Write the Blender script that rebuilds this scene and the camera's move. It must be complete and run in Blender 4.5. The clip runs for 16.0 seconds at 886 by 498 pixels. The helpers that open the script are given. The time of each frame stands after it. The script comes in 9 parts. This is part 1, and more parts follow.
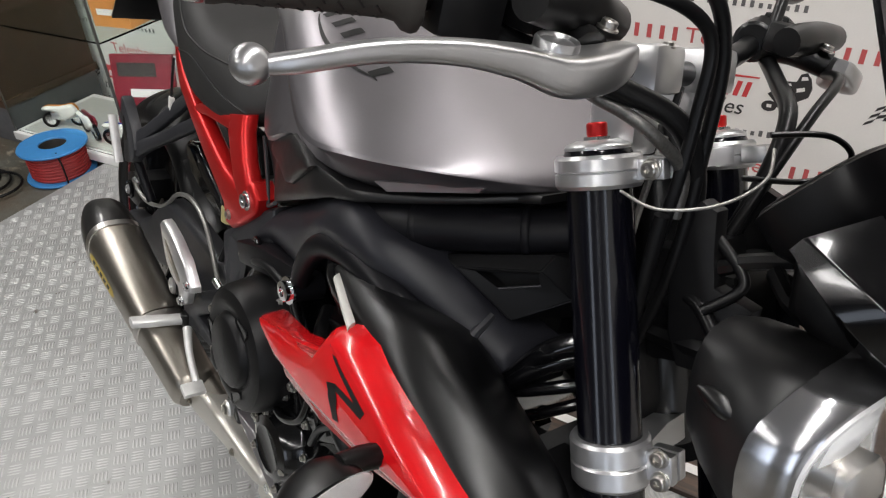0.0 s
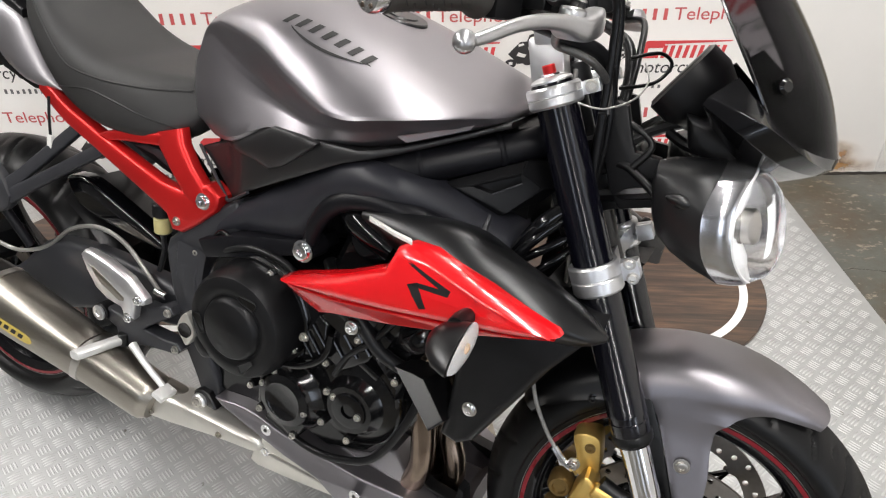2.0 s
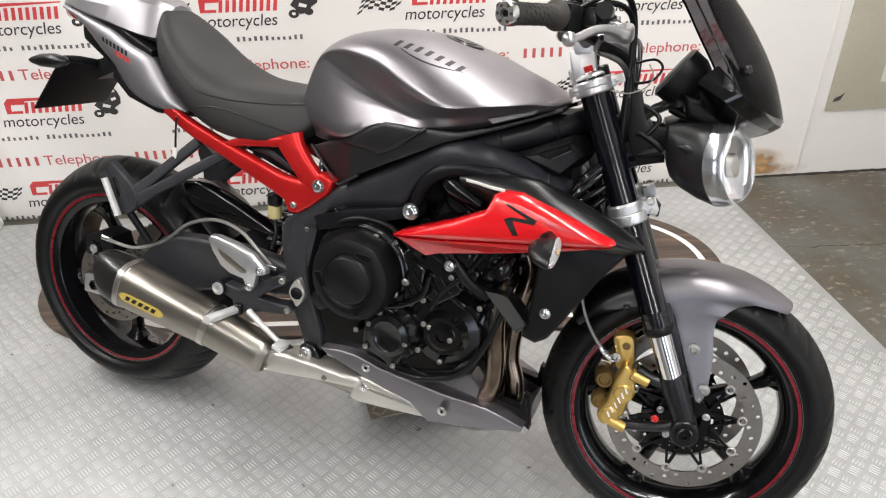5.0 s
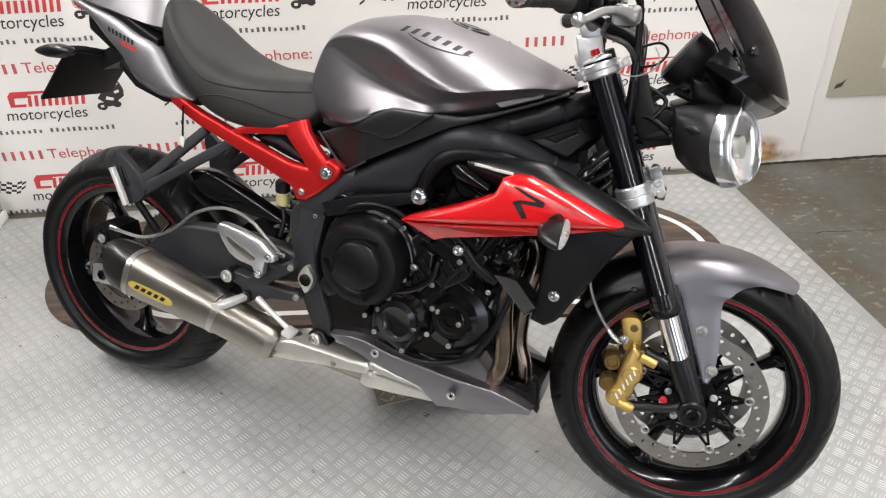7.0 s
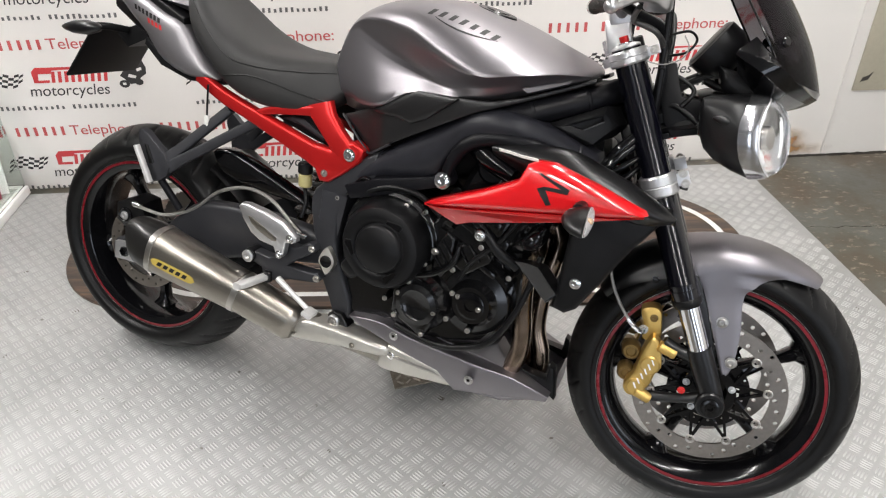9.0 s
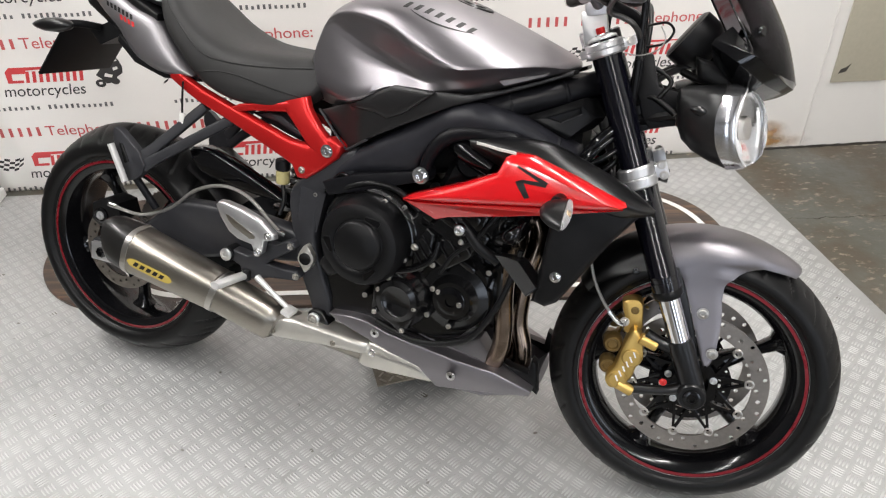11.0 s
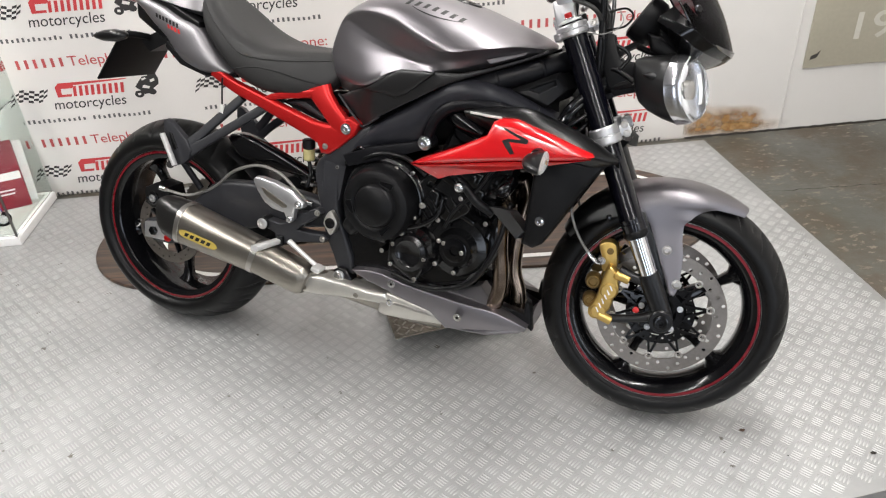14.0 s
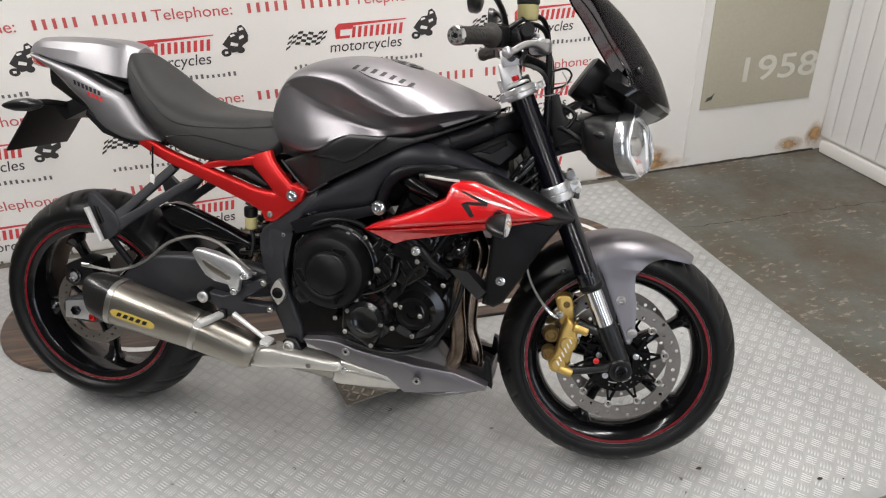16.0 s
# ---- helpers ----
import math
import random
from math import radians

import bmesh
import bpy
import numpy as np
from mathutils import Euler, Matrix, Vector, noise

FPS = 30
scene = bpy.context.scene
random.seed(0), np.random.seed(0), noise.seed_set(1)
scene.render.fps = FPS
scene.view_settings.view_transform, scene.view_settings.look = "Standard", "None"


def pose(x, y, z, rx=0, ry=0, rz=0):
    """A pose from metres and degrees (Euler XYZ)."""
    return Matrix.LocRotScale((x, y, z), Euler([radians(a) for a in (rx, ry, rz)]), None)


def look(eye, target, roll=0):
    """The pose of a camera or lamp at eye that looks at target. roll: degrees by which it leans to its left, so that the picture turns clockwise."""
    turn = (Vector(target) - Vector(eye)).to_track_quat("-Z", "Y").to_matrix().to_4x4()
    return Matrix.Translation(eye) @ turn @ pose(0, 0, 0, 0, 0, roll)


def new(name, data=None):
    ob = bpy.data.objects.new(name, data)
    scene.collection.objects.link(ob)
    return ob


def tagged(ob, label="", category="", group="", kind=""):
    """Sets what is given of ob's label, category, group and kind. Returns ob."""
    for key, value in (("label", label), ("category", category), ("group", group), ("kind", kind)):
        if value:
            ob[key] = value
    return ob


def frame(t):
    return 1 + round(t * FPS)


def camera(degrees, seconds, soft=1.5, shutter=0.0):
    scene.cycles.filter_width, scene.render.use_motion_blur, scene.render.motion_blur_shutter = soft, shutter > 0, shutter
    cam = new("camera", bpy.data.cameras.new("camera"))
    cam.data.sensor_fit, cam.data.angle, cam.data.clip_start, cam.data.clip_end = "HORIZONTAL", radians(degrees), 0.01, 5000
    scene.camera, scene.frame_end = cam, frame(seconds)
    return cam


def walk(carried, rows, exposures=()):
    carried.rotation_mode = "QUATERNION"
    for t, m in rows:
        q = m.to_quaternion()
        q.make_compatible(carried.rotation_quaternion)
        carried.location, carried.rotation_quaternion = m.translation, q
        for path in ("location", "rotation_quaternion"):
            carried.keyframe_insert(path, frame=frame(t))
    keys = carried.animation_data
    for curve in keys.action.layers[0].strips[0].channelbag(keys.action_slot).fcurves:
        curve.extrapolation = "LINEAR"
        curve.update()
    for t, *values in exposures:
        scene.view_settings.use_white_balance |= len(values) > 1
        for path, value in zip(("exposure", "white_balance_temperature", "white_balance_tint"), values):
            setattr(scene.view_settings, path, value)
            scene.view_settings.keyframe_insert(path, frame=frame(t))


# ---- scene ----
from mathutils.bvhtree import BVHTree

cam = camera(63.24, 16.0, 1.2)
PATH = [
    (0, (1.2201, -0.8882, 1.2115), (0.4457, 0.5409, 0.0462), -2.36),
    (0.5, (1.1000, -0.8988, 1.2245), (0.5324, 0.6156, 0.0479), -0.83),
    (1, (1.0014, -1.0029, 1.2574), (0.6761, 0.5772, 0.0753), -1.11),
    (1.5, (0.9607, -1.0912, 1.2736), (0.8807, 0.5080, 0.0751), -0.42),
    (2, (0.9669, -1.2201, 1.2996), (0.9394, 0.3921, 0.1163), -0.93),
    (2.5, (0.9609, -1.3614, 1.3150), (0.9318, 0.2795, 0.1720), -2.15),
    (3, (0.9199, -1.4544, 1.3424), (0.9553, 0.2176, 0.2455), -0.47),
    (3.5, (0.8214, -1.5038, 1.3392), (0.9793, 0.1686, 0.2538), -0.59),
    (4, (0.7313, -1.5734, 1.3660), (0.9238, 0.0983, 0.2851), -1.68),
    (4.2, (0.7205, -1.5838, 1.3707), (0.8573, 0.1058, 0.3092), -1.15),
    (6.3, (0.7054, -1.6338, 1.3642), (0.8891, 0.0510, 0.3023), -0.73),
    (6.5, (0.7034, -1.6321, 1.3676), (0.8808, 0.0547, 0.3078), -1.05),
    (7, (0.6898, -1.6274, 1.3567), (0.8410, 0.0532, 0.2830), -1.43),
    (7.5, (0.7020, -1.6366, 1.3565), (0.8878, 0.0360, 0.2758), -1.29),
    (8, (0.7029, -1.6394, 1.3561), (0.9170, 0.0189, 0.2587), -1.62),
    (8.5, (0.6751, -1.6350, 1.3526), (0.8281, 0.0229, 0.2445), -0.67),
    (9, (0.6709, -1.6281, 1.3568), (0.7862, 0.0335, 0.2497), -0.65),
    (9.2, (0.6762, -1.6256, 1.3528), (0.7848, 0.0320, 0.2391), -0.58),
    (11.3, (0.6854, -1.6233, 1.3454), (0.8504, 0.0317, 0.2347), -0.51),
    (11.5, (0.6776, -1.6211, 1.3491), (0.8555, 0.0247, 0.2267), -0.05),
    (12, (0.6717, -1.6225, 1.3581), (0.8517, 0.0349, 0.2532), 0.27),
    (12.5, (0.6695, -1.6297, 1.3460), (0.8870, 0.0060, 0.2159), 0.38),
    (13, (0.6565, -1.6797, 1.3478), (0.7945, -0.0452, 0.2036), 0.38),
    (13.5, (0.6895, -1.7958, 1.3757), (0.8329, -0.0996, 0.3259), -1.84),
    (14, (0.6785, -1.9263, 1.3729), (0.7938, -0.2396, 0.3044), -3.55),
    (14.5, (0.6559, -1.9463, 1.3885), (0.7459, -0.2259, 0.3727), -4.42),
    (15, (0.6232, -1.9219, 1.3986), (0.7213, -0.2057, 0.3765), -4.15),
    (15.5, (0.5980, -1.9006, 1.4224), (0.8423, -0.1857, 0.4227), -2.13),
    (16, (0.5499, -1.8524, 1.4201), (0.9602, -0.1659, 0.4265), -1.98),
]
EXPOSURES = [(0.0, -0.44), (0.5, -0.38), (1.0, -0.15), (2.0, 0.20), (2.5, 0.23), (4.0, 0.22), (9.0, 0.14), (12.5, 0.13), (13.5, 0.13), (14.0, 0.10), (14.5, 0.02), (15.0, -0.06), (16.0, -0.10)]
walk(cam, [(t, look(eye, target, roll)) for t, eye, target, roll in PATH], EXPOSURES)

# ---- world and light ----
world = bpy.data.worlds.new("showroom_world")
scene.world = world
world.use_nodes = True
world.node_tree.nodes["Background"].inputs[0].default_value = (0.90, 0.95, 1.0, 1)
world.node_tree.nodes["Background"].inputs[1].default_value = 0.02
LAMP_WATTS = 37.0
WINDOW_WATTS = 24.0

# ---- materials ----
MATS = {}


def nodes_of(name):
    m = bpy.data.materials.new(name)
    m.use_nodes = True
    MATS[name] = m
    return m, m.node_tree, m.node_tree.nodes["Principled BSDF"]


def tex(nt, scale, detail=4.0, rough=0.55, stretch=None, kind="ShaderNodeTexNoise"):
    co = nt.nodes.new("ShaderNodeTexCoord")
    mp = nt.nodes.new("ShaderNodeMapping")
    nt.links.new(co.outputs["Object"], mp.inputs[0])
    if stretch:
        mp.inputs["Scale"].default_value = stretch
    n = nt.nodes.new(kind)
    n.inputs["Scale"].default_value = scale
    if kind == "ShaderNodeTexNoise":
        n.inputs["Detail"].default_value = detail
        n.inputs["Roughness"].default_value = rough
    nt.links.new(mp.outputs[0], n.inputs["Vector"])
    return n


def ramp(nt, src, stops):
    r = nt.nodes.new("ShaderNodeValToRGB")
    el = r.color_ramp.elements
    while len(el) < len(stops):
        el.new(0.5)
    for e, (p, c) in zip(el, stops):
        e.position = p
        e.color = (c, c, c, 1) if isinstance(c, float) else (*c, 1)
    nt.links.new(src, r.inputs[0])
    return r


def bump(nt, src, bsdf, strength=0.1, distance=0.001):
    b = nt.nodes.new("ShaderNodeBump")
    b.inputs["Strength"].default_value = strength
    b.inputs["Distance"].default_value = distance
    nt.links.new(src, b.inputs["Height"])
    nt.links.new(b.outputs[0], bsdf.inputs["Normal"])
    return b


def material(name, colour, rough, metal=0.0, coat=0.0, vary=0.15, grain=60.0, stain=6.0, rvary=0.12, relief=0.0, relief_scale=400.0, spec=None, stretch=None):
    """A surface with grain and larger stains round a base colour."""
    m, nt, b = nodes_of(name)
    fine, large = tex(nt, grain, 6.0, stretch=stretch), tex(nt, stain, 3.0)
    mix = nt.nodes.new("ShaderNodeMath")
    mix.operation = "MULTIPLY_ADD"
    mix.inputs[1].default_value = 0.5
    nt.links.new(fine.outputs[0], mix.inputs[0])
    half = nt.nodes.new("ShaderNodeMath")
    half.operation = "MULTIPLY"
    half.inputs[1].default_value = 0.5
    nt.links.new(large.outputs[0], half.inputs[0])
    nt.links.new(half.outputs[0], mix.inputs[2])
    lo, hi = [c * (1 - vary) for c in colour], [min(1.0, c * (1 + vary)) for c in colour]
    r = ramp(nt, mix.outputs[0], [(0.35, tuple(lo)), (0.65, tuple(hi))])
    nt.links.new(r.outputs[0], b.inputs["Base Color"])
    rr = ramp(nt, mix.outputs[0], [(0.3, max(0.02, rough * (1 - rvary))), (0.7, min(1.0, rough * (1 + rvary)))])
    nt.links.new(rr.outputs[0], b.inputs["Roughness"])
    b.inputs["Metallic"].default_value = metal
    b.inputs["Coat Weight"].default_value = coat
    b.inputs["Coat Roughness"].default_value = 0.04
    b.inputs["Specular IOR Level"].default_value = (0.28 if "black" in name or "rubber" in name else 0.5) if spec is None else spec
    if relief:
        n = tex(nt, relief_scale, 3.0)
        bump(nt, n.outputs[0], b, relief, 0.0006)
    return m


material("graphite_paint", (0.250, 0.236, 0.252), 0.37, metal=0.90, vary=0.05, grain=900, stain=8, relief=0.05, relief_scale=1500)
material("tail_paint", (0.31, 0.298, 0.31), 0.46, metal=0.85, vary=0.05, grain=900, stain=8, relief=0.05, relief_scale=1500)
material("satin_black", (0.0030, 0.0030, 0.0034), 0.31, vary=0.15, spec=0.5)
material("panel_black", (0.0100, 0.0098, 0.0104), 0.40, vary=0.15, spec=0.5)
material("frame_grey", (0.020, 0.0205, 0.024), 0.44, vary=0.2, relief=0.12, relief_scale=900, spec=0.5)
material("spar_black", (0.0175, 0.0178, 0.0225), 0.42, vary=0.2, relief=0.12, relief_scale=900, spec=0.32)
material("frame_black", (0.0055, 0.0055, 0.0070), 0.38, spec=0.18, vary=0.2, relief=0.12, relief_scale=900)
material("plastic_black", (0.0058, 0.0058, 0.0063), 0.38, vary=0.25, relief=0.15, relief_scale=1100, spec=0.22)
material("engine_black", (0.0046, 0.0046, 0.0050), 0.13, vary=0.3, relief=0.10, relief_scale=300, spec=0.5)
material("gloss_black", (0.0022, 0.0022, 0.0028), 0.14, coat=0.4, vary=0.1)
material("tube_black", (0.0022, 0.0022, 0.0044), 0.17, coat=0.15, vary=0.1, spec=0.5)
material("cowl_black", (0.0026, 0.0026, 0.0030), 0.33, vary=0.10, spec=0.5, rvary=0.02, stain=2)
material("bowl_black", (0.0085, 0.0085, 0.0090), 0.42, vary=0.15, spec=0.42)
material("cast_pale", (0.74, 0.735, 0.72), 0.45, metal=0.55, vary=0.08, relief=0.10, relief_scale=800)
material("red_gloss", (0.66, 0.006, 0.010), 0.22, coat=1.0, vary=0.03)
# darker copy of the gloss red: shade of the down-facing facet as colour
material("red_shaded", (0.56, 0.010, 0.012), 0.26, coat=1.0, vary=0.04)
material("red_satin", (0.54, 0.012, 0.012), 0.36, metal=0.55, coat=0.12, vary=0.10, grain=700, relief=0.05, relief_scale=1400)
material("red_stripe", (0.15, 0.005, 0.011), 0.28, vary=0.2)
material("steel_brushed", (0.35, 0.325, 0.285), 0.33, metal=1.0, vary=0.06, grain=40, stretch=(1, 14, 14))
material("steel_polished", (0.52, 0.50, 0.47), 0.30, metal=1.0, vary=0.10, grain=30)
material("steel_heated", (0.27, 0.21, 0.165), 0.22, metal=1.0, vary=0.45, grain=22, stain=7)
material("lever_alloy", (0.50, 0.50, 0.51), 0.30, metal=0.95, vary=0.06, relief=0.06, relief_scale=900)
material("bezel_metal", (0.58, 0.58, 0.60), 0.16, metal=0.95, vary=0.04)
material("case_pale", (0.46, 0.465, 0.43), 0.4, vary=0.12)
material("case_floor", (0.10, 0.10, 0.105), 0.35, vary=0.2)
material("alloy", (0.66, 0.66, 0.67), 0.34, metal=0.9, vary=0.06, relief=0.1, relief_scale=1600)
material("alloy_bright", (0.80, 0.80, 0.80), 0.24, metal=1.0, vary=0.06)
material("chrome", (0.82, 0.82, 0.84), 0.07, metal=1.0, vary=0.03)
material("gold", (0.62, 0.42, 0.13), 0.36, metal=0.8, vary=0.10, relief=0.12, relief_scale=1200)
material("bronze_dark", (0.20, 0.13, 0.045), 0.40, metal=0.7, vary=0.2)
material("steel_pale", (0.64, 0.62, 0.57), 0.38, metal=0.85, vary=0.08, grain=30, relief=0.05, relief_scale=300)
material("plate_dull", (0.24, 0.215, 0.175), 0.45, metal=0.6, vary=0.3, grain=60)
material("dark_brown", (0.022, 0.018, 0.013), 0.8, vary=0.5, grain=90)
material("disc_steel", (0.32, 0.292, 0.265), 0.36, metal=1.0, vary=0.12, grain=120)
material("rim_black", (0.0035, 0.0035, 0.0042), 0.16, vary=0.2, coat=0.3)
material("rubber", (0.0048, 0.0048, 0.0049), 0.38, vary=0.35, grain=50, stain=5, relief=0.2, relief_scale=500, spec=0.25)
material("lamp_silver", (0.88, 0.88, 0.88), 0.40, metal=0.30, vary=0.04)
material("grip_rubber", (0.040, 0.037, 0.034), 0.66, vary=0.2, relief=0.2, relief_scale=700)
material("hose_rubber", (0.005, 0.005, 0.0055), 0.34, vary=0.2)
material("steel_dark", (0.13, 0.127, 0.122), 0.38, metal=0.7, vary=0.3, grain=500)
material("braided_hose", (0.35, 0.34, 0.32), 0.4, metal=0.7, vary=0.3, grain=500)
material("decal_black", (0.012, 0.012, 0.012), 0.42, vary=0.05)
material("decal_white", (0.8, 0.8, 0.8), 0.4, vary=0.05)
material("decal_red", (0.6, 0.03, 0.03), 0.4, vary=0.05)
material("badge_yellow", (0.50, 0.37, 0.075), 0.4, vary=0.06)
material("carbon", (0.012, 0.0115, 0.011), 0.30, coat=0.25, vary=0.6, grain=420, spec=0.35)
material("fluid_yellow", (0.42, 0.37, 0.17), 0.3, vary=0.08)
material("amber", (0.75, 0.42, 0.16), 0.25, vary=0.1)
material("tail_red", (0.50, 0.02, 0.02), 0.15, coat=0.6, vary=0.05)
material("nylon_white", (0.70, 0.69, 0.65), 0.5, vary=0.06)
material("mirror_glass", (0.80, 0.80, 0.80), 0.03, metal=1.0, vary=0.02)
material("radiator_core", (0.02, 0.02, 0.02), 0.6, vary=0.4, grain=300)


def seat_material():
    m, nt, b = nodes_of("seat_vinyl")
    n1, n2 = tex(nt, 1400, 3.0), tex(nt, 7, 4.0)
    r = ramp(nt, n2.outputs[0], [(0.3, (0.010, 0.0095, 0.0092)), (0.7, (0.0155, 0.015, 0.0147))])
    nt.links.new(r.outputs[0], b.inputs["Base Color"])
    b.inputs["Roughness"].default_value = 0.58
    bump(nt, n1.outputs[0], b, 0.25, 0.0008)


def glass_material(name, colour, rough, ior, trans=1.0, alpha=1.0):
    m, nt, b = nodes_of(name)
    b.inputs["Base Color"].default_value = (*colour, 1)
    b.inputs["Roughness"].default_value = rough
    b.inputs["Transmission Weight"].default_value = trans
    b.inputs["IOR"].default_value = ior
    n = tex(nt, 30, 3.0)
    r = ramp(nt, n.outputs[0], [(0.3, rough), (0.7, rough + 0.02)])
    nt.links.new(r.outputs[0], b.inputs["Roughness"])


seat_material()
glass_material("clear_lens", (0.98, 0.985, 0.99), 0.16, 1.15)
glass_material("indicator_lens", (0.95, 0.95, 0.95), 0.06, 1.2, 0.82)
glass_material("case_glass", (0.82, 0.86, 0.84), 0.01, 1.12)
glass_material("smoked_screen", (0.022, 0.020, 0.024), 0.10, 1.2)


def plate_material():
    """Worn aluminium tread plate."""
    m, nt, b = nodes_of("tread_plate")
    n1, n2, n3 = tex(nt, 2.2, 6.0, 0.6), tex(nt, 55, 4.0), tex(nt, 9, 5.0, 0.7)
    r1 = ramp(nt, n1.outputs[0], [(0.28, (0.35, 0.353, 0.345)), (0.55, (0.45, 0.453, 0.448)), (0.8, (0.50, 0.504, 0.496))])
    r3 = ramp(nt, n3.outputs[0], [(0.25, (0.62, 0.60, 0.56)), (0.42, (1.0, 1.0, 1.0))])
    mx = nt.nodes.new("ShaderNodeMix")
    mx.data_type, mx.blend_type = "RGBA", "MULTIPLY"
    mx.inputs[0].default_value = 0.55
    nt.links.new(r1.outputs[0], mx.inputs[6])
    nt.links.new(r3.outputs[0], mx.inputs[7])
    n4 = tex(nt, 26, 2.0, 0.4)
    r4 = ramp(nt, n4.outputs[0], [(0.72, (0.0, 0.0, 0.0)), (0.76, (0.75, 0.75, 0.75))])
    grit = nt.nodes.new("ShaderNodeMix")
    grit.data_type = "RGBA"
    nt.links.new(r4.outputs[0], grit.inputs[0])
    nt.links.new(mx.outputs[2], grit.inputs[6])
    grit.inputs[7].default_value = (0.10, 0.08, 0.055, 1)
    nt.links.new(grit.outputs[2], b.inputs["Base Color"])
    b.inputs["Metallic"].default_value = 0.55
    rr = ramp(nt, n2.outputs[0], [(0.3, 0.42), (0.7, 0.58)])
    nt.links.new(rr.outputs[0], b.inputs["Roughness"])
    bump(nt, n2.outputs[0], b, 0.12, 0.0008)


def bars_material():
    m, nt, b = nodes_of("tread_bar")
    n1, n2 = tex(nt, 2.2, 6.0, 0.6), tex(nt, 120, 3.0)
    r1 = ramp(nt, n1.outputs[0], [(0.3, (0.44, 0.443, 0.435)), (0.7, (0.56, 0.564, 0.555))])
    nt.links.new(r1.outputs[0], b.inputs["Base Color"])
    b.inputs["Metallic"].default_value = 0.45
    rr = ramp(nt, n2.outputs[0], [(0.3, 0.43), (0.7, 0.56)])
    nt.links.new(rr.outputs[0], b.inputs["Roughness"])


def concrete_material():
    m, nt, b = nodes_of("painted_concrete")
    n1, n2, n3 = tex(nt, 1.7, 10.0, 0.68), tex(nt, 3.2, 10.0, 0.74), tex(nt, 60, 5.0)
    r1 = ramp(nt, n1.outputs[0], [(0.34, (0.056, 0.048, 0.034)), (0.44, (0.080, 0.076, 0.060)), (0.54, (0.100, 0.102, 0.088)), (0.66, (0.122, 0.122, 0.105))])
    r2 = ramp(nt, n2.outputs[0], [(0.44, (0.0, 0.0, 0.0)), (0.62, (0.75, 0.75, 0.75))])
    mx = nt.nodes.new("ShaderNodeMix")
    mx.data_type = "RGBA"
    nt.links.new(r2.outputs[0], mx.inputs[0])
    nt.links.new(r1.outputs[0], mx.inputs[6])
    mx.inputs[7].default_value = (0.088, 0.062, 0.038, 1)
    # pale chips where the paint has gone, gathered in patches
    n4, n5 = tex(nt, 34, 8.0, 0.66, (0.7, 1.3, 1.0)), tex(nt, 2.4, 4.0)
    chips = ramp(nt, n4.outputs[0], [(0.565, 0.0), (0.630, 1.0)])
    where = ramp(nt, n5.outputs[0], [(0.46, 0.0), (0.60, 0.95)])
    both = nt.nodes.new("ShaderNodeMath")
    both.operation = "MULTIPLY"
    nt.links.new(chips.outputs[0], both.inputs[0])
    nt.links.new(where.outputs[0], both.inputs[1])
    my = nt.nodes.new("ShaderNodeMix")
    my.data_type = "RGBA"
    nt.links.new(both.outputs[0], my.inputs[0])
    nt.links.new(mx.outputs[2], my.inputs[6])
    my.inputs[7].default_value = (0.27, 0.235, 0.18, 1)
    nt.links.new(my.outputs[2], b.inputs["Base Color"])
    rr = ramp(nt, n2.outputs[0], [(0.3, 0.26), (0.75, 0.55)])
    nt.links.new(rr.outputs[0], b.inputs["Roughness"])
    bump(nt, n3.outputs[0], b, 0.3, 0.002)


def wood_board_material():
    """Dark printed planks with soft streaks."""
    m, nt, b = nodes_of("dark_planks")
    n1, n2 = tex(nt, 3.0, 8.0, 0.65, (1.0, 14.0, 1.0)), tex(nt, 1.2, 3.0)
    r1 = ramp(nt, n1.outputs[0], [(0.30, (0.018, 0.012, 0.009)), (0.50, (0.052, 0.032, 0.021)), (0.70, (0.16, 0.088, 0.048))])
    nt.links.new(r1.outputs[0], b.inputs["Base Color"])
    b.inputs["Roughness"].default_value = 0.33
    b.inputs["Coat Weight"].default_value = 0.2
    bump(nt, n1.outputs[0], b, 0.1, 0.0008)


def plaster_material(name, base, stain_colour):
    m, nt, b = nodes_of(name)
    n1, n2, n3 = tex(nt, 1.4, 7.0, 0.65), tex(nt, 220, 4.0), tex(nt, 4.5, 8.0, 0.72)
    r1 = ramp(nt, n1.outputs[0], [(0.3, tuple(c * 0.93 for c in base)), (0.7, base)])
    r3 = ramp(nt, n3.outputs[0], [(0.66, (0.0, 0.0, 0.0)), (0.76, (0.55, 0.55, 0.55))])
    mx = nt.nodes.new("ShaderNodeMix")
    mx.data_type = "RGBA"
    nt.links.new(r3.outputs[0], mx.inputs[0])
    nt.links.new(r1.outputs[0], mx.inputs[6])
    mx.inputs[7].default_value = (*stain_colour, 1)
    nt.links.new(mx.outputs[2], b.inputs["Base Color"])
    b.inputs["Roughness"].default_value = 0.55
    bump(nt, n2.outputs[0], b, 0.12, 0.001)


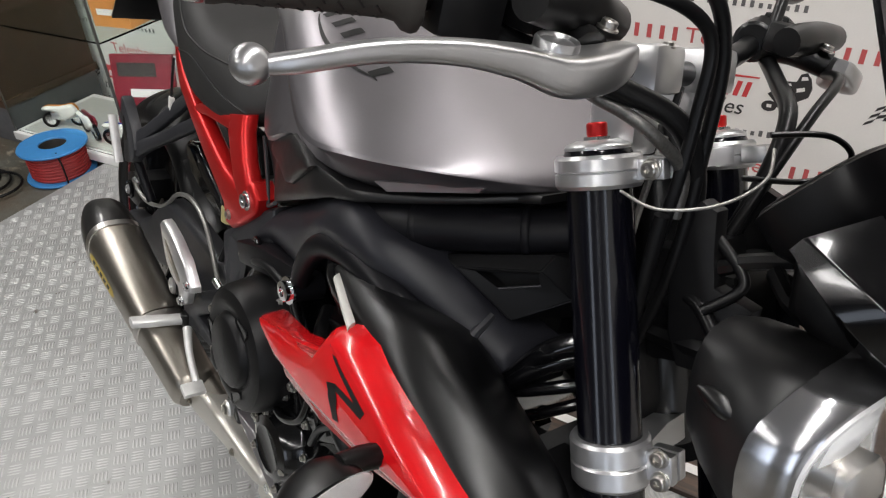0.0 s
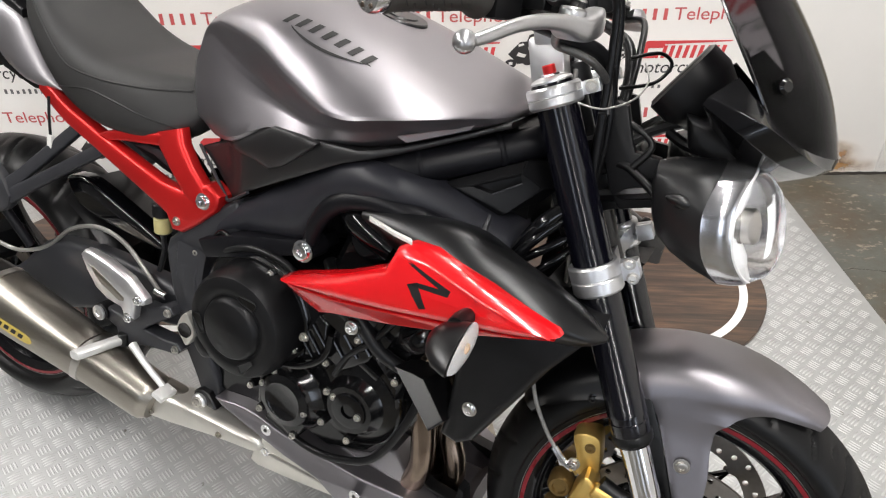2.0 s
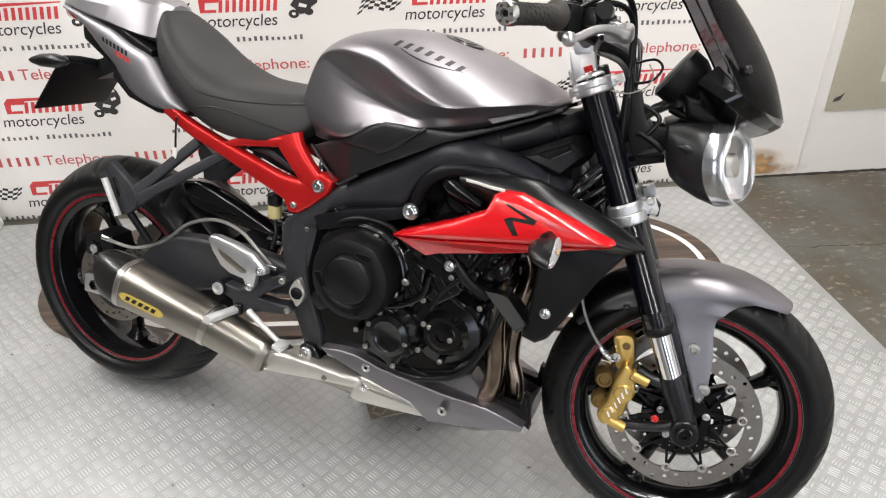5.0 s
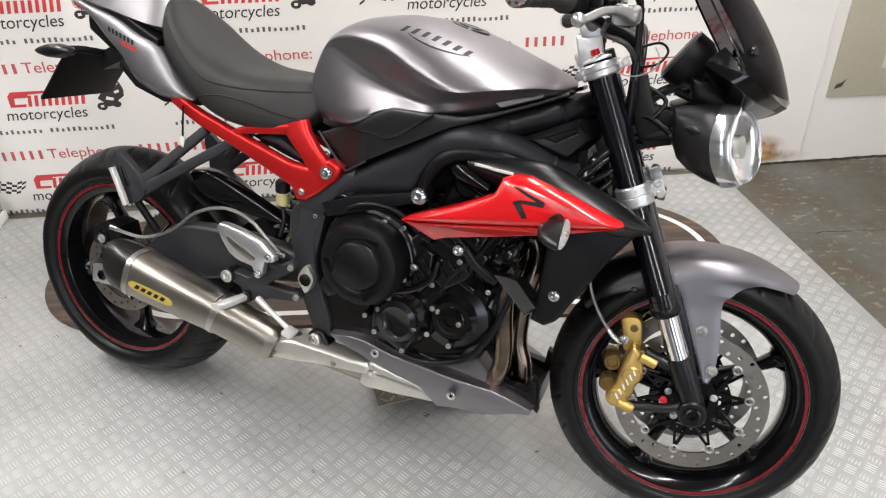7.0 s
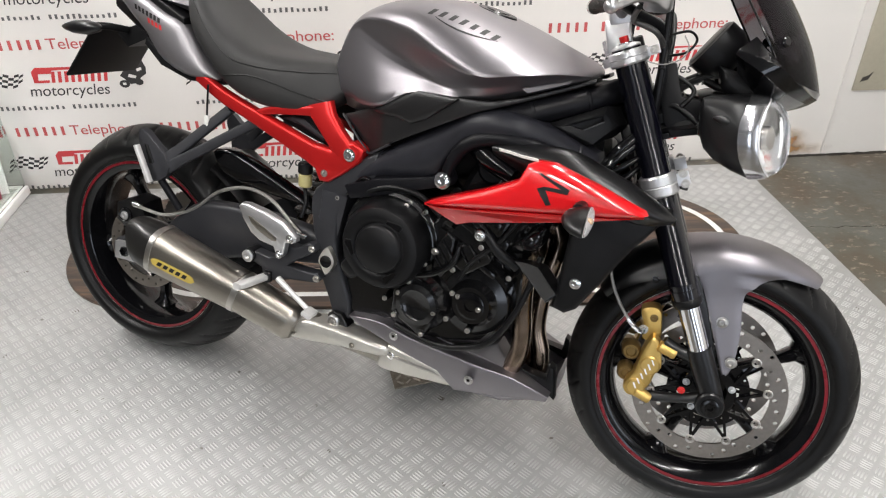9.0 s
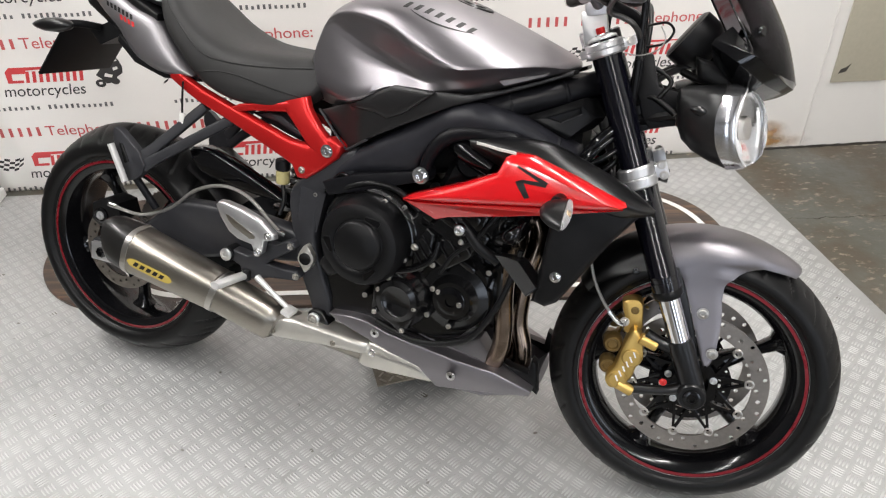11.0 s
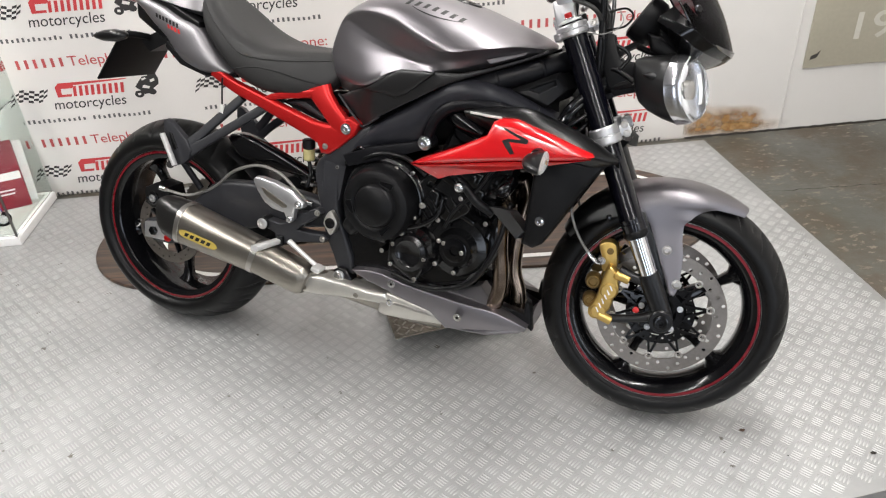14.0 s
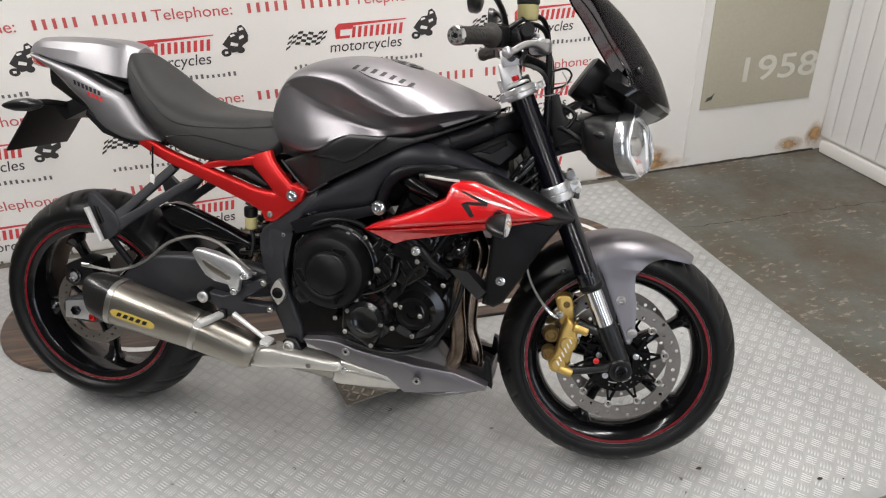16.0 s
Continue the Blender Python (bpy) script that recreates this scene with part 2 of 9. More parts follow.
plate_material(), bars_material(), concrete_material(), wood_board_material()
plaster_material("white_wall", (0.80, 0.78, 0.745), (0.62, 0.56, 0.48))
plaster_material("grey_wall", (0.15, 0.148, 0.145), (0.11, 0.105, 0.10))
plaster_material("white_door", (0.78, 0.765, 0.75), (0.60, 0.56, 0.50))
material("banner_vinyl", (0.83, 0.80, 0.765), 0.42, vary=0.02, grain=300, stain=2)
material("banner_red", (0.62, 0.055, 0.060), 0.45, vary=0.05)
material("banner_crimson", (0.55, 0.10, 0.10), 0.45, vary=0.05)
material("banner_black", (0.045, 0.042, 0.042), 0.45, vary=0.1)
material("banner_grey", (0.13, 0.125, 0.125), 0.45, vary=0.1)
material("sign_beige", (0.45, 0.42, 0.33), 0.40, vary=0.05, stain=2)
material("sign_pale", (0.62, 0.60, 0.53), 0.45, vary=0.05)
material("white_laminate", (0.78, 0.77, 0.75), 0.35, vary=0.04)
material("white_line", (0.80, 0.79, 0.76), 0.4, vary=0.05)
material("ceiling_paint", (0.30, 0.30, 0.295), 0.8, vary=0.05, stain=1)
material("reel_blue", (0.05, 0.24, 0.55), 0.4, vary=0.08)
material("cable_red", (0.35, 0.03, 0.03), 0.45, vary=0.3, grain=200)
material("box_red", (0.21, 0.012, 0.024), 0.4, vary=0.12)
material("box_orange", (0.62, 0.25, 0.06), 0.5, vary=0.15)
material("cabinet_wood", (0.055, 0.028, 0.014), 0.5, vary=0.3, grain=30)
material("toy_blue", (0.05, 0.07, 0.35), 0.3, vary=0.2)
material("dark_shelf", (0.05, 0.045, 0.04), 0.6, vary=0.2)


def rust_material():
    """Brown seepage that thins out in patches towards its rim."""
    m, nt, b = nodes_of("rust")
    n1, n2 = tex(nt, 9, 8.0, 0.7), tex(nt, 34, 6.0)
    r = ramp(nt, n2.outputs[0], [(0.35, (0.36, 0.17, 0.045)), (0.65, (0.58, 0.36, 0.15))])
    nt.links.new(r.outputs[0], b.inputs["Base Color"])
    co = nt.nodes.new("ShaderNodeTexCoord")
    mp = nt.nodes.new("ShaderNodeMapping")
    mp.inputs["Location"].default_value = (-1.0, 0.0, -1.0)
    mp.inputs["Scale"].default_value = (2.0, 0.0, 2.0)
    nt.links.new(co.outputs["Generated"], mp.inputs[0])
    gr = nt.nodes.new("ShaderNodeTexGradient")
    gr.gradient_type = "SPHERICAL"
    nt.links.new(mp.outputs[0], gr.inputs[0])
    mul = nt.nodes.new("ShaderNodeMath")
    mul.operation = "MULTIPLY"
    spots = ramp(nt, n1.outputs[0], [(0.34, 0.12), (0.60, 1.0)])
    fall = ramp(nt, gr.outputs[1], [(0.0, 0.0), (0.7, 0.95)])
    nt.links.new(spots.outputs[0], mul.inputs[0])
    nt.links.new(fall.outputs[0], mul.inputs[1])
    nt.links.new(mul.outputs[0], b.inputs["Alpha"])
    b.inputs["Roughness"].default_value = 0.8


rust_material()
lit, lnt, lb = nodes_of("lamp_diffuser")
lb.inputs["Emission Color"].default_value = (1.0, 0.985, 0.965, 1)
lb.inputs["Emission Strength"].default_value = 9.0

# ---- mesh helpers ----


def finish(bm, name, mat, parent=None, label="", xf=None, angle=38.0, flat=False):
    """Links a bmesh as one mesh object, with smooth faces and sharp edges past an angle."""
    bmesh.ops.remove_doubles(bm, verts=bm.verts, dist=1e-5)
    bmesh.ops.recalc_face_normals(bm, faces=bm.faces)
    if xf is not None:
        bmesh.ops.transform(bm, matrix=xf, verts=bm.verts)
    lim = radians(angle)
    for f in bm.faces:
        f.smooth = not flat
    for e in bm.edges:
        if len(e.link_faces) == 2 and e.calc_face_angle(0.0) > lim:
            e.smooth = False
    me = bpy.data.meshes.new(name)
    bm.to_mesh(me)
    bm.free()
    me.materials.append(MATS[mat])
    ob = new(name, me)
    if parent is not None:
        ob.parent = parent
    if label:
        ob["label"] = label
    return ob


def part(name, bm, mat, parent, label="", xf=None, angle=38.0):
    return finish(bm, name, mat, parent, label, xf, angle)


def spline(pts, per=6, closed=False):
    """Catmull-Rom through points of any dimension."""
    p = [np.array(q, float) for q in pts]
    n = len(p)
    out = []
    for i in range(n if closed else n - 1):
        if closed:
            a, b, c, d = p[i - 1], p[i], p[(i + 1) % n], p[(i + 2) % n]
        else:
            a, b, c, d = p[max(i - 1, 0)], p[i], p[i + 1], p[min(i + 2, n - 1)]
        for k in range(per):
            t = k / per
            out.append(0.5 * (2 * b + (c - a) * t + (2 * a - 5 * b + 4 * c - d) * t * t + (3 * b - a - 3 * c + d) * t**3))
    if not closed:
        out.append(p[-1])
    return out


def add_grid(bm, rows, closed_u=False, closed_v=False):
    vs = [[bm.verts.new(Vector(p)) for p in r] for r in rows]
    nu, nv = len(vs), len(vs[0])
    for i in range(nu if closed_u else nu - 1):
        for j in range(nv if closed_v else nv - 1):
            q = (vs[i][j], vs[i][(j + 1) % nv], vs[(i + 1) % nu][(j + 1) % nv], vs[(i + 1) % nu][j])
            if len(set(q)) == 4:
                bm.faces.new(q)
    return vs


def add_loft(bm, rings, caps=True):
    vs = add_grid(bm, rings, closed_v=True)
    if caps:
        bm.faces.new(vs[0])
        bm.faces.new(vs[-1][::-1])
    return vs


def add_tube(bm, pts, r, n=10, per=6, caps=True):
    """A round tube along a smooth line; r is one radius or one a point."""
    rad = r if isinstance(r, (list, tuple)) else [r] * len(pts)
    line = spline([(*p, q) for p, q in zip(pts, rad)], per) if len(pts) > 2 and per > 1 else [np.array((*p, q), float) for p, q in zip(pts, rad)]
    ps = [Vector(q[:3]) for q in line]
    rings, side = [], None
    for i, p in enumerate(ps):
        d = (ps[min(i + 1, len(ps) - 1)] - ps[max(i - 1, 0)]).normalized()
        if side is None:
            side = d.cross(Vector((0, 0, 1)) if abs(d.z) < 0.9 else Vector((0, 1, 0))).normalized()
        side = (side - d * side.dot(d)).normalized()
        up = d.cross(side)
        rings.append([p + (side * math.cos(a) + up * math.sin(a)) * line[i][3] for a in (2 * math.pi * k / n for k in range(n))])
    add_loft(bm, rings, caps)


def axis_frame(axis):
    d = Vector(axis).normalized()
    s = d.cross(Vector((0, 0, 1)) if abs(d.z) < 0.9 else Vector((0, 1, 0))).normalized()
    return d, s, d.cross(s)


def add_lathe(bm, prof, origin, axis=(0, 1, 0), n=48, closed=False):
    """A profile of (radius, height) turned round an axis."""
    d, s, u = axis_frame(axis)
    o = Vector(origin)
    rings = [[o + d * h + (s * math.cos(a) + u * math.sin(a)) * max(r, 1e-5) for a in (2 * math.pi * k / n for k in range(n))] for r, h in prof]
    add_grid(bm, rings, closed_u=closed, closed_v=True)


def add_cyl(bm, p0, p1, r0, r1=None, n=16, edge=0.0):
    r1 = r0 if r1 is None else r1
    a, b = Vector(p0), Vector(p1)
    h = (b - a).length
    e = min(edge, h * 0.4, r0 * 0.5, r1 * 0.5)
    prof = [(0, 0), (r0 - e, 0), (r0, e), (r1, h - e), (r1 - e, h), (0, h)] if e > 0 else [(0, 0), (r0, 0), (r1, h), (0, h)]
    add_lathe(bm, prof, a, b - a, n)


def add_box(bm, centre, size, turn=None, bevel=0.0):
    m = Matrix.Translation(centre) @ (turn if turn is not None else Matrix()) @ Matrix.Diagonal((*size, 1))
    r = bmesh.ops.create_cube(bm, size=1.0, matrix=m)
    if bevel:
        es = {e for v in r["verts"] for e in v.link_edges}
        bmesh.ops.bevel(bm, geom=list(es), offset=bevel, segments=2, affect="EDGES", profile=0.6)


def area2(pts):
    return sum(a[0] * b[1] - b[0] * a[1] for a, b in zip(pts, pts[1:] + pts[:1]))


def inset2(pts, d):
    """A polygon moved inwards by d along its corners' bisectors, by less where it is narrow."""
    p = np.array(pts, float)
    n = len(p)
    s = 1 if area2([tuple(q) for q in p]) > 0 else -1
    nxt = np.roll(p, -1, 0)
    e = nxt - p
    e = e / (np.linalg.norm(e, axis=1)[:, None] + 1e-9)
    nor = np.stack([-e[:, 1], e[:, 0]], 1) * s
    out = []
    for i in range(n):
        m = nor[i - 1] + nor[i]
        k = m @ m
        m = m / max(k, 0.7) * 2 if k > 1e-6 else nor[i]
        length = np.linalg.norm(m) + 1e-9
        w = m / length
        # how far the way inwards is free before another edge
        free = 1e9
        for j in range(n):
            if j == i or j == (i - 1) % n:
                continue
            a, v = p[j], nxt[j] - p[j]
            den = w[0] * v[1] - w[1] * v[0]
            if abs(den) < 1e-12:
                continue
            q = a - p[i]
            t = (q[0] * v[1] - q[1] * v[0]) / den
            u = (q[0] * w[1] - q[1] * w[0]) / den
            if t > 1e-6 and -1e-6 <= u <= 1 + 1e-6:
                free = min(free, t)
        out.append(tuple(p[i] + w * min(d * length, 0.44 * free)))
    return out


def add_plate(bm, outline, y0, y1, edge=0.002, steps=2):
    """A flat plate with the outline in x and z, from y0 to y1, with rounded edges on the y1 side."""
    sg = 1 if y1 > y0 else -1
    rings = [[(x, y0, z) for x, z in outline]]
    for k in range(steps + 1):
        a = math.pi / 2 * k / steps
        o = inset2(outline, edge * (1 - math.cos(a)))
        y = y1 - sg * edge * (1 - math.sin(a))
        rings.append([(x, y, z) for x, z in o])
    add_loft(bm, rings)


def add_pillow(bm, outline, y_edge, y_top, width, steps=5, back=None, flat_share=0.0):
    """A shell whose rim stands at y_edge and that swells to y_top over a width from its rim."""
    rings = []
    if back is not None:
        rings.append([(x, back, z) for x, z in outline])
    for k in range(steps + 1):
        a = math.pi / 2 * k / steps
        o = inset2(outline, width * (1 - math.cos(a)))
        y = y_edge + (y_top - y_edge) * math.sin(a)
        rings.append([(x, y, z) for x, z in o])
    vs = add_loft(bm, rings)
    return vs


def add_bolt(bm, p, axis, r=0.006, h=0.005):
    """A cap screw with a socket, its head towards axis."""
    add_lathe(bm, [(r * 1.35, 0), (r * 1.35, h * 0.25), (r, h * 0.3), (r, h * 0.9), (r * 0.86, h), (r * 0.5, h), (r * 0.45, h * 0.5), (0, h * 0.5)], p, axis, 12)


def bolt(parent, p, axis, r=0.006, h=0.005, mat="alloy_bright", name="bolt", xf=None, label=""):
    bm = bmesh.new()
    add_bolt(bm, p, axis, r, h)
    return part(name, bm, mat, parent, label, xf)


def superellipse(a, b, e, n):
    out = []
    for k in range(n):
        t = 2 * math.pi * k / n
        c, s = math.cos(t), math.sin(t)
        out.append((a * math.copysign(abs(c) ** (2 / e), c), b * math.copysign(abs(s) ** (2 / e), s)))
    return out


def thing(name, label, category, m=None, group="", kind=""):
    ob = new(name)
    ob.empty_display_size = 0.05
    if m is not None:
        ob.matrix_basis = m
    return tagged(ob, label, category, group, kind)


def structure(name, bm, mat, label, category, flat=False, parent=None):
    ob = finish(bm, name, mat, parent, "", None, 30.0, flat)
    if parent is None:
        tagged(ob, label, category, "", "structure")
    return ob


def text_mesh(name, body, size, mat, m, parent, extrude=0.0006, shear=0.0, width=1.0, label="", bold=0.0):
    cu = bpy.data.curves.new(name, "FONT")
    cu.body, cu.size, cu.extrude, cu.shear, cu.offset = body, size, extrude, shear, bold
    ob = bpy.data.objects.new(name, cu)
    me = bpy.data.meshes.new_from_object(ob)
    bpy.data.objects.remove(ob)
    bpy.data.curves.remove(cu)
    me.transform(Matrix.Diagonal((width, 1, 1, 1)))
    me.transform(m)
    me.materials.clear()
    me.materials.append(MATS[mat])
    o = new(name, me)
    o.parent = parent
    if label:
        o["label"] = label
    return o


# ---- setting ----
WALL_Y, FLOOR_Z = 1.046, -0.035
X0, X1, Y0 = -4.2, 3.262, -7.4

bm = bmesh.new()
add_box(bm, ((X0 + X1) / 2, (WALL_Y + Y0) / 2, FLOOR_Z - 0.05), (X1 - X0 + 0.4, WALL_Y - Y0 + 0.4, 0.1))
structure("floor", bm, "painted_concrete", "worn grey-green painted concrete workshop floor", "floor", True)
bm = bmesh.new()
add_box(bm, ((X0 + X1) / 2, WALL_Y + 0.1, 1.45), (X1 - X0 + 0.4, 0.2, 3.0))
structure("wall_north", bm, "white_wall", "white painted wall with rust stains", "wall", True)
bm = bmesh.new()
add_box(bm, (X0 - 0.1, (WALL_Y + Y0) / 2, 1.45), (0.2, WALL_Y - Y0, 3.0))
structure("wall_west", bm, "grey_wall", "plain grey painted wall", "wall", True)
# the south wall has two glazed openings, the east wall one, all with daylight behind them
SOUTH_GAPS = ((-2.2, -1.1), (1.2, 2.3))
EAST_GAP = (-4.3, -3.2)
SILL, HEAD = 0.10, 2.40
bm = bmesh.new()
edges = [X0 - 0.2, *[v for g in SOUTH_GAPS for v in g], X1 + 0.2]
for a, c in zip(edges[0::2], edges[1::2]):
    add_box(bm, ((a + c) / 2, Y0 - 0.1, 1.45), (c - a, 0.2, 3.0))
for a, c in SOUTH_GAPS:
    add_box(bm, ((a + c) / 2, Y0 - 0.1, (HEAD + 2.95) / 2), (c - a, 0.2, 2.95 - HEAD))
    add_box(bm, ((a + c) / 2, Y0 - 0.1, (SILL - 0.05) / 2), (c - a, 0.2, SILL + 0.05))
structure("wall_south", bm, "grey_wall", "plain grey painted wall with glazed openings", "wall", True)


def glazed_opening(name, centre, width, turn):
    """A framed pane in a wall's opening, lit by daylight from behind it."""
    w = bpy.data.objects.new(name, None)
    scene.collection.objects.link(w)
    w.matrix_basis = pose(*centre, 0, 0, turn)
    tagged(w, "tall glazed opening with a pale metal frame", "window", "", "structure")
    h = HEAD - SILL
    for nm, c, sz in (("frame", (-width / 2 + 0.03, 0, 0), (0.06, 0.08, h)), ("frame", (width / 2 - 0.03, 0, 0), (0.06, 0.08, h)), ("frame", (0, 0, h / 2 - 0.03), (width - 0.12, 0.08, 0.06)), ("frame", (0, 0, -h / 2 + 0.03), (width - 0.12, 0.08, 0.06))):
        b = bmesh.new()
        add_box(b, c, sz, None, 0.004)
        part(nm, b, "alloy", w)
    b = bmesh.new()
    add_box(b, (0, -0.03, 0), (width - 0.12, 0.006, h - 0.12))
    pn = part("pane", b, "case_glass", w)
    pn.visible_shadow = False
    L = bpy.data.lights.new("daylight", "AREA")
    L.shape, L.size, L.size_y, L.energy, L.color = "RECTANGLE", width - 0.14, h - 0.14, WINDOW_WATTS, (0.78, 0.86, 1.0)
    o = new("daylight", L)
    o.matrix_basis = pose(0, 0.0, 0, 90, 0, 0)
    o.parent = w


for n_, (a, c) in enumerate(SOUTH_GAPS):
    glazed_opening("window_%d" % (n_ + 1), ((a + c) / 2, Y0 - 0.06, (SILL + HEAD) / 2), c - a, 0)
glazed_opening("window_3", (X1 + 0.09, sum(EAST_GAP) / 2, (SILL + HEAD) / 2), EAST_GAP[1] - EAST_GAP[0], 90)
bm = bmesh.new()
add_box(bm, ((X0 + X1) / 2, (WALL_Y + Y0) / 2, 3.0), (X1 - X0 + 0.4, WALL_Y - Y0 + 0.4, 0.1))
structure("ceiling", bm, "ceiling_paint", "plain pale painted ceiling", "ceiling", True)
# the east wall is clad with white upright boards, above a battered kerb
bm = bmesh.new()
for a, c in ((Y0, EAST_GAP[0]), (EAST_GAP[1], WALL_Y)):
    add_box(bm, (X1 + 0.115, (a + c) / 2, 1.45), (0.2, c - a, 3.0))
add_box(bm, (X1 + 0.115, sum(EAST_GAP) / 2, (HEAD + 2.95) / 2), (0.2, EAST_GAP[1] - EAST_GAP[0], 2.95 - HEAD))
add_box(bm, (X1 + 0.115, sum(EAST_GAP) / 2, (SILL - 0.05) / 2), (0.2, EAST_GAP[1] - EAST_GAP[0], SILL + 0.05))
east = structure("wall_east", bm, "white_wall", "white wall of upright boards with rusty foot", "wall", True)
random.seed(5)
y, first = WALL_Y - 0.004, True
while y > Y0:
    w = 0.075 if first else 0.098
    first = False
    bm = bmesh.new()
    low = HEAD if EAST_GAP[0] - 0.05 < y - w / 2 < EAST_GAP[1] + 0.05 else 0.04
    add_box(bm, (X1 + 0.006, y - w / 2, (low + 2.94) / 2), (0.018, w - 0.004, 2.94 - low), None, 0.003)
    part("board", bm, "white_door", east)
    y -= w
bm = bmesh.new()
add_box(bm, (X1 - 0.012, (WALL_Y + Y0) / 2 - 0.02, -0.003), (0.03, WALL_Y - Y0 - 0.05, 0.060), None, 0.006)
structure("baseboard", bm, "white_wall", "chipped white timber board at the wall's foot", "baseboard")


def stain(name, cx, cz, w, h, seed, mat="rust"):
    """A thin patch on the north wall."""
    b = bmesh.new()
    z0 = max(FLOOR_Z + 0.001, cz - h)
    yw = WALL_Y - 0.002 - 0.0003 * seed
    b.faces.new([b.verts.new(p) for p in ((cx - w, yw, z0), (cx + w, yw, z0), (cx + w, yw, cz + h), (cx - w, yw, cz + h))])
    return b


# ---- tread-plate platform ----
PX0, PX1, PY0, PY1 = -0.93, 2.075, -1.24, 0.935
bm = bmesh.new()
rows = []
vs = [bm.verts.new(p) for p in ((PX0, PY0, 0), (PX1 + 0.084, PY0 + 0.34, 0), (PX1, PY1, 0), (PX0, PY1, 0))]
lo = [bm.verts.new((v.co.x, v.co.y, FLOOR_Z)) for v in vs]
bm.faces.new(vs)
for i in range(4):
    bm.faces.new((vs[i], lo[i], lo[(i + 1) % 4], vs[(i + 1) % 4]))
platform = structure("platform", bm, "tread_plate", "low display platform of worn aluminium tread plate", "platform", True)


def plate_bars(x0, x1, y0, y1, z, right_edge, cell=0.0352):
    """Groups of four raised bars, turned by a quarter from one cell to the next."""
    verts, faces = [], []
    c45 = math.sqrt(0.5)
    ca, sa = math.cos(radians(45 - 3)), math.sin(radians(45 - 3))
    n = int(3.2 / cell)
    L, Wd, H = 0.0152, 0.0023, 0.0012
    for i in range(-n, n):
        for j in range(-n, n):
            u, v = (i + 0.5) * cell, (j + 0.5) * cell
            cx, cy = 0.55 + u * ca - v * sa, -0.2 + u * sa + v * ca
            if not (x0 + 0.02 < cx < right_edge(cy) - 0.025 and y0 + 0.03 + 0.11 * (cx - x0) < cy < y1 - 0.02):
                continue
            d = (ca, sa) if (i + j) % 2 else (-sa, ca)
            e = (-d[1], d[0])
            for k in (-1.5, -0.5, 0.5, 1.5):
                l = L * (1 - 0.05 * abs(k))
                ox, oy = cx + e[0] * k * 0.0076, cy + e[1] * k * 0.0076
                b = len(verts)
                for f, g, h in ((-l, 0, 0), (-l * 0.6, -Wd, 0), (l * 0.6, -Wd, 0), (l, 0, 0), (l * 0.6, Wd, 0), (-l * 0.6, Wd, 0), (-l * 0.7, 0, H), (l * 0.7, 0, H)):
                    verts.append((ox + d[0] * f + e[0] * g, oy + d[1] * f + e[1] * g, z + h))
                faces += [(b, b + 1, b + 6), (b + 1, b + 2, b + 7, b + 6), (b + 2, b + 3, b + 7), (b + 3, b + 4, b + 7), (b + 4, b + 5, b + 6, b + 7), (b + 5, b, b + 6)]
    me = bpy.data.meshes.new("raised_bars")
    me.from_pydata(verts, [], faces)
    me.polygons.foreach_set("use_smooth", [True] * len(faces))
    me.materials.append(MATS["tread_bar"])
    return me


ob = new("raised_bars", plate_bars(PX0, PX1 + 0.1, PY0, PY1, 0.0, lambda yy: PX1 + 0.046 * (PY1 - yy)))
ob.parent = platform
tagged(ob, "raised four-bar tread pattern", "", "", "stuff")

# ---- long wooden board with a white border line, lying behind the motorcycle ----
board = thing("floor_board", "long round-ended dark wood-plank board with white border line", "board", pose(-0.094, 0.498, 0, 0, 0, -3.72))


def stadium(xa, xb, yc, r, n=24):
    pts = [(xb + r * math.cos(a), yc + r * math.sin(a)) for a in (math.pi * (k / n - 0.5) for k in range(n + 1))]
    return pts + [(xa + r * math.cos(a), yc + r * math.sin(a)) for a in (math.pi * (k / n + 0.5) for k in range(n + 1))]


bm = bmesh.new()
st = stadium(0, 1.587, 0, 0.352, 40)
add_loft(bm, [[(x, y, 0.0005) for x, y in st], [(x, y, 0.009) for x, y in st], [(x, y, 0.011) for x, y in inset2(st, 0.002)]])
part("panel", bm, "dark_planks", board)
bm = bmesh.new()
o1, o2 = stadium(0.19, 1.587, 0, 0.302, 40), stadium(0.19, 1.587, 0, 0.280, 40)
add_grid(bm, [[(x, y, 0.0125) for x, y in o1], [(x, y, 0.0125) for x, y in o2]], closed_v=True)
part("border_line", bm, "white_line", board, "painted white border line")

# ---- tread-plate block under the engine ----
block = thing("stand_block", "low block covered with tread plate under the engine", "block", pose(0.826, -0.131, 0, 0, 0, 10.4))
bm = bmesh.new()
add_box(bm, (0, 0, 0.022), (0.30, 0.13, 0.044), None, 0.003)
part("body", bm, "dark_shelf", block)
bm = bmesh.new()
add_box(bm, (0, 0, 0.0465), (0.431, 0.250, 0.005), None, 0.001)
part("top", bm, "plate_dull", block, "dull tread-plate top")
bm = bmesh.new()
for i in range(-9, 10):
    for j in range(-5, 6):
        add_box(bm, (i * 0.022, j * 0.022, 0.0495), (0.019, 0.005, 0.0025), Matrix.Rotation(radians(45 if (i + j) % 2 else -45), 4, "Z"))
tagged(part("raised_bars", bm, "steel_brushed", block), "", "", "", "stuff")

# ---- crumbs lying on the platform ----


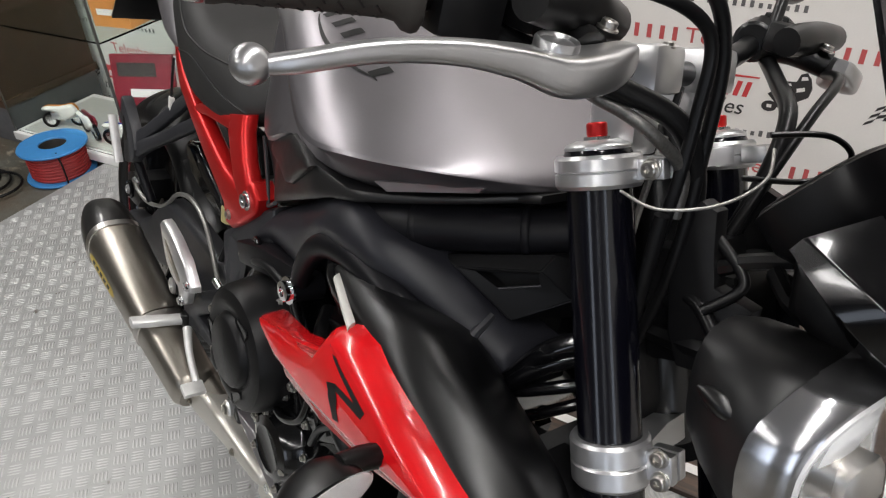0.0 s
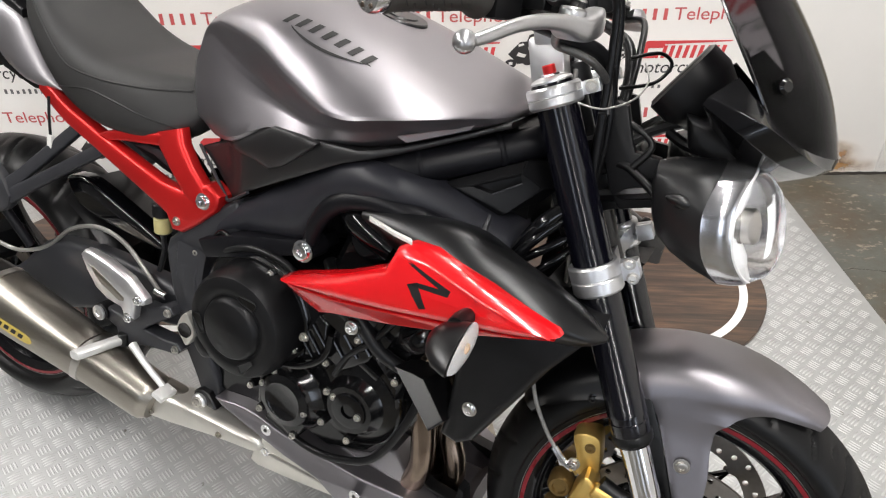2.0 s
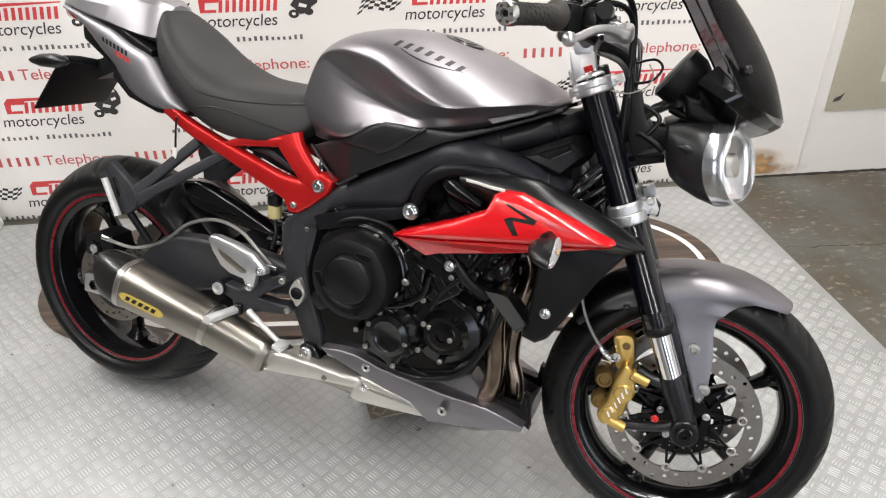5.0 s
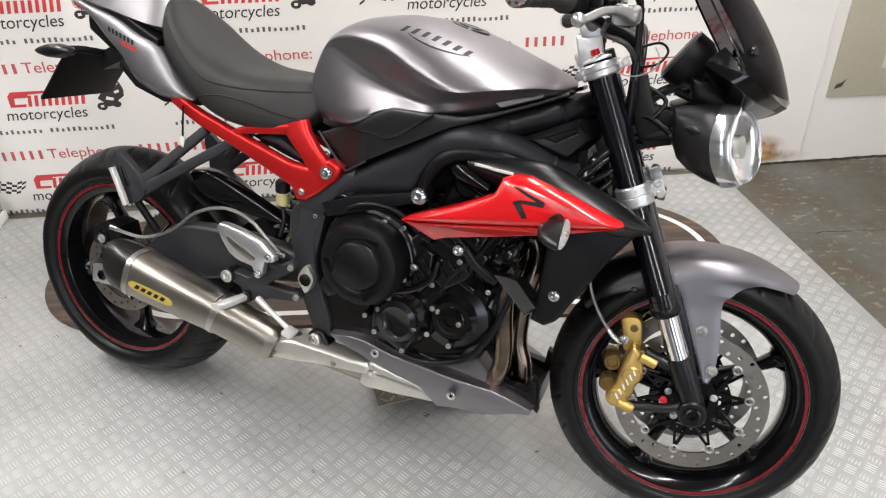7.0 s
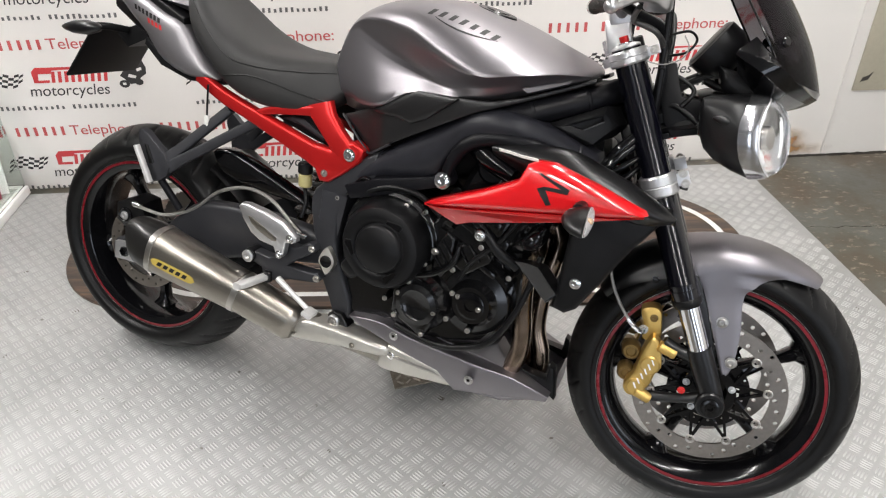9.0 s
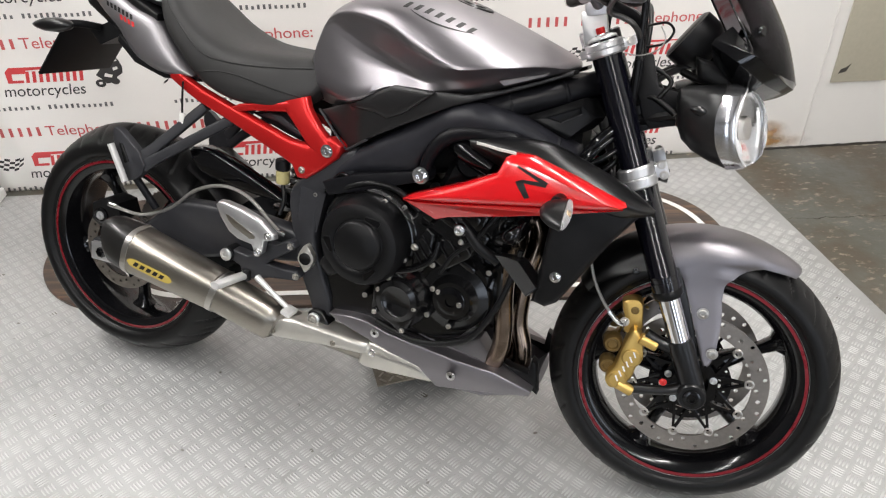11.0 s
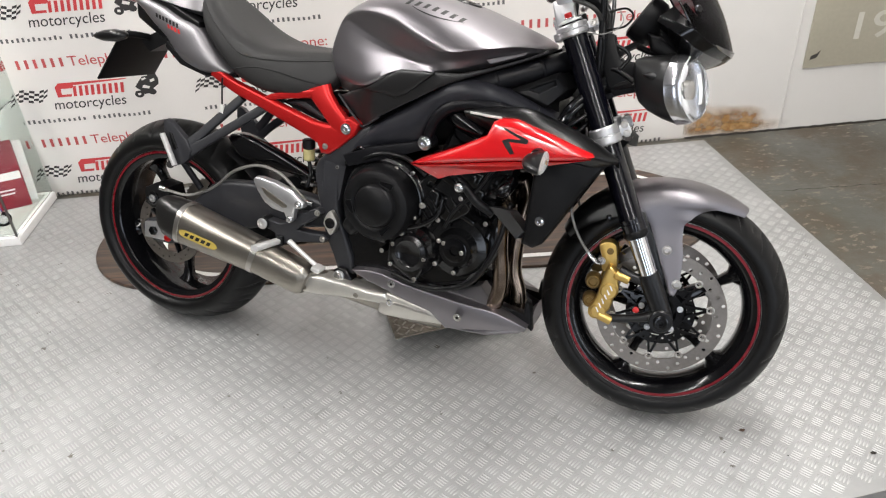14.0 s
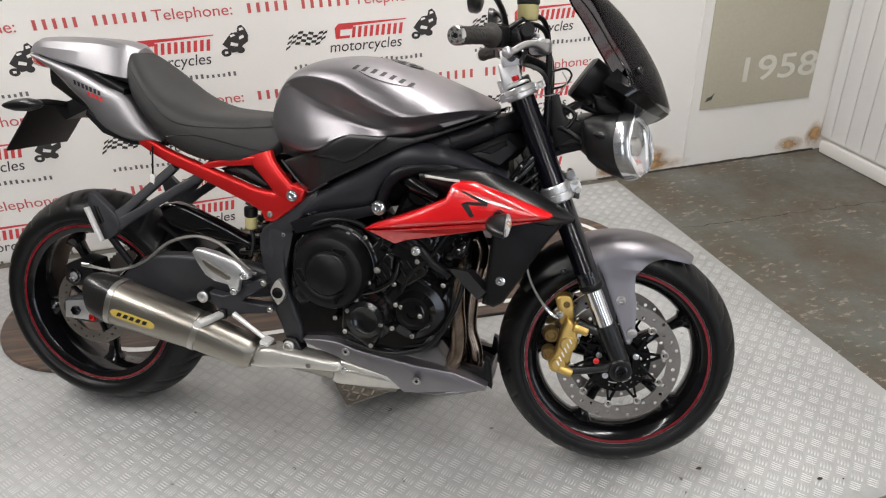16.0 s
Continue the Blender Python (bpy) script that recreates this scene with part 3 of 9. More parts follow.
def crumb(x, y, size, mat, label, seed):
    t = thing("debris", label, "debris", pose(x, y, 0.0012))
    rng = random.Random(seed)
    b = bmesh.new()
    rings = []
    for h, k in ((0.0, 0.75), (0.35, 1.0), (0.7, 0.8), (1.0, 0.35)):
        rings.append([(size * k * (0.6 + 0.5 * rng.random()) * math.cos(a), size * 0.6 * k * (0.6 + 0.5 * rng.random()) * math.sin(a), h * size * 0.45) for a in (2 * math.pi * q / 9 for q in range(9))])
    add_loft(b, rings)
    part("lump", b, mat, t)


crumb(1.742, -0.847, 0.0085, "dark_brown", "dark dry leaf crumb lying on tread plate", 3)
crumb(1.473, -0.734, 0.0090, "cabinet_wood", "brown dry leaf crumb on the tread plate", 4)
crumb(1.797, -0.863, 0.0040, "dark_brown", "tiny dark crumb lying on tread plate", 5)
crumb(1.544, -0.826, 0.0030, "dark_brown", "tiny dark crumb lying on tread plate", 6)

# ---- printed banner on the north wall ----
banner = thing("wall_banner", "white printed vinyl banner with red and black repeating logos", "banner")
BX0, BX1, BZ1 = -1.75, 2.02, 1.9
FACE = WALL_Y - 0.006
bm = bmesh.new()
add_box(bm, ((BX0 + BX1) / 2, WALL_Y - 0.0035, (BZ1 + FLOOR_Z) / 2 + 0.004), (BX1 - BX0, 0.003, BZ1 - FLOOR_Z - 0.008))
part("sheet", bm, "banner_vinyl", banner)


def quad(b, pts, y=0.0):
    b.faces.new([b.verts.new((x, y, z)) for x, z in pts])


def bar_run(x0, x1, z0, z1, count, slant=0.0, gap=0.3, seed=1):
    """A run of upright bars that stands in for a word, each as tall as a letter."""
    b = bmesh.new()
    rnd = random.Random(seed)
    w = (x1 - x0) / count
    for k in range(count):
        if k == (5 if count == 12 else count // 2 if count > 12 else -1):
            continue
        x = x0 + k * w
        top = z1 - (z1 - z0) * (0.28 if seed > 20 and rnd.random() < 0.55 else 0.0)
        a, c = x + w * gap / 2, x + w * (1 - gap / 2)
        s = slant * (top - z0)
        quad(b, [(a, z0), (c, z0), (c + s, top), (a + s, top)])
    return b


def flag_shape():
    b = bmesh.new()
    nx, nz = 8, 5
    for i in range(nx):
        for j in range(nz):
            if (i + j) % 2:
                continue
            def at(u, v):
                x = -0.175 + 0.155 * u / nx + 0.020 * v / nz
                z = -0.040 + 0.050 * v / nz + 0.030 * u / nx + 0.012 * math.sin(u / nx * 6.0)
                return (x - 0.02, z)
            quad(b, [at(i, j), at(i + 1, j), at(i + 1, j + 1), at(i, j + 1)])
    return b


def bike_shape():
    """A plain dark mark: two discs with a slanting body between them."""
    b = bmesh.new()
    for cx, cz, r in ((0.328, -0.026, 0.019), (0.382, -0.020, 0.016)):
        quad(b, [(cx + r * math.cos(2 * math.pi * k / 12), cz + r * 0.8 * math.sin(2 * math.pi * k / 12)) for k in range(12)])
    body = [(0.335, -0.010), (0.350, -0.028), (0.378, -0.024), (0.392, -0.004), (0.414, 0.010), (0.418, 0.034), (0.410, 0.060), (0.398, 0.074), (0.384, 0.068), (0.378, 0.048), (0.356, 0.046), (0.338, 0.028), (0.318, 0.006)]
    quad(b, body, 0.0001)
    return b


def mesh_of(b, name, mat):
    bmesh.ops.recalc_face_normals(b, faces=b.faces)
    me = bpy.data.meshes.new(name)
    b.to_mesh(me)
    b.free()
    me.materials.append(MATS[mat])
    return me


b = bmesh.new()
quad(b, [(0.004, -0.012), (0.060, -0.012), (0.062, -0.002), (0.022, -0.002), (0.026, 0.022), (0.072, 0.022), (0.078, 0.034), (0.290, 0.042), (0.292, 0.046), (0.020, 0.046), (0.004, 0.030)])
swoosh = mesh_of(b, "logo_mark", "banner_red")
words = mesh_of(bar_run(0.062, 0.275, -0.012, 0.030, 9, 0.18, 0.46, 3), "logo_strip", "banner_red")
net = mesh_of(bar_run(-0.175, 0.355, -0.116, -0.099, 26, 0.0, 0.55, 25), "address_strip", "banner_grey")
digits = mesh_of(bar_run(0.408, 0.812, -0.222, -0.186, 12, 0.0, 0.64, 7), "number_strip", "banner_crimson")
flags = mesh_of(flag_shape(), "chequered_flag", "banner_black")
mark = mesh_of(bike_shape(), "dark_mark", "banner_black")
b = bmesh.new()
for pts in (((0.346, 0.000), (0.372, -0.006), (0.378, 0.004), (0.352, 0.012)), ((0.384, 0.020), (0.402, 0.026), (0.400, 0.036), (0.382, 0.030)), ((0.352, 0.030), (0.370, 0.036), (0.366, 0.042), (0.350, 0.038)), ((0.388, 0.052), (0.404, 0.056), (0.400, 0.064), (0.388, 0.062)), ((0.322, -0.030), (0.334, -0.030), (0.334, -0.021), (0.322, -0.021))):
    quad(b, pts, -0.0004)
glints = mesh_of(b, "pale_glint", "banner_vinyl")
up = Matrix.Rotation(radians(90), 4, "X")
tel0 = text_mesh("telephone_word", "Telephone:", 0.057, "banner_crimson", up, banner, 0.0002, 0.0, 0.98)
mot0 = text_mesh("motorcycles_word", "motorcycles", 0.060, "banner_black", up, banner, 0.0002, 0.18, 0.94)
tel_me, mot_me = tel0.data, mot0.data


def fit_width(me, w):
    xs = [v.co.x for v in me.vertices]
    k = w / (max(xs) - min(xs))
    me.transform(Matrix.Translation((-min(xs) * k, 0, 0)) @ Matrix.Diagonal((k, 1, 1, 1)))


fit_width(tel_me, 0.285)
fit_width(mot_me, 0.290)
bpy.data.objects.remove(tel0), bpy.data.objects.remove(mot0)
for row in range(4):
    z = 1.088 - 0.335 * row
    for col in range(5):
        x = -1.391 + 0.745 * col + (z - 0.753) * 0.037
        for me, dx, dz in ((swoosh, 0, 0), (words, 0, 0), (net, 0, 0), (digits, 0, 0), (flags, 0, 0), (mark, 0, 0), (glints, 0, 0), (tel_me, 0.077, -0.222), (mot_me, -0.022, -0.062)):
            if me in (digits, tel_me) and row == 3:
                continue
            if me is digits and col == 4:
                continue
            if me in (mark, glints) and col == 4:
                continue
            o = new(me.name, me)
            o.location = (x + dx, FACE, z + dz)
            o.parent = banner
            if me in (net, digits, words, glints):
                tagged(o, "", "", "", "stuff")

# ---- beige sign with pale numerals ----
sign = thing("wall_sign", "large beige painted panel with pale numerals on wall", "sign")
bm = bmesh.new()
add_box(bm, (2.833, WALL_Y - 0.005, 0.905), (0.598, 0.008, 1.30), None, 0.001)
part("panel", bm, "sign_beige", sign)
me = text_mesh("year_mark", "1958", 0.165, "sign_pale", up, sign, 0.0003, 0.0, 1.0, "pale painted year", 0.0012)
fit_width(me.data, 0.40)
me.location = (2.735, WALL_Y - 0.0096, 0.372)
bm = bmesh.new()
quad(bm, [(2.553, 0.292), (2.585, 0.300), (2.600, 0.335), (2.580, 0.318), (2.560, 0.312)], WALL_Y - 0.0098)
part("winged_mark", bm, "dark_shelf", sign, "small dark winged mark")

for n_, (cx, cz, w, h, sd) in enumerate(((2.12, 0.000, 0.17, 0.13, 3), (2.27, 0.010, 0.16, 0.10, 5), (3.225, 0.020, 0.060, 0.11, 4), (2.24, -0.010, 0.30, 0.05, 8), (3.08, 0.000, 0.09, 0.06, 9))):
    ob = finish(stain("rust_stain", cx, cz, w, h, sd), "rust_stain", "rust")
    tagged(ob, "brown rust stain at the foot of the white wall", "stain", "", "structure")
# dark uneven strip along the wall's foot
rng = random.Random(41)
top, low_ = [], []
for k in range(61):
    x = 2.03 + (3.23 - 2.03) * k / 60
    top.append((x, WALL_Y - 0.0035, FLOOR_Z + 0.006 + 0.004 * rng.random()))
    low_.append((x, WALL_Y - 0.010 - 0.006 * rng.random(), FLOOR_Z + 0.0012))
bm = bmesh.new()
add_grid(bm, [low_, top])
structure("trim", bm, "dark_brown", "dark uneven strip along the wall's foot", "trim")
# long crack across the painted floor
one, two = [], []
for k in range(71):
    x = 2.02 + (3.25 - 2.02) * k / 70
    y = 0.487 - 0.045 * (x - 2.02) + 0.010 * math.sin(k * 0.9) * rng.random()
    w = 0.0004 + 0.0022 * rng.random() ** 2
    one.append((x, y - w, FLOOR_Z + 0.0010))
    two.append((x, y + w, FLOOR_Z + 0.0010))
bm = bmesh.new()
add_grid(bm, [one, two])
structure("trim", bm, "dark_brown", "dark crack across the painted floor", "crack")
STRIP_X = 2.485
# flush upright joint of the wall panel
bm = bmesh.new()
add_box(bm, (STRIP_X, WALL_Y - 0.003, 1.45), (0.008, 0.006, 2.95), None, 0.002)
structure("trim", bm, "white_wall", "thin white upright cover strip", "trim")

# ---- glass display case ----
case = thing("display_case", "glass display case on a low white base beside the wall", "display case")
CX0, CX1, CY0, CY1, CH = -1.40, -0.765, 0.568, 0.942, 1.55
bm = bmesh.new()
add_box(bm, ((CX0 + CX1) / 2, (CY0 + CY1) / 2, 0.017), (CX1 - CX0 + 0.012, CY1 - CY0 + 0.012, 0.032), None, 0.003)
part("base", bm, "white_laminate", case, "white laminate base")
bm = bmesh.new()
add_box(bm, ((CX0 + CX1) / 2, (CY0 + CY1) / 2, 0.0355), (CX1 - CX0 - 0.05, CY1 - CY0 - 0.05, 0.003), None, 0.001)
part("floor_panel", bm, "case_pale", case, "pale grey floor panel")
for nm, c, s in (("front_pane", ((CX0 + CX1) / 2, CY0 + 0.004, 0.80), (CX1 - CX0, 0.005, CH - 0.03)), ("side_pane", (CX1 - 0.003, (CY0 + CY1) / 2, 0.80), (0.005, CY1 - CY0 - 0.014, CH - 0.03)),
                 ("side_pane", (CX0 + 0.003, (CY0 + CY1) / 2, 0.80), (0.005, CY1 - CY0 - 0.014, CH - 0.03)), ("back_pane", ((CX0 + CX1) / 2, CY1 - 0.004, 0.80), (CX1 - CX0, 0.005, CH - 0.03)),
                 ("shelf", ((CX0 + CX1) / 2, (CY0 + CY1) / 2, 0.45), (CX1 - CX0 - 0.03, CY1 - CY0 - 0.04, 0.006)), ("shelf", ((CX0 + CX1) / 2, (CY0 + CY1) / 2, 1.02), (CX1 - CX0 - 0.03, CY1 - CY0 - 0.04, 0.006))):
    bm = bmesh.new()
    add_box(bm, c, s)
    o = part(nm, bm, "case_glass", case)
    o.visible_shadow = False
for x in (CX0 + 0.004, CX1 - 0.004):
    for y in (CY0 + 0.004,):
        bm = bmesh.new()
        add_box(bm, (x, y - 0.001, 0.8), (0.007, 0.007, CH - 0.02), None, 0.001)
        part("corner_seal", bm, "steel_dark", case, "thin dark corner seal")
bm = bmesh.new()
add_box(bm, ((CX0 + CX1) / 2, (CY0 + CY1) / 2, CH + 0.02), (CX1 - CX0 + 0.012, CY1 - CY0 + 0.012, 0.05), None, 0.004)
part("top", bm, "white_laminate", case)


def box_thing(name, label, category, size, m, mat, cover=None):
    t = thing(name, label, category, m)
    b = bmesh.new()
    add_box(b, (0, 0, size[2] / 2), size, None, 0.002)
    part("body", b, mat, t)
    for k, (mt, cx, cz, w, h) in enumerate(cover or ()):
        b = bmesh.new()
        add_box(b, (cx, -size[1] / 2 - 0.0006, cz), (w, 0.001, h))
        part("printed_bar", b, mt, t)
    return t


box_thing("book", "dark red picture book with white print leaning in case", "book", (0.24, 0.02, 0.27), pose(-0.925, 0.80, 0.036, -14, 0, 20), "box_red",
          [("white_line", 0.03, 0.13, 0.17, 0.030), ("white_line", 0.05, 0.075, 0.06, 0.006), ("white_line", 0.05, 0.060, 0.05, 0.006), ("dark_shelf", -0.02, 0.215, 0.15, 0.05)])
box_thing("book", "white-covered book standing in the display case", "book", (0.20, 0.012, 0.25), pose(-0.90, 0.86, 0.036, -14, 0, 14), "white_laminate")
# solid orange block added in place of a reflection in the case glass
box_thing("carton", "orange and white block standing for a reflection in the glass", "carton", (0.15, 0.10, 0.15), pose(-0.862, 0.76, 0.4535, 0, 0, 8), "box_orange", [("white_line", 0.0, 0.05, 0.10, 0.02)])


def toy_bike(m, colour, label):
    t = thing("model_motorcycle", label, "model motorcycle", m, "model motorcycles in the case")
    for x in (-0.052, 0.052):
        b = bmesh.new()
        add_lathe(b, [(0.030, -0.006), (0.030, 0.006), (0.020, 0.007), (0.020, -0.007)], (x, 0, 0.030), (0, 1, 0), 24, True)
        w = part("wheel", b, "rubber", t)
        b = bmesh.new()
        add_lathe(b, [(0.0, -0.004), (0.020, -0.004), (0.020, 0.004), (0.0, 0.004)], (x, 0, 0.030), (0, 1, 0), 20)
        part("rim", b, "alloy_bright", w)
    b = bmesh.new()
    add_pillow(b, spline([(-0.07, 0.075), (-0.02, 0.06), (0.0, 0.03), (0.03, 0.035), (0.06, 0.06), (0.045, 0.09), (0.0, 0.085), (-0.05, 0.088)], 3, True), 0.006, 0.018, 0.012, 3)
    part("fairing", b, colour, t)
    b = bmesh.new()
    add_pillow(b, spline([(-0.07, 0.075), (-0.02, 0.06), (0.0, 0.03), (0.03, 0.035), (0.06, 0.06), (0.045, 0.09), (0.0, 0.085), (-0.05, 0.088)], 3, True), -0.006, -0.018, 0.012, 3)
    part("fairing", b, "nylon_white", t)
    b = bmesh.new()
    add_box(b, (0, 0, 0.045), (0.09, 0.014, 0.03), None, 0.004)
    part("engine", b, "alloy", t)
    return t


for n_, (x, y, a, c, lb_) in enumerate(((-0.90, 0.655, 15, "toy_blue", "blue and white model motorcycle in the display case"), (-1.08, 0.66, -20, "box_red", "red and white model motorcycle in the display case"), (-1.24, 0.68, 30, "box_orange", "orange model motorcycle in the display case"))):
    toy_bike(pose(x, y, 0.036, 0, 0, a), c, lb_)

# ---- cable reel and low cabinet at the platform's far end ----
reel = thing("cable_reel", "red cable wound on a blue plastic reel on the floor", "cable reel", pose(-1.07, 0.49, FLOOR_Z) @ Matrix.Scale(0.80, 4))
for z in (0.004, 0.142):
    bm = bmesh.new()
    add_lathe(bm, [(0.060, 0), (0.145, 0), (0.148, 0.006), (0.145, 0.012), (0.060, 0.012), (0.057, 0.006)], (0, 0, z), (0, 0, 1), 48, True)
    part("flange", bm, "reel_blue", reel, "blue plastic flange")
bm = bmesh.new()
for k in range(17):
    add_lathe(bm, [(0.118 + 0.004 * math.cos(a) + 0.004 * (k % 2), 0.021 + 0.0072 * k + 0.004 * math.sin(a)) for a in (2 * math.pi * q / 6 for q in range(6))], (0, 0, 0), (0, 0, 1), 40, True)
tagged(part("cable", bm, "cable_red", reel, "red cable windings"), "red cable windings", "", "", "stuff")
bm = bmesh.new()
add_lathe(bm, [(0.058, 0.012), (0.112, 0.012), (0.112, 0.145), (0.058, 0.145)], (0, 0, 0), (0, 0, 1), 32, True)
part("core", bm, "dark_shelf", reel)
bm = bmesh.new()
add_tube(bm, [(0.10, -0.06, 0.155), (0.135, -0.075, 0.10), (0.14, -0.08, 0.02), (0.16, -0.10, 0.004)], 0.004, 8)
part("strap", bm, "hose_rubber", reel, "dark tie hanging over the reel")

cab = thing("low_cabinet", "low brown wooden shelf with dark plinth along wall", "cabinet", pose(-2.08, 0.80, FLOOR_Z))
for nm, c, s, mt in (("plinth", (0, 0, 0.075), (1.30, 0.42, 0.15), "case_floor"), ("shelf", (0, 0, 0.165), (1.32, 0.44, 0.03), "cabinet_wood"), ("back_panel", (0, 0.205, 0.55), (1.30, 0.02, 0.74), "cabinet_wood"),
                     ("side_panel", (-0.645, 0, 0.55), (0.02, 0.42, 0.74), "cabinet_wood"), ("side_panel", (0.645, 0, 0.55), (0.02, 0.42, 0.74), "cabinet_wood"), ("top", (0, 0, 0.935), (1.32, 0.44, 0.03), "cabinet_wood")):
    bm = bmesh.new()
    add_box(bm, c, s, None, 0.002)
    part(nm, bm, mt, cab)
random.seed(11)
for k, (x, mt, lb_) in enumerate(((-2.55, "box_orange", "orange and brown parts carton on the shelf"), (-2.32, "box_red", "dark red carton on the wooden shelf"), (-2.06, "cabinet_wood", "brown cardboard carton on the wooden shelf"), (-1.80, "box_orange", "orange carton on the wooden shelf"))):
    box_thing("carton", lb_, "carton", (0.19, 0.17, 0.16 + 0.03 * (k % 3)), pose(x, 0.76, FLOOR_Z + 0.182, 0, 0, 7 * (-1) ** k), mt, [("white_line", 0.0, 0.09, 0.10, 0.03)])
bm = bmesh.new()
cloth = thing("cable_coil", "loose dark cable coiled on the workshop floor", "cable")
add_tube(bm, [(-1.35 + 0.12 * math.cos(a) + 0.01 * a, 0.30 + 0.10 * math.sin(a), FLOOR_Z + 0.006 + 0.002 * a / 3) for a in (0.5 * k for k in range(36))], 0.005, 8, 3)
part("loop", bm, "hose_rubber", cloth)

# ---- ceiling lamps ----
lamp = None
for i, x in enumerate((-1.3, 1.5)):
    for j, y in enumerate((-5.9, -3.9, -1.75, 0.15)):
        f = thing("ceiling_lamp", "long white fluorescent ceiling lamp with two tubes", "ceiling lamp", pose(x, y, 2.86), "ceiling lamps")
        b = bmesh.new()
        add_box(b, (0, 0, 0.045), (0.17, 1.75, 0.05), None, 0.006)
        part("housing", b, "white_laminate", f)
        for s in (-0.05, 0.05):
            b = bmesh.new()
            add_cyl(b, (s, -0.82, 0.0), (s, 0.82, 0.0), 0.014, None, 12)
            part("tube", b, "lamp_diffuser", f, "glowing fluorescent tube")
        L = bpy.data.lights.new("lamp_light", "AREA")
        L.shape, L.size, L.size_y, L.energy, L.color = "RECTANGLE", 0.14, 1.65, LAMP_WATTS * (0.40, 0.90, 1.05, 1.20)[j] * (0.95, 0.98)[i], (1.0, 0.975, 0.955)
        o = new("lamp_light", L)
        o.matrix_basis = pose(0, 0, -0.025)
        o.parent = f

# ---- motorcycle ----
LEAN_LEFT, HEADING, STEER = 14.91, -26.815, 6.08
bike = thing("motorcycle", "graphite and red naked motorcycle leaning on side stand", "motorcycle", pose(0, 0, 0, -LEAN_LEFT, 0, HEADING))
RAKE = radians(23.4)
SA = Vector((-math.sin(RAKE), 0, math.cos(RAKE)))
SP = Vector((1.505, 0, 0))
ST = Matrix.Translation(SP) @ Matrix.Rotation(radians(STEER), 4, SA) @ Matrix.Translation(-SP)
REAR, FRONT = Vector((0, 0, 0.313)), Vector((1.41, 0, 0.300))
RIGHT = Vector((0, -1, 0))


def tyre_mesh(c, R, W, bead_r, bead_w, seg=420, pitch=24):
    """Tyre of crown radius R and width W with slanting grooves."""
    half = [(bead_r - 0.006, bead_w * 0.86), (bead_r, bead_w), (bead_r + 0.008, bead_w + 0.003), (bead_r + (R - bead_r) * 0.17, W * 0.480), (bead_r + (R - bead_r) * 0.26, W * 0.497), (bead_r + (R - bead_r) * 0.33, W * 0.5)]
    n = 14
    r_sh, w_sh = bead_r + (R - bead_r) * 0.33, W * 0.5
    for k in range(1, n + 1):
        a = math.pi / 2 * k / n
        half.append((r_sh + (R - r_sh) * (0.72 * math.sin(a) + 0.28 * (1 - math.cos(a))), w_sh * math.cos(a)))
    prof = spline(half[:6], 2)[:-1] + [np.array(h) for h in half[6:]]
    prof = [tuple(p) for p in prof] + [(p[0], -p[1]) for p in reversed(prof[:-1])]
    rows = []
    for k in range(seg):
        a = 2 * math.pi * k / seg
        row = []
        for r, y in prof:
            s = y / (W * 0.5)
            t = (k / seg * pitch + 0.55 * abs(s) ** 1.4 + (0.5 if s > 0 else 0.0)) % 1.0
            fade = max(0.0, min(1.0, (abs(s) - 0.14) / 0.10, (0.97 - abs(s)) / 0.10))
            g = 0.0050 * fade * max(0.0, 1 - abs(t - 0.10) / 0.095)
            fade = max(0.0, min(1.0, (abs(s) - 0.30) / 0.08, (0.64 - abs(s)) / 0.08))
            g = max(g, 0.0035 * fade * max(0.0, 1 - abs(t - 0.55) / 0.08))
            g *= r > r_sh + 0.003
            row.append(c + Vector((math.cos(a) * (r - g), y, math.sin(a) * (r - g))))
        rows.append(row)
    b = bmesh.new()
    add_grid(b, rows, closed_u=True)
    return b


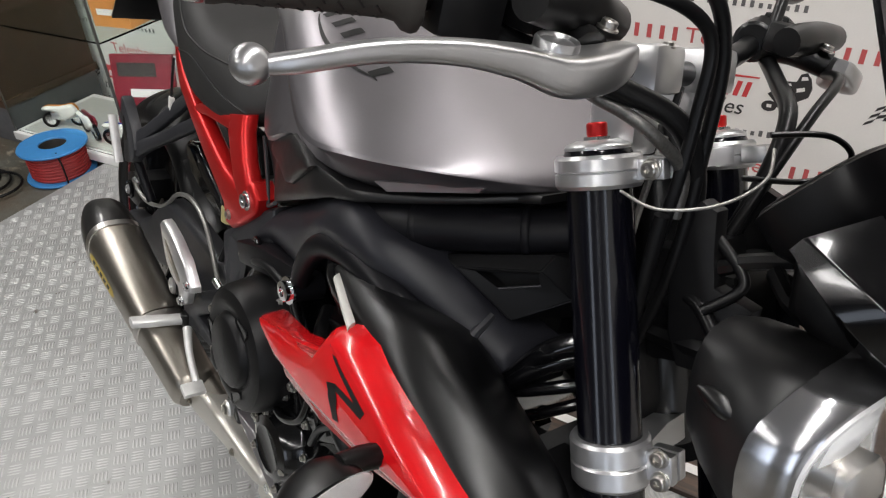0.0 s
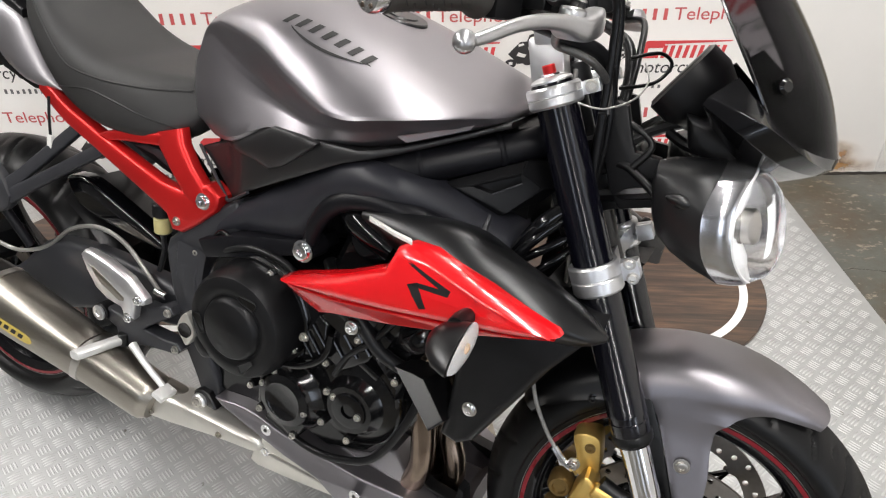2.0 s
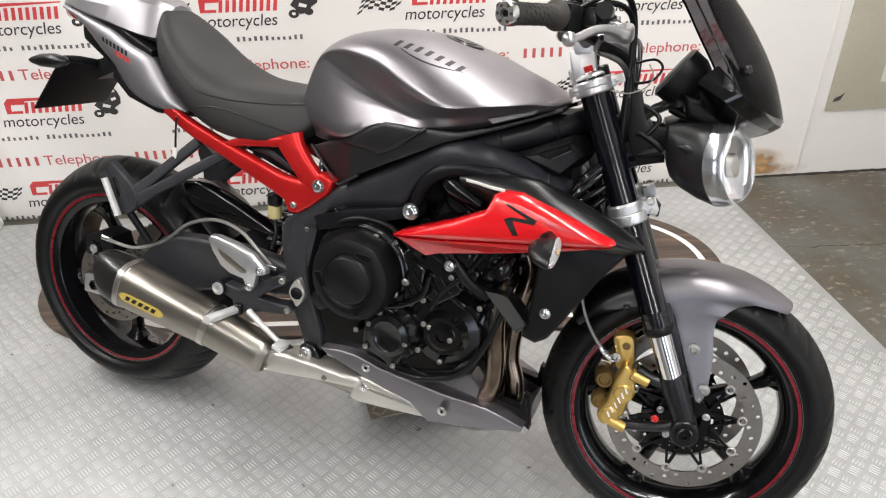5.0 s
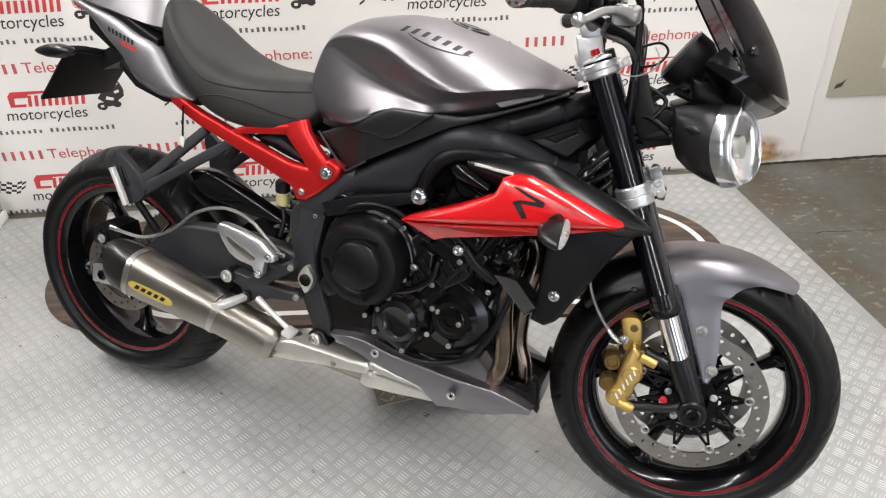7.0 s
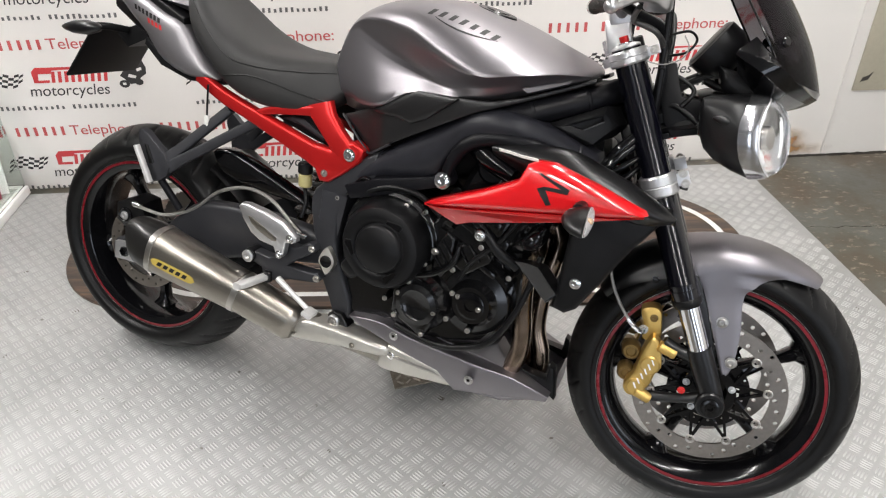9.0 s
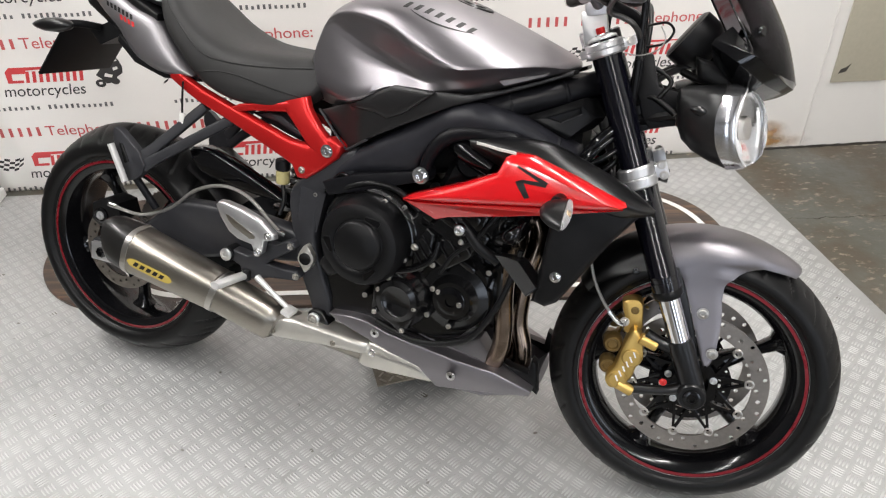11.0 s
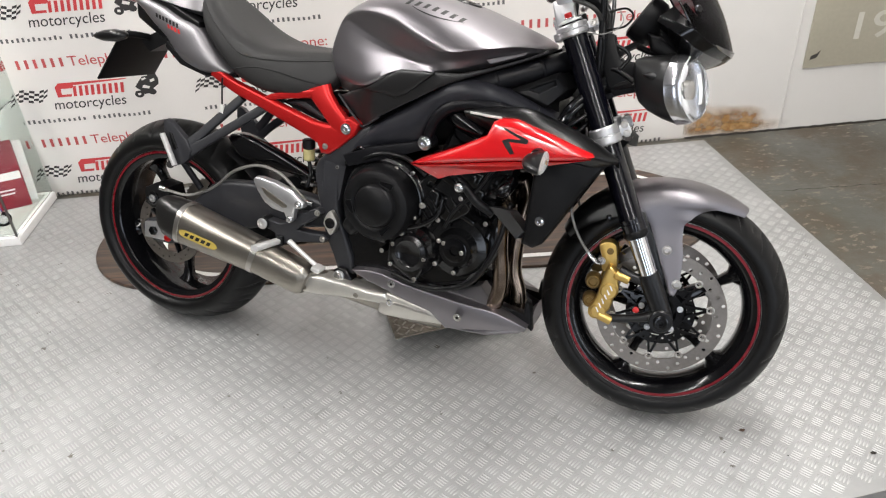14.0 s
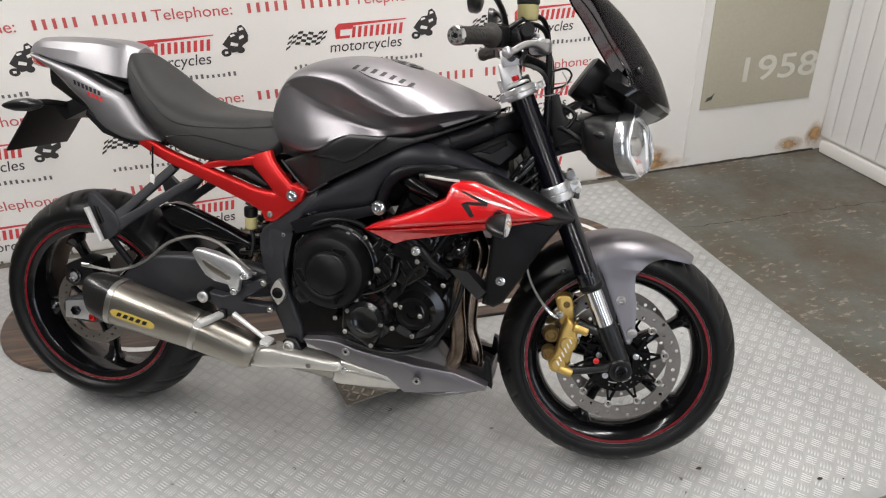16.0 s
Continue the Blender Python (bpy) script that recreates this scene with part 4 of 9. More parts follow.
def wheel(name, c, R, W, rim_r, rim_w, spoke0, xf, label):
    b = bmesh.new()
    w = rim_w
    add_lathe(b, [(rim_r - 0.004, -w), (rim_r + 0.006, -w), (rim_r + 0.007, -w + 0.004), (rim_r - 0.012, -w + 0.012), (rim_r - 0.022, -w * 0.45), (rim_r - 0.022, w * 0.45), (rim_r - 0.012, w - 0.012), (rim_r + 0.007, w - 0.004), (rim_r + 0.006, w), (rim_r - 0.004, w),
                  (rim_r - 0.020, w - 0.010), (rim_r - 0.030, w * 0.5), (rim_r - 0.034, 0), (rim_r - 0.030, -w * 0.5), (rim_r - 0.020, -w + 0.010)], c, (0, 1, 0), 96, True)
    rim = part(name, b, "rim_black", bike, label, xf)
    b = tyre_mesh(c, R, W, rim_r + 0.004, rim_w)
    part("tyre", b, "rubber", rim, "black sports tyre with slanting grooves", xf, 24)
    for s in (-1, 1):
        y = s * (w + 0.0006)
        for ra, wide, mt, lb in ((rim_r - 0.0046, 0.0068, "red_stripe", "red rim stripe"), (rim_r + 0.0034, 0.0011, "steel_polished", "bright thin line at the rim's edge")):
            b = bmesh.new()
            add_lathe(b, [(ra, y - s * 0.002), (ra + 0.0003, y), (ra + wide - 0.0003, y), (ra + wide, y - s * 0.002)], c, (0, 1, 0), 96, True)
            part("pinstripe", b, mt, rim, lb, xf)
    for k in range(5):
        a = radians(spoke0 + 72 * k)
        d, q = Vector((math.cos(a), 0, math.sin(a))), Vector((-math.sin(a), 0, math.cos(a)))
        rings = []
        for t, wd, th in ((0.030, 0.030, 0.036), (0.07, 0.018, 0.026), (0.11, 0.012, 0.018), (0.15, 0.0115, 0.016), (0.175, 0.015, 0.018), (rim_r - 0.036, 0.026, 0.024), (rim_r - 0.026, 0.044, 0.030)):
            rings.append([c + d * t + q * u * wd + Vector((0, v * th, 0)) for u, v in superellipse(1, 1, 3, 12)])
        b = bmesh.new()
        add_loft(b, rings)
        part("spoke", b, "rim_black", rim, "", xf)
    b = bmesh.new()
    add_cyl(b, c + Vector((0, -rim_w * 0.9, 0)), c + Vector((0, rim_w * 0.9, 0)), 0.042, None, 28, 0.004)
    part("hub", b, "rim_black", rim, "", xf)
    return rim


def brake_disc(parent, c, y, r_out, r_in, th, count, radii, q, tabs, phase, xf, name="brake_disc", mat="disc_steel", label="drilled steel brake disc"):
    """A rotor ring drilled right through, one hole to each sector, with tabs on its inner edge."""
    b = bmesh.new()

    def at(a, r, h):
        return b.verts.new(c + Vector((math.cos(a) * r, y + h, math.sin(a) * r)))

    def inner(a):
        return r_in - 0.0065 * max(0.0, math.cos((a - phase) * tabs)) ** 4 * (tabs > 0)

    for k in range(count):
        a0, a1 = 2 * math.pi * k / count, 2 * math.pi * (k + 1) / count
        ac, rc = (a0 + a1) / 2, radii[k % len(radii)]
        edge = []
        for f in (0, 0.25, 0.5, 0.75):
            edge.append((a0 + (a1 - a0) * f, r_out))
        for f in (0, 0.34, 0.67):
            edge.append((a1, r_out + (inner(a1) - r_out) * f))
        for f in (1, 0.75, 0.5, 0.25):
            a = a0 + (a1 - a0) * f
            edge.append((a, inner(a)))
        for f in (0, 0.34, 0.67):
            edge.append((a0, inner(a0) + (r_out - inner(a0)) * f))
        n = len(edge)
        sides = []
        for h in (-th, th):
            ring = [at(a, r, h) for a, r in edge]
            hole = []
            for a, r in edge:
                ang = math.atan2(r - rc, (a - ac) * rc)
                hole.append(at(ac + q * math.cos(ang) / rc, rc + q * math.sin(ang), h))
            sides.append((ring, hole))
            for m in range(n):
                b.faces.new((ring[m], ring[(m + 1) % n], hole[(m + 1) % n], hole[m]))
        (r0, h0), (r1, h1) = sides
        for m in range(n):
            b.faces.new((h0[m], h0[(m + 1) % n], h1[(m + 1) % n], h1[m]))
            if m < 4 or 7 <= m < 11:
                b.faces.new((r0[m], r0[(m + 1) % n], r1[(m + 1) % n], r1[m]))
    bmesh.ops.remove_doubles(b, verts=b.verts, dist=0.00003)
    bmesh.ops.recalc_face_normals(b, faces=b.faces)
    return part(name, b, mat, parent, label, xf, 30)


def wheel_things():
    fw = wheel("front_wheel", FRONT, 0.2895, 0.118, 0.2195, 0.050, 32, ST, "black five-spoke front wheel with red pinstripe")
    rw = wheel("rear_wheel", REAR, 0.312, 0.178, 0.2245, 0.075, 50, None, "black five-spoke rear wheel with red pinstripe")
    for s in (-1, 1):
        y = s * 0.062
        disc = brake_disc(fw, FRONT, y, 0.1490, 0.1165, 0.0025, 36, (0.1250, 0.1412, 0.1334), 0.0045, 10, 0.2, ST)
        # carrier with ten arms
        b = bmesh.new()
        add_lathe(b, [(0.036, -0.003), (0.054, -0.003), (0.054, 0.003), (0.036, 0.003)], FRONT + Vector((0, y, 0)), (0, 1, 0), 40, True)
        arms = []
        for k in range(10):
            a = 2 * math.pi * k / 10 + 0.2
            for da in (0.30, -0.30):
                a2 = a + da
                p0 = FRONT + Vector((math.cos(a2) * 0.052, y, math.sin(a2) * 0.052))
                p1 = FRONT + Vector((math.cos(a) * 0.110, y, math.sin(a) * 0.110))
                q = (p1 - p0).cross(Vector((0, 1, 0))).normalized()
                arm = bmesh.new()
                arms.append(arm)
                add_loft(arm, [[p0 + q * 0.0031 * u + Vector((0, v * 0.003, 0)) for u, v in ((1, 1), (-1, 1), (-1, -1), (1, -1))], [p1 + q * 0.0025 * u + Vector((0, v * 0.003, 0)) for u, v in ((1, 1), (-1, 1), (-1, -1), (1, -1))]])
        part("disc_carrier", b, "rim_black", disc, "black disc carrier with slender arms", ST)
        brake_disc(disc, FRONT, y - s * 0.006, 0.080, 0.060, 0.0012, 30, (0.074, 0.067), 0.0028, 0, 0, ST, "sensor_ring", "rim_black", "black drilled sensor ring")
        for arm in arms:
            part("carrier_arm", arm, "rim_black", disc, "", ST)
        for k in range(10):
            a = 2 * math.pi * k / 10 + 0.2
            p = FRONT + Vector((math.cos(a) * 0.1120, y + s * 0.001, math.sin(a) * 0.1120))
            b = bmesh.new()
            add_lathe(b, [(0.0095, 0), (0.0095, 0.003), (0.0075, 0.004), (0.0055, 0.0035), (0.0045, 0.001), (0, 0.001)], p, (0, s, 0), 14)
            part("bobbin", b, "steel_polished", disc, "", ST)
        for k in range(5):
            a = 2 * math.pi * k / 5 + 0.35
            p = FRONT + Vector((math.cos(a) * 0.046, y + s * 0.003, math.sin(a) * 0.046))
            bolt(disc, p, (0, s, 0), 0.0055, 0.006, "alloy", "bolt", ST)
    # rear disc on the right
    disc = brake_disc(rw, REAR, -0.082, 0.110, 0.078, 0.0025, 28, (0.087, 0.101, 0.094), 0.0036, 0, 0, None)
    for k in range(5):
        b = bmesh.new()
        a = 2 * math.pi * k / 5
        add_tube(b, [REAR + Vector((math.cos(a) * r, -0.078, math.sin(a) * r)) for r in (0.03, 0.05, 0.08)], 0.008, 8, 2)
        part("carrier_arm", b, "rim_black", disc)
    # sprocket and chain on the left
    b = bmesh.new()
    teeth = 46
    o = []
    for k in range(teeth * 2):
        a = math.pi * k / teeth
        r = 0.112 if k % 2 else 0.106
        o.append((REAR.x + r * math.cos(a), REAR.z + r * math.sin(a)))
    add_plate(b, o, 0.108, 0.114, 0.0008, 1)
    part("sprocket", b, "disc_steel", rw, "toothed steel rear sprocket")
    b = bmesh.new()
    for z0, z1 in ((0.426, 0.395), (0.206, 0.305)):
        add_box(b, (0.29, 0.111, (z0 + z1) / 2), (0.60, 0.012, 0.014), Matrix.Rotation(math.atan2(z0 - z1, 0.60), 4, "Y"), 0.002)
    part("chain", b, "steel_heated", bike, "greasy drive chain")
    return fw, rw


fw, rw = wheel_things()


def fork_xz(z):
    """The fork's line on the side view."""
    return 1.4145 - math.tan(RAKE) * (z - 0.300)


def fp(z, y, dx=0.0):
    return Vector((fork_xz(z) + dx, y, z))


DN = Vector((math.sin(RAKE), 0, -math.cos(RAKE)))
FWD = Vector((math.cos(RAKE), 0, math.sin(RAKE)))


def fork_leg(s):
    y = s * 0.103
    b = bmesh.new()
    top, low = fp(0.9425, y), fp(0.487, y)
    h = (low - top).length
    add_lathe(b, [(0, 0), (0.0255, 0), (0.027, 0.003), (0.027, 0.012), (0.0265, 0.016), (0.0265, h - 0.050), (0.0272, h - 0.049), (0.0272, h - 0.045), (0.0262, h - 0.044), (0.0262, h - 0.036), (0.0270, h - 0.035), (0.0270, h - 0.003), (0.0258, h), (0.021, h)], top, DN, 64)
    leg = part("fork_leg", b, "tube_black", bike, "glossy black upside-down fork tube", ST)
    b = bmesh.new()
    add_cyl(b, low, fp(0.375, y), 0.0205, None, 32)
    part("stanchion", b, "chrome", leg, "chromed inner fork tube", ST)
    b = bmesh.new()
    add_lathe(b, [(0.0270, 0), (0.0284, 0.002), (0.0284, 0.011), (0.0272, 0.014)], fp(0.503, y), DN, 36)
    part("dust_seal", b, "rubber", leg, "", ST)
    # bottom casting with axle clamp
    b = bmesh.new()
    rings = []
    for z, r, f in ((0.405, 0.0235, 0), (0.390, 0.0245, 0), (0.350, 0.0235, 0.001), (0.325, 0.0225, 0.002), (0.300, 0.0215, 0.002), (0.284, 0.014, 0.002)):
        c = fp(z, y, f)
        rings.append([c + FWD * u * r + Vector((0, v * r * 0.92, 0)) for u, v in superellipse(1, 1, 2.4, 24)])
    add_loft(b, rings)
    add_cyl(b, Vector((1.41, y - 0.026, 0.300)), Vector((1.41, y + 0.026, 0.300)), 0.027, None, 24, 0.003)
    foot = part("fork_bottom", b, "satin_black", leg, "black cast fork foot", ST)
    b = bmesh.new()
    add_lathe(b, [(0.0175, 0), (0.0175, 0.006), (0.014, 0.007), (0.0095, 0.007), (0.0085, 0.001), (0, 0.001)], Vector((1.41, y + s * 0.027, 0.300)), (0, s, 0), 24)
    part("axle_end", b, "engine_black", foot, "", ST)
    b = bmesh.new()
    add_lathe(b, [(0.0095, 0.0005), (0.0095, 0.0075), (0.0065, 0.0075), (0.0060, 0.002), (0, 0.002)], Vector((1.41, y + s * 0.027, 0.300)), (0, s, 0), 6)
    part("axle_socket", b, "engine_black", foot, "", ST)
    # caliper lugs reaching back
    b = bmesh.new()
    add_tube(b, [fp(0.385, y), fp(0.383, y) + Vector((-0.035, 0.012 * s * 0, 0.006)), Vector((1.305, y, 0.405))], [0.016, 0.012, 0.012], 10, 4)
    add_tube(b, [fp(0.312, y), Vector((1.355, y, 0.292)), Vector((1.285, y, 0.282))], [0.015, 0.010, 0.011], 10, 4)
    part("caliper_bracket", b, "satin_black", foot, "", ST)
    # caps
    b = bmesh.new()
    add_lathe(b, [(0.0262, 0), (0.0262, 0.0025), (0.0245, 0.0045), (0.016, 0.0075), (0.0, 0.0075)], top, -DN, 36)
    cap = part("fork_cap", b, "alloy", leg, "silver fork cap", ST)
    b = bmesh.new()
    add_cyl(b, top - DN * 0.0060, top - DN * 0.0100, 0.0120, 0.0115, 6)
    part("cap_nut", b, "alloy_bright", cap, "", ST)
    b = bmesh.new()
    add_lathe(b, [(0, 0.0075), (0.0075, 0.0075), (0.0080, 0.009), (0.0076, 0.0105), (0.0082, 0.0115), (0.0082, 0.0200), (0.0072, 0.0212), (0.0045, 0.0210), (0.004, 0.0195), (0, 0.0195)], top, -DN, 18)
    part("adjuster", b, "red_satin", cap, "red anodised adjuster", ST)
    # reflector screw
    bolt(leg, Vector((1.352, y + s * 0.026, 0.322)), (0, s, 0), 0.0055, 0.005, "tail_red", "red_marker", ST, "small red reflector")
    return leg


legs = [fork_leg(s) for s in (-1, 1)]


def clamp(z, zt, th, name, r, bolts, label):
    """A fork yoke: collars and a bridge between them."""
    b = bmesh.new()
    lugs = []
    for s in (-1, 1):
        y = s * 0.103
        p = fp(z, y)
        h = th
        add_lathe(b, [(0.0268, 0), (r - 0.002, 0), (r, 0.003), (r, h * 0.45), (r - 0.002, h * 0.5), (r, h * 0.55), (r, h - 0.003), (r - 0.002, h), (0.0268, h)], p, -DN, 40, True)
        # split lugs in front
        for q in (-1, 1):
            lug = bmesh.new()
            lugs.append(lug)
            add_box(lug, p + FWD * (r + 0.010) - DN * (h / 2) + Vector((0, -s * 0.012 + q * 0.0065, 0)), (0.024, 0.010, h * 0.62), Matrix.Rotation(-RAKE, 4, "Y"), 0.002)
    o = [(-0.080, -0.032), (-0.04, -0.050), (0.04, -0.050), (0.080, -0.032), (0.080, 0.026), (0.04, 0.018), (-0.04, 0.018), (-0.080, 0.026)]
    c = fp(z, 0) - DN * (th * 0.5)
    rings = []
    for h in (-th * 0.30, th * 0.30):
        rings.append([c - DN * h + FWD * (v) + Vector((0, u, 0)) for u, v in o])
    add_loft(b, rings)
    ob = part(name, b, "alloy", bike, label, ST, 30)
    for lug in lugs:
        part("clamp_lug", lug, "alloy", ob, "", ST)
    for s in (-1, 1):
        y = s * 0.103
        p = fp(z, y) + FWD * (r + 0.012) - DN * (th / 2)
        for k in range(bolts):
            off = 0 if bolts == 1 else (k - 0.5) * th * 0.5
            bolt(ob, p - DN * off + Vector((0, -s * 0.0005, 0)), (0, s, 0), 0.0062, 0.007, "steel_polished", "pinch_bolt", ST)
    return ob


top_yoke = clamp(0.915, 0.0, 0.026, "top_yoke", 0.0345, 1, "silver cast top fork yoke")
low_yoke = clamp(0.690, 0.0, 0.040, "lower_yoke", 0.0335, 2, "silver cast lower fork yoke")
b = bmesh.new()
add_cyl(b, Vector((1.155 - 0.03, 0, 0.955)), Vector((1.155 + 0.085, 0, 0.690)), 0.026, None, 24)
part("steering_head", b, "satin_black", bike, "", ST)
b = bmesh.new()
add_lathe(b, [(0, 0.03), (0.016, 0.03), (0.018, 0.027), (0.018, 0.0), (0, 0)], fp(0.928, 0, -0.030), -DN, 24)
part("stem_nut", b, "alloy_bright", top_yoke, "", ST)
b = bmesh.new()
add_cyl(b, fp(0.93, 0, 0.012), fp(0.93, 0, 0.012) - DN * 0.035, 0.020, None, 24, 0.003)
lock = part("ignition_lock", b, "satin_black", top_yoke, "black ignition lock", ST)
b = bmesh.new()
add_box(b, fp(0.93, 0, 0.012) - DN * 0.050, (0.006, 0.030, 0.030), Matrix.Rotation(radians(25), 4, "Z"), 0.002)
part("key", b, "plastic_black", lock, "black-headed key", ST)


def caliper(s):
    """A four-piston caliper over the disc."""
    y = s * 0.088
    o = [tuple(q) for q in spline([(1.282, 0.410), (1.298, 0.400), (1.305, 0.376), (1.309, 0.350), (1.299, 0.332), (1.293, 0.307), (1.270, 0.281), (1.252, 0.281), (1.244, 0.300), (1.259, 0.328), (1.264, 0.353), (1.271, 0.384)], 3, True)]
    b = bmesh.new()
    add_plate(b, o, s * 0.070, s * 0.112, 0.006, 3)
    ob = part("brake_caliper", b, "gold", bike, "gold radial brake caliper", ST, 30)
    for z, x, r in ((0.352, 1.287, 0.0195), (0.300, 1.268, 0.0185)):
        b = bmesh.new()
        add_lathe(b, [(r, 0), (r, 0.010), (r - 0.003, 0.0135), (0.0, 0.0135)], Vector((x, s * 0.103, z)), (0, s, 0), 26)
        part("piston_cover", b, "gold", ob, "", ST)
    # bridge to the inner half, dirtier
    b = bmesh.new()
    add_plate(b, [tuple(q) for q in spline([(1.252, 0.452), (1.272, 0.462), (1.290, 0.456), (1.296, 0.430), (1.298, 0.400), (1.282, 0.388), (1.264, 0.394), (1.262, 0.420)], 3, True)], s * 0.040, s * 0.082, 0.005, 2)
    br = part("caliper_bridge", b, "gold", ob, "gold upper bridge of the caliper", ST)
    bolt(br, Vector((1.279, s * 0.082, 0.440)), (0, s, 0), 0.006, 0.003, "bronze_dark", "bolt", ST)
    for x, z, r in ((1.248, 0.362, 0.019), (1.245, 0.314, 0.018)):
        b = bmesh.new()
        add_lathe(b, [(0.0, 0), (r, 0.0), (r, 0.024), (r - 0.004, 0.030), (r - 0.008, 0.030), (r - 0.010, 0.026), (0, 0.026)], Vector((x, s * 0.058, z)), (0, s, 0), 22)
        part("piston_housing", b, "bronze_dark", ob, "dirty bronze piston housing", ST)
    for (x0_, z0_), (x1_, z1_) in (((1.296, 0.396), (1.330, 0.384)), ((1.268, 0.291), (1.300, 0.279))):
        b = bmesh.new()
        add_cyl(b, (x0_, s * 0.108, z0_), (x1_, s * 0.108, z1_), 0.0115, None, 18, 0.002)
        part("mount_lug", b, "gold", ob, "", ST)
    # a row of slanting pale bars on the outer face
    for k in range(6):
        b = bmesh.new()
        cx, cz = 1.2655 + 0.0052 * k, 0.305 + 0.0112 * k
        add_box(b, (cx, s * 0.1170, cz), (0.0030, 0.0006, 0.0125), Matrix.Rotation(radians(-28), 4, "Y"))
        part("pale_bar", b, "decal_white", ob, "", ST)
    bolt(ob, Vector((1.262, s * 0.100, 0.420)), (0, s, 0), 0.007, 0.010, "steel_polished", "banjo_bolt", ST)
    return ob


cals = [caliper(s) for s in (-1, 1)]
for s in (-1, 1):
    b = bmesh.new()
    add_tube(b, [(1.262, s * 0.110, 0.418), (1.244, s * 0.100, 0.421), (1.212, s * 0.092, 0.456), (1.188, s * 0.088, 0.500), (1.180, s * 0.086, 0.540), (1.190, s * 0.080, 0.60), (1.195, s * 0.07, 0.70), (1.165, s * 0.055, 0.86), (1.150, s * 0.03, 0.955)], 0.0031, 8, 6)
    h = part("brake_hose", b, "braided_hose", bike, "braided steel front brake hose", ST)
    b = bmesh.new()
    add_tube(b, [(1.262, s * 0.110, 0.418), (1.253, s * 0.104, 0.417), (1.240, s * 0.099, 0.425), (1.230, s * 0.097, 0.435)], 0.0052, 8, 3)
    part("hose_end", b, "alloy_bright", h, "", ST)

# front mudguard


STAY = [(0.532, 1.347, 1.446), (0.524, 1.352, 1.4370), (0.5134, 1.3585, 1.4330), (0.4834, 1.3715, 1.4345), (0.4502, 1.385, 1.4400), (0.4085, 1.401, 1.4415), (0.380, 1.412, 1.4400), (0.362, 1.419, 1.4365), (0.3525, 1.424, 1.4315)]
STB = ((1.4035, 0.459), (1.4345, 0.383))


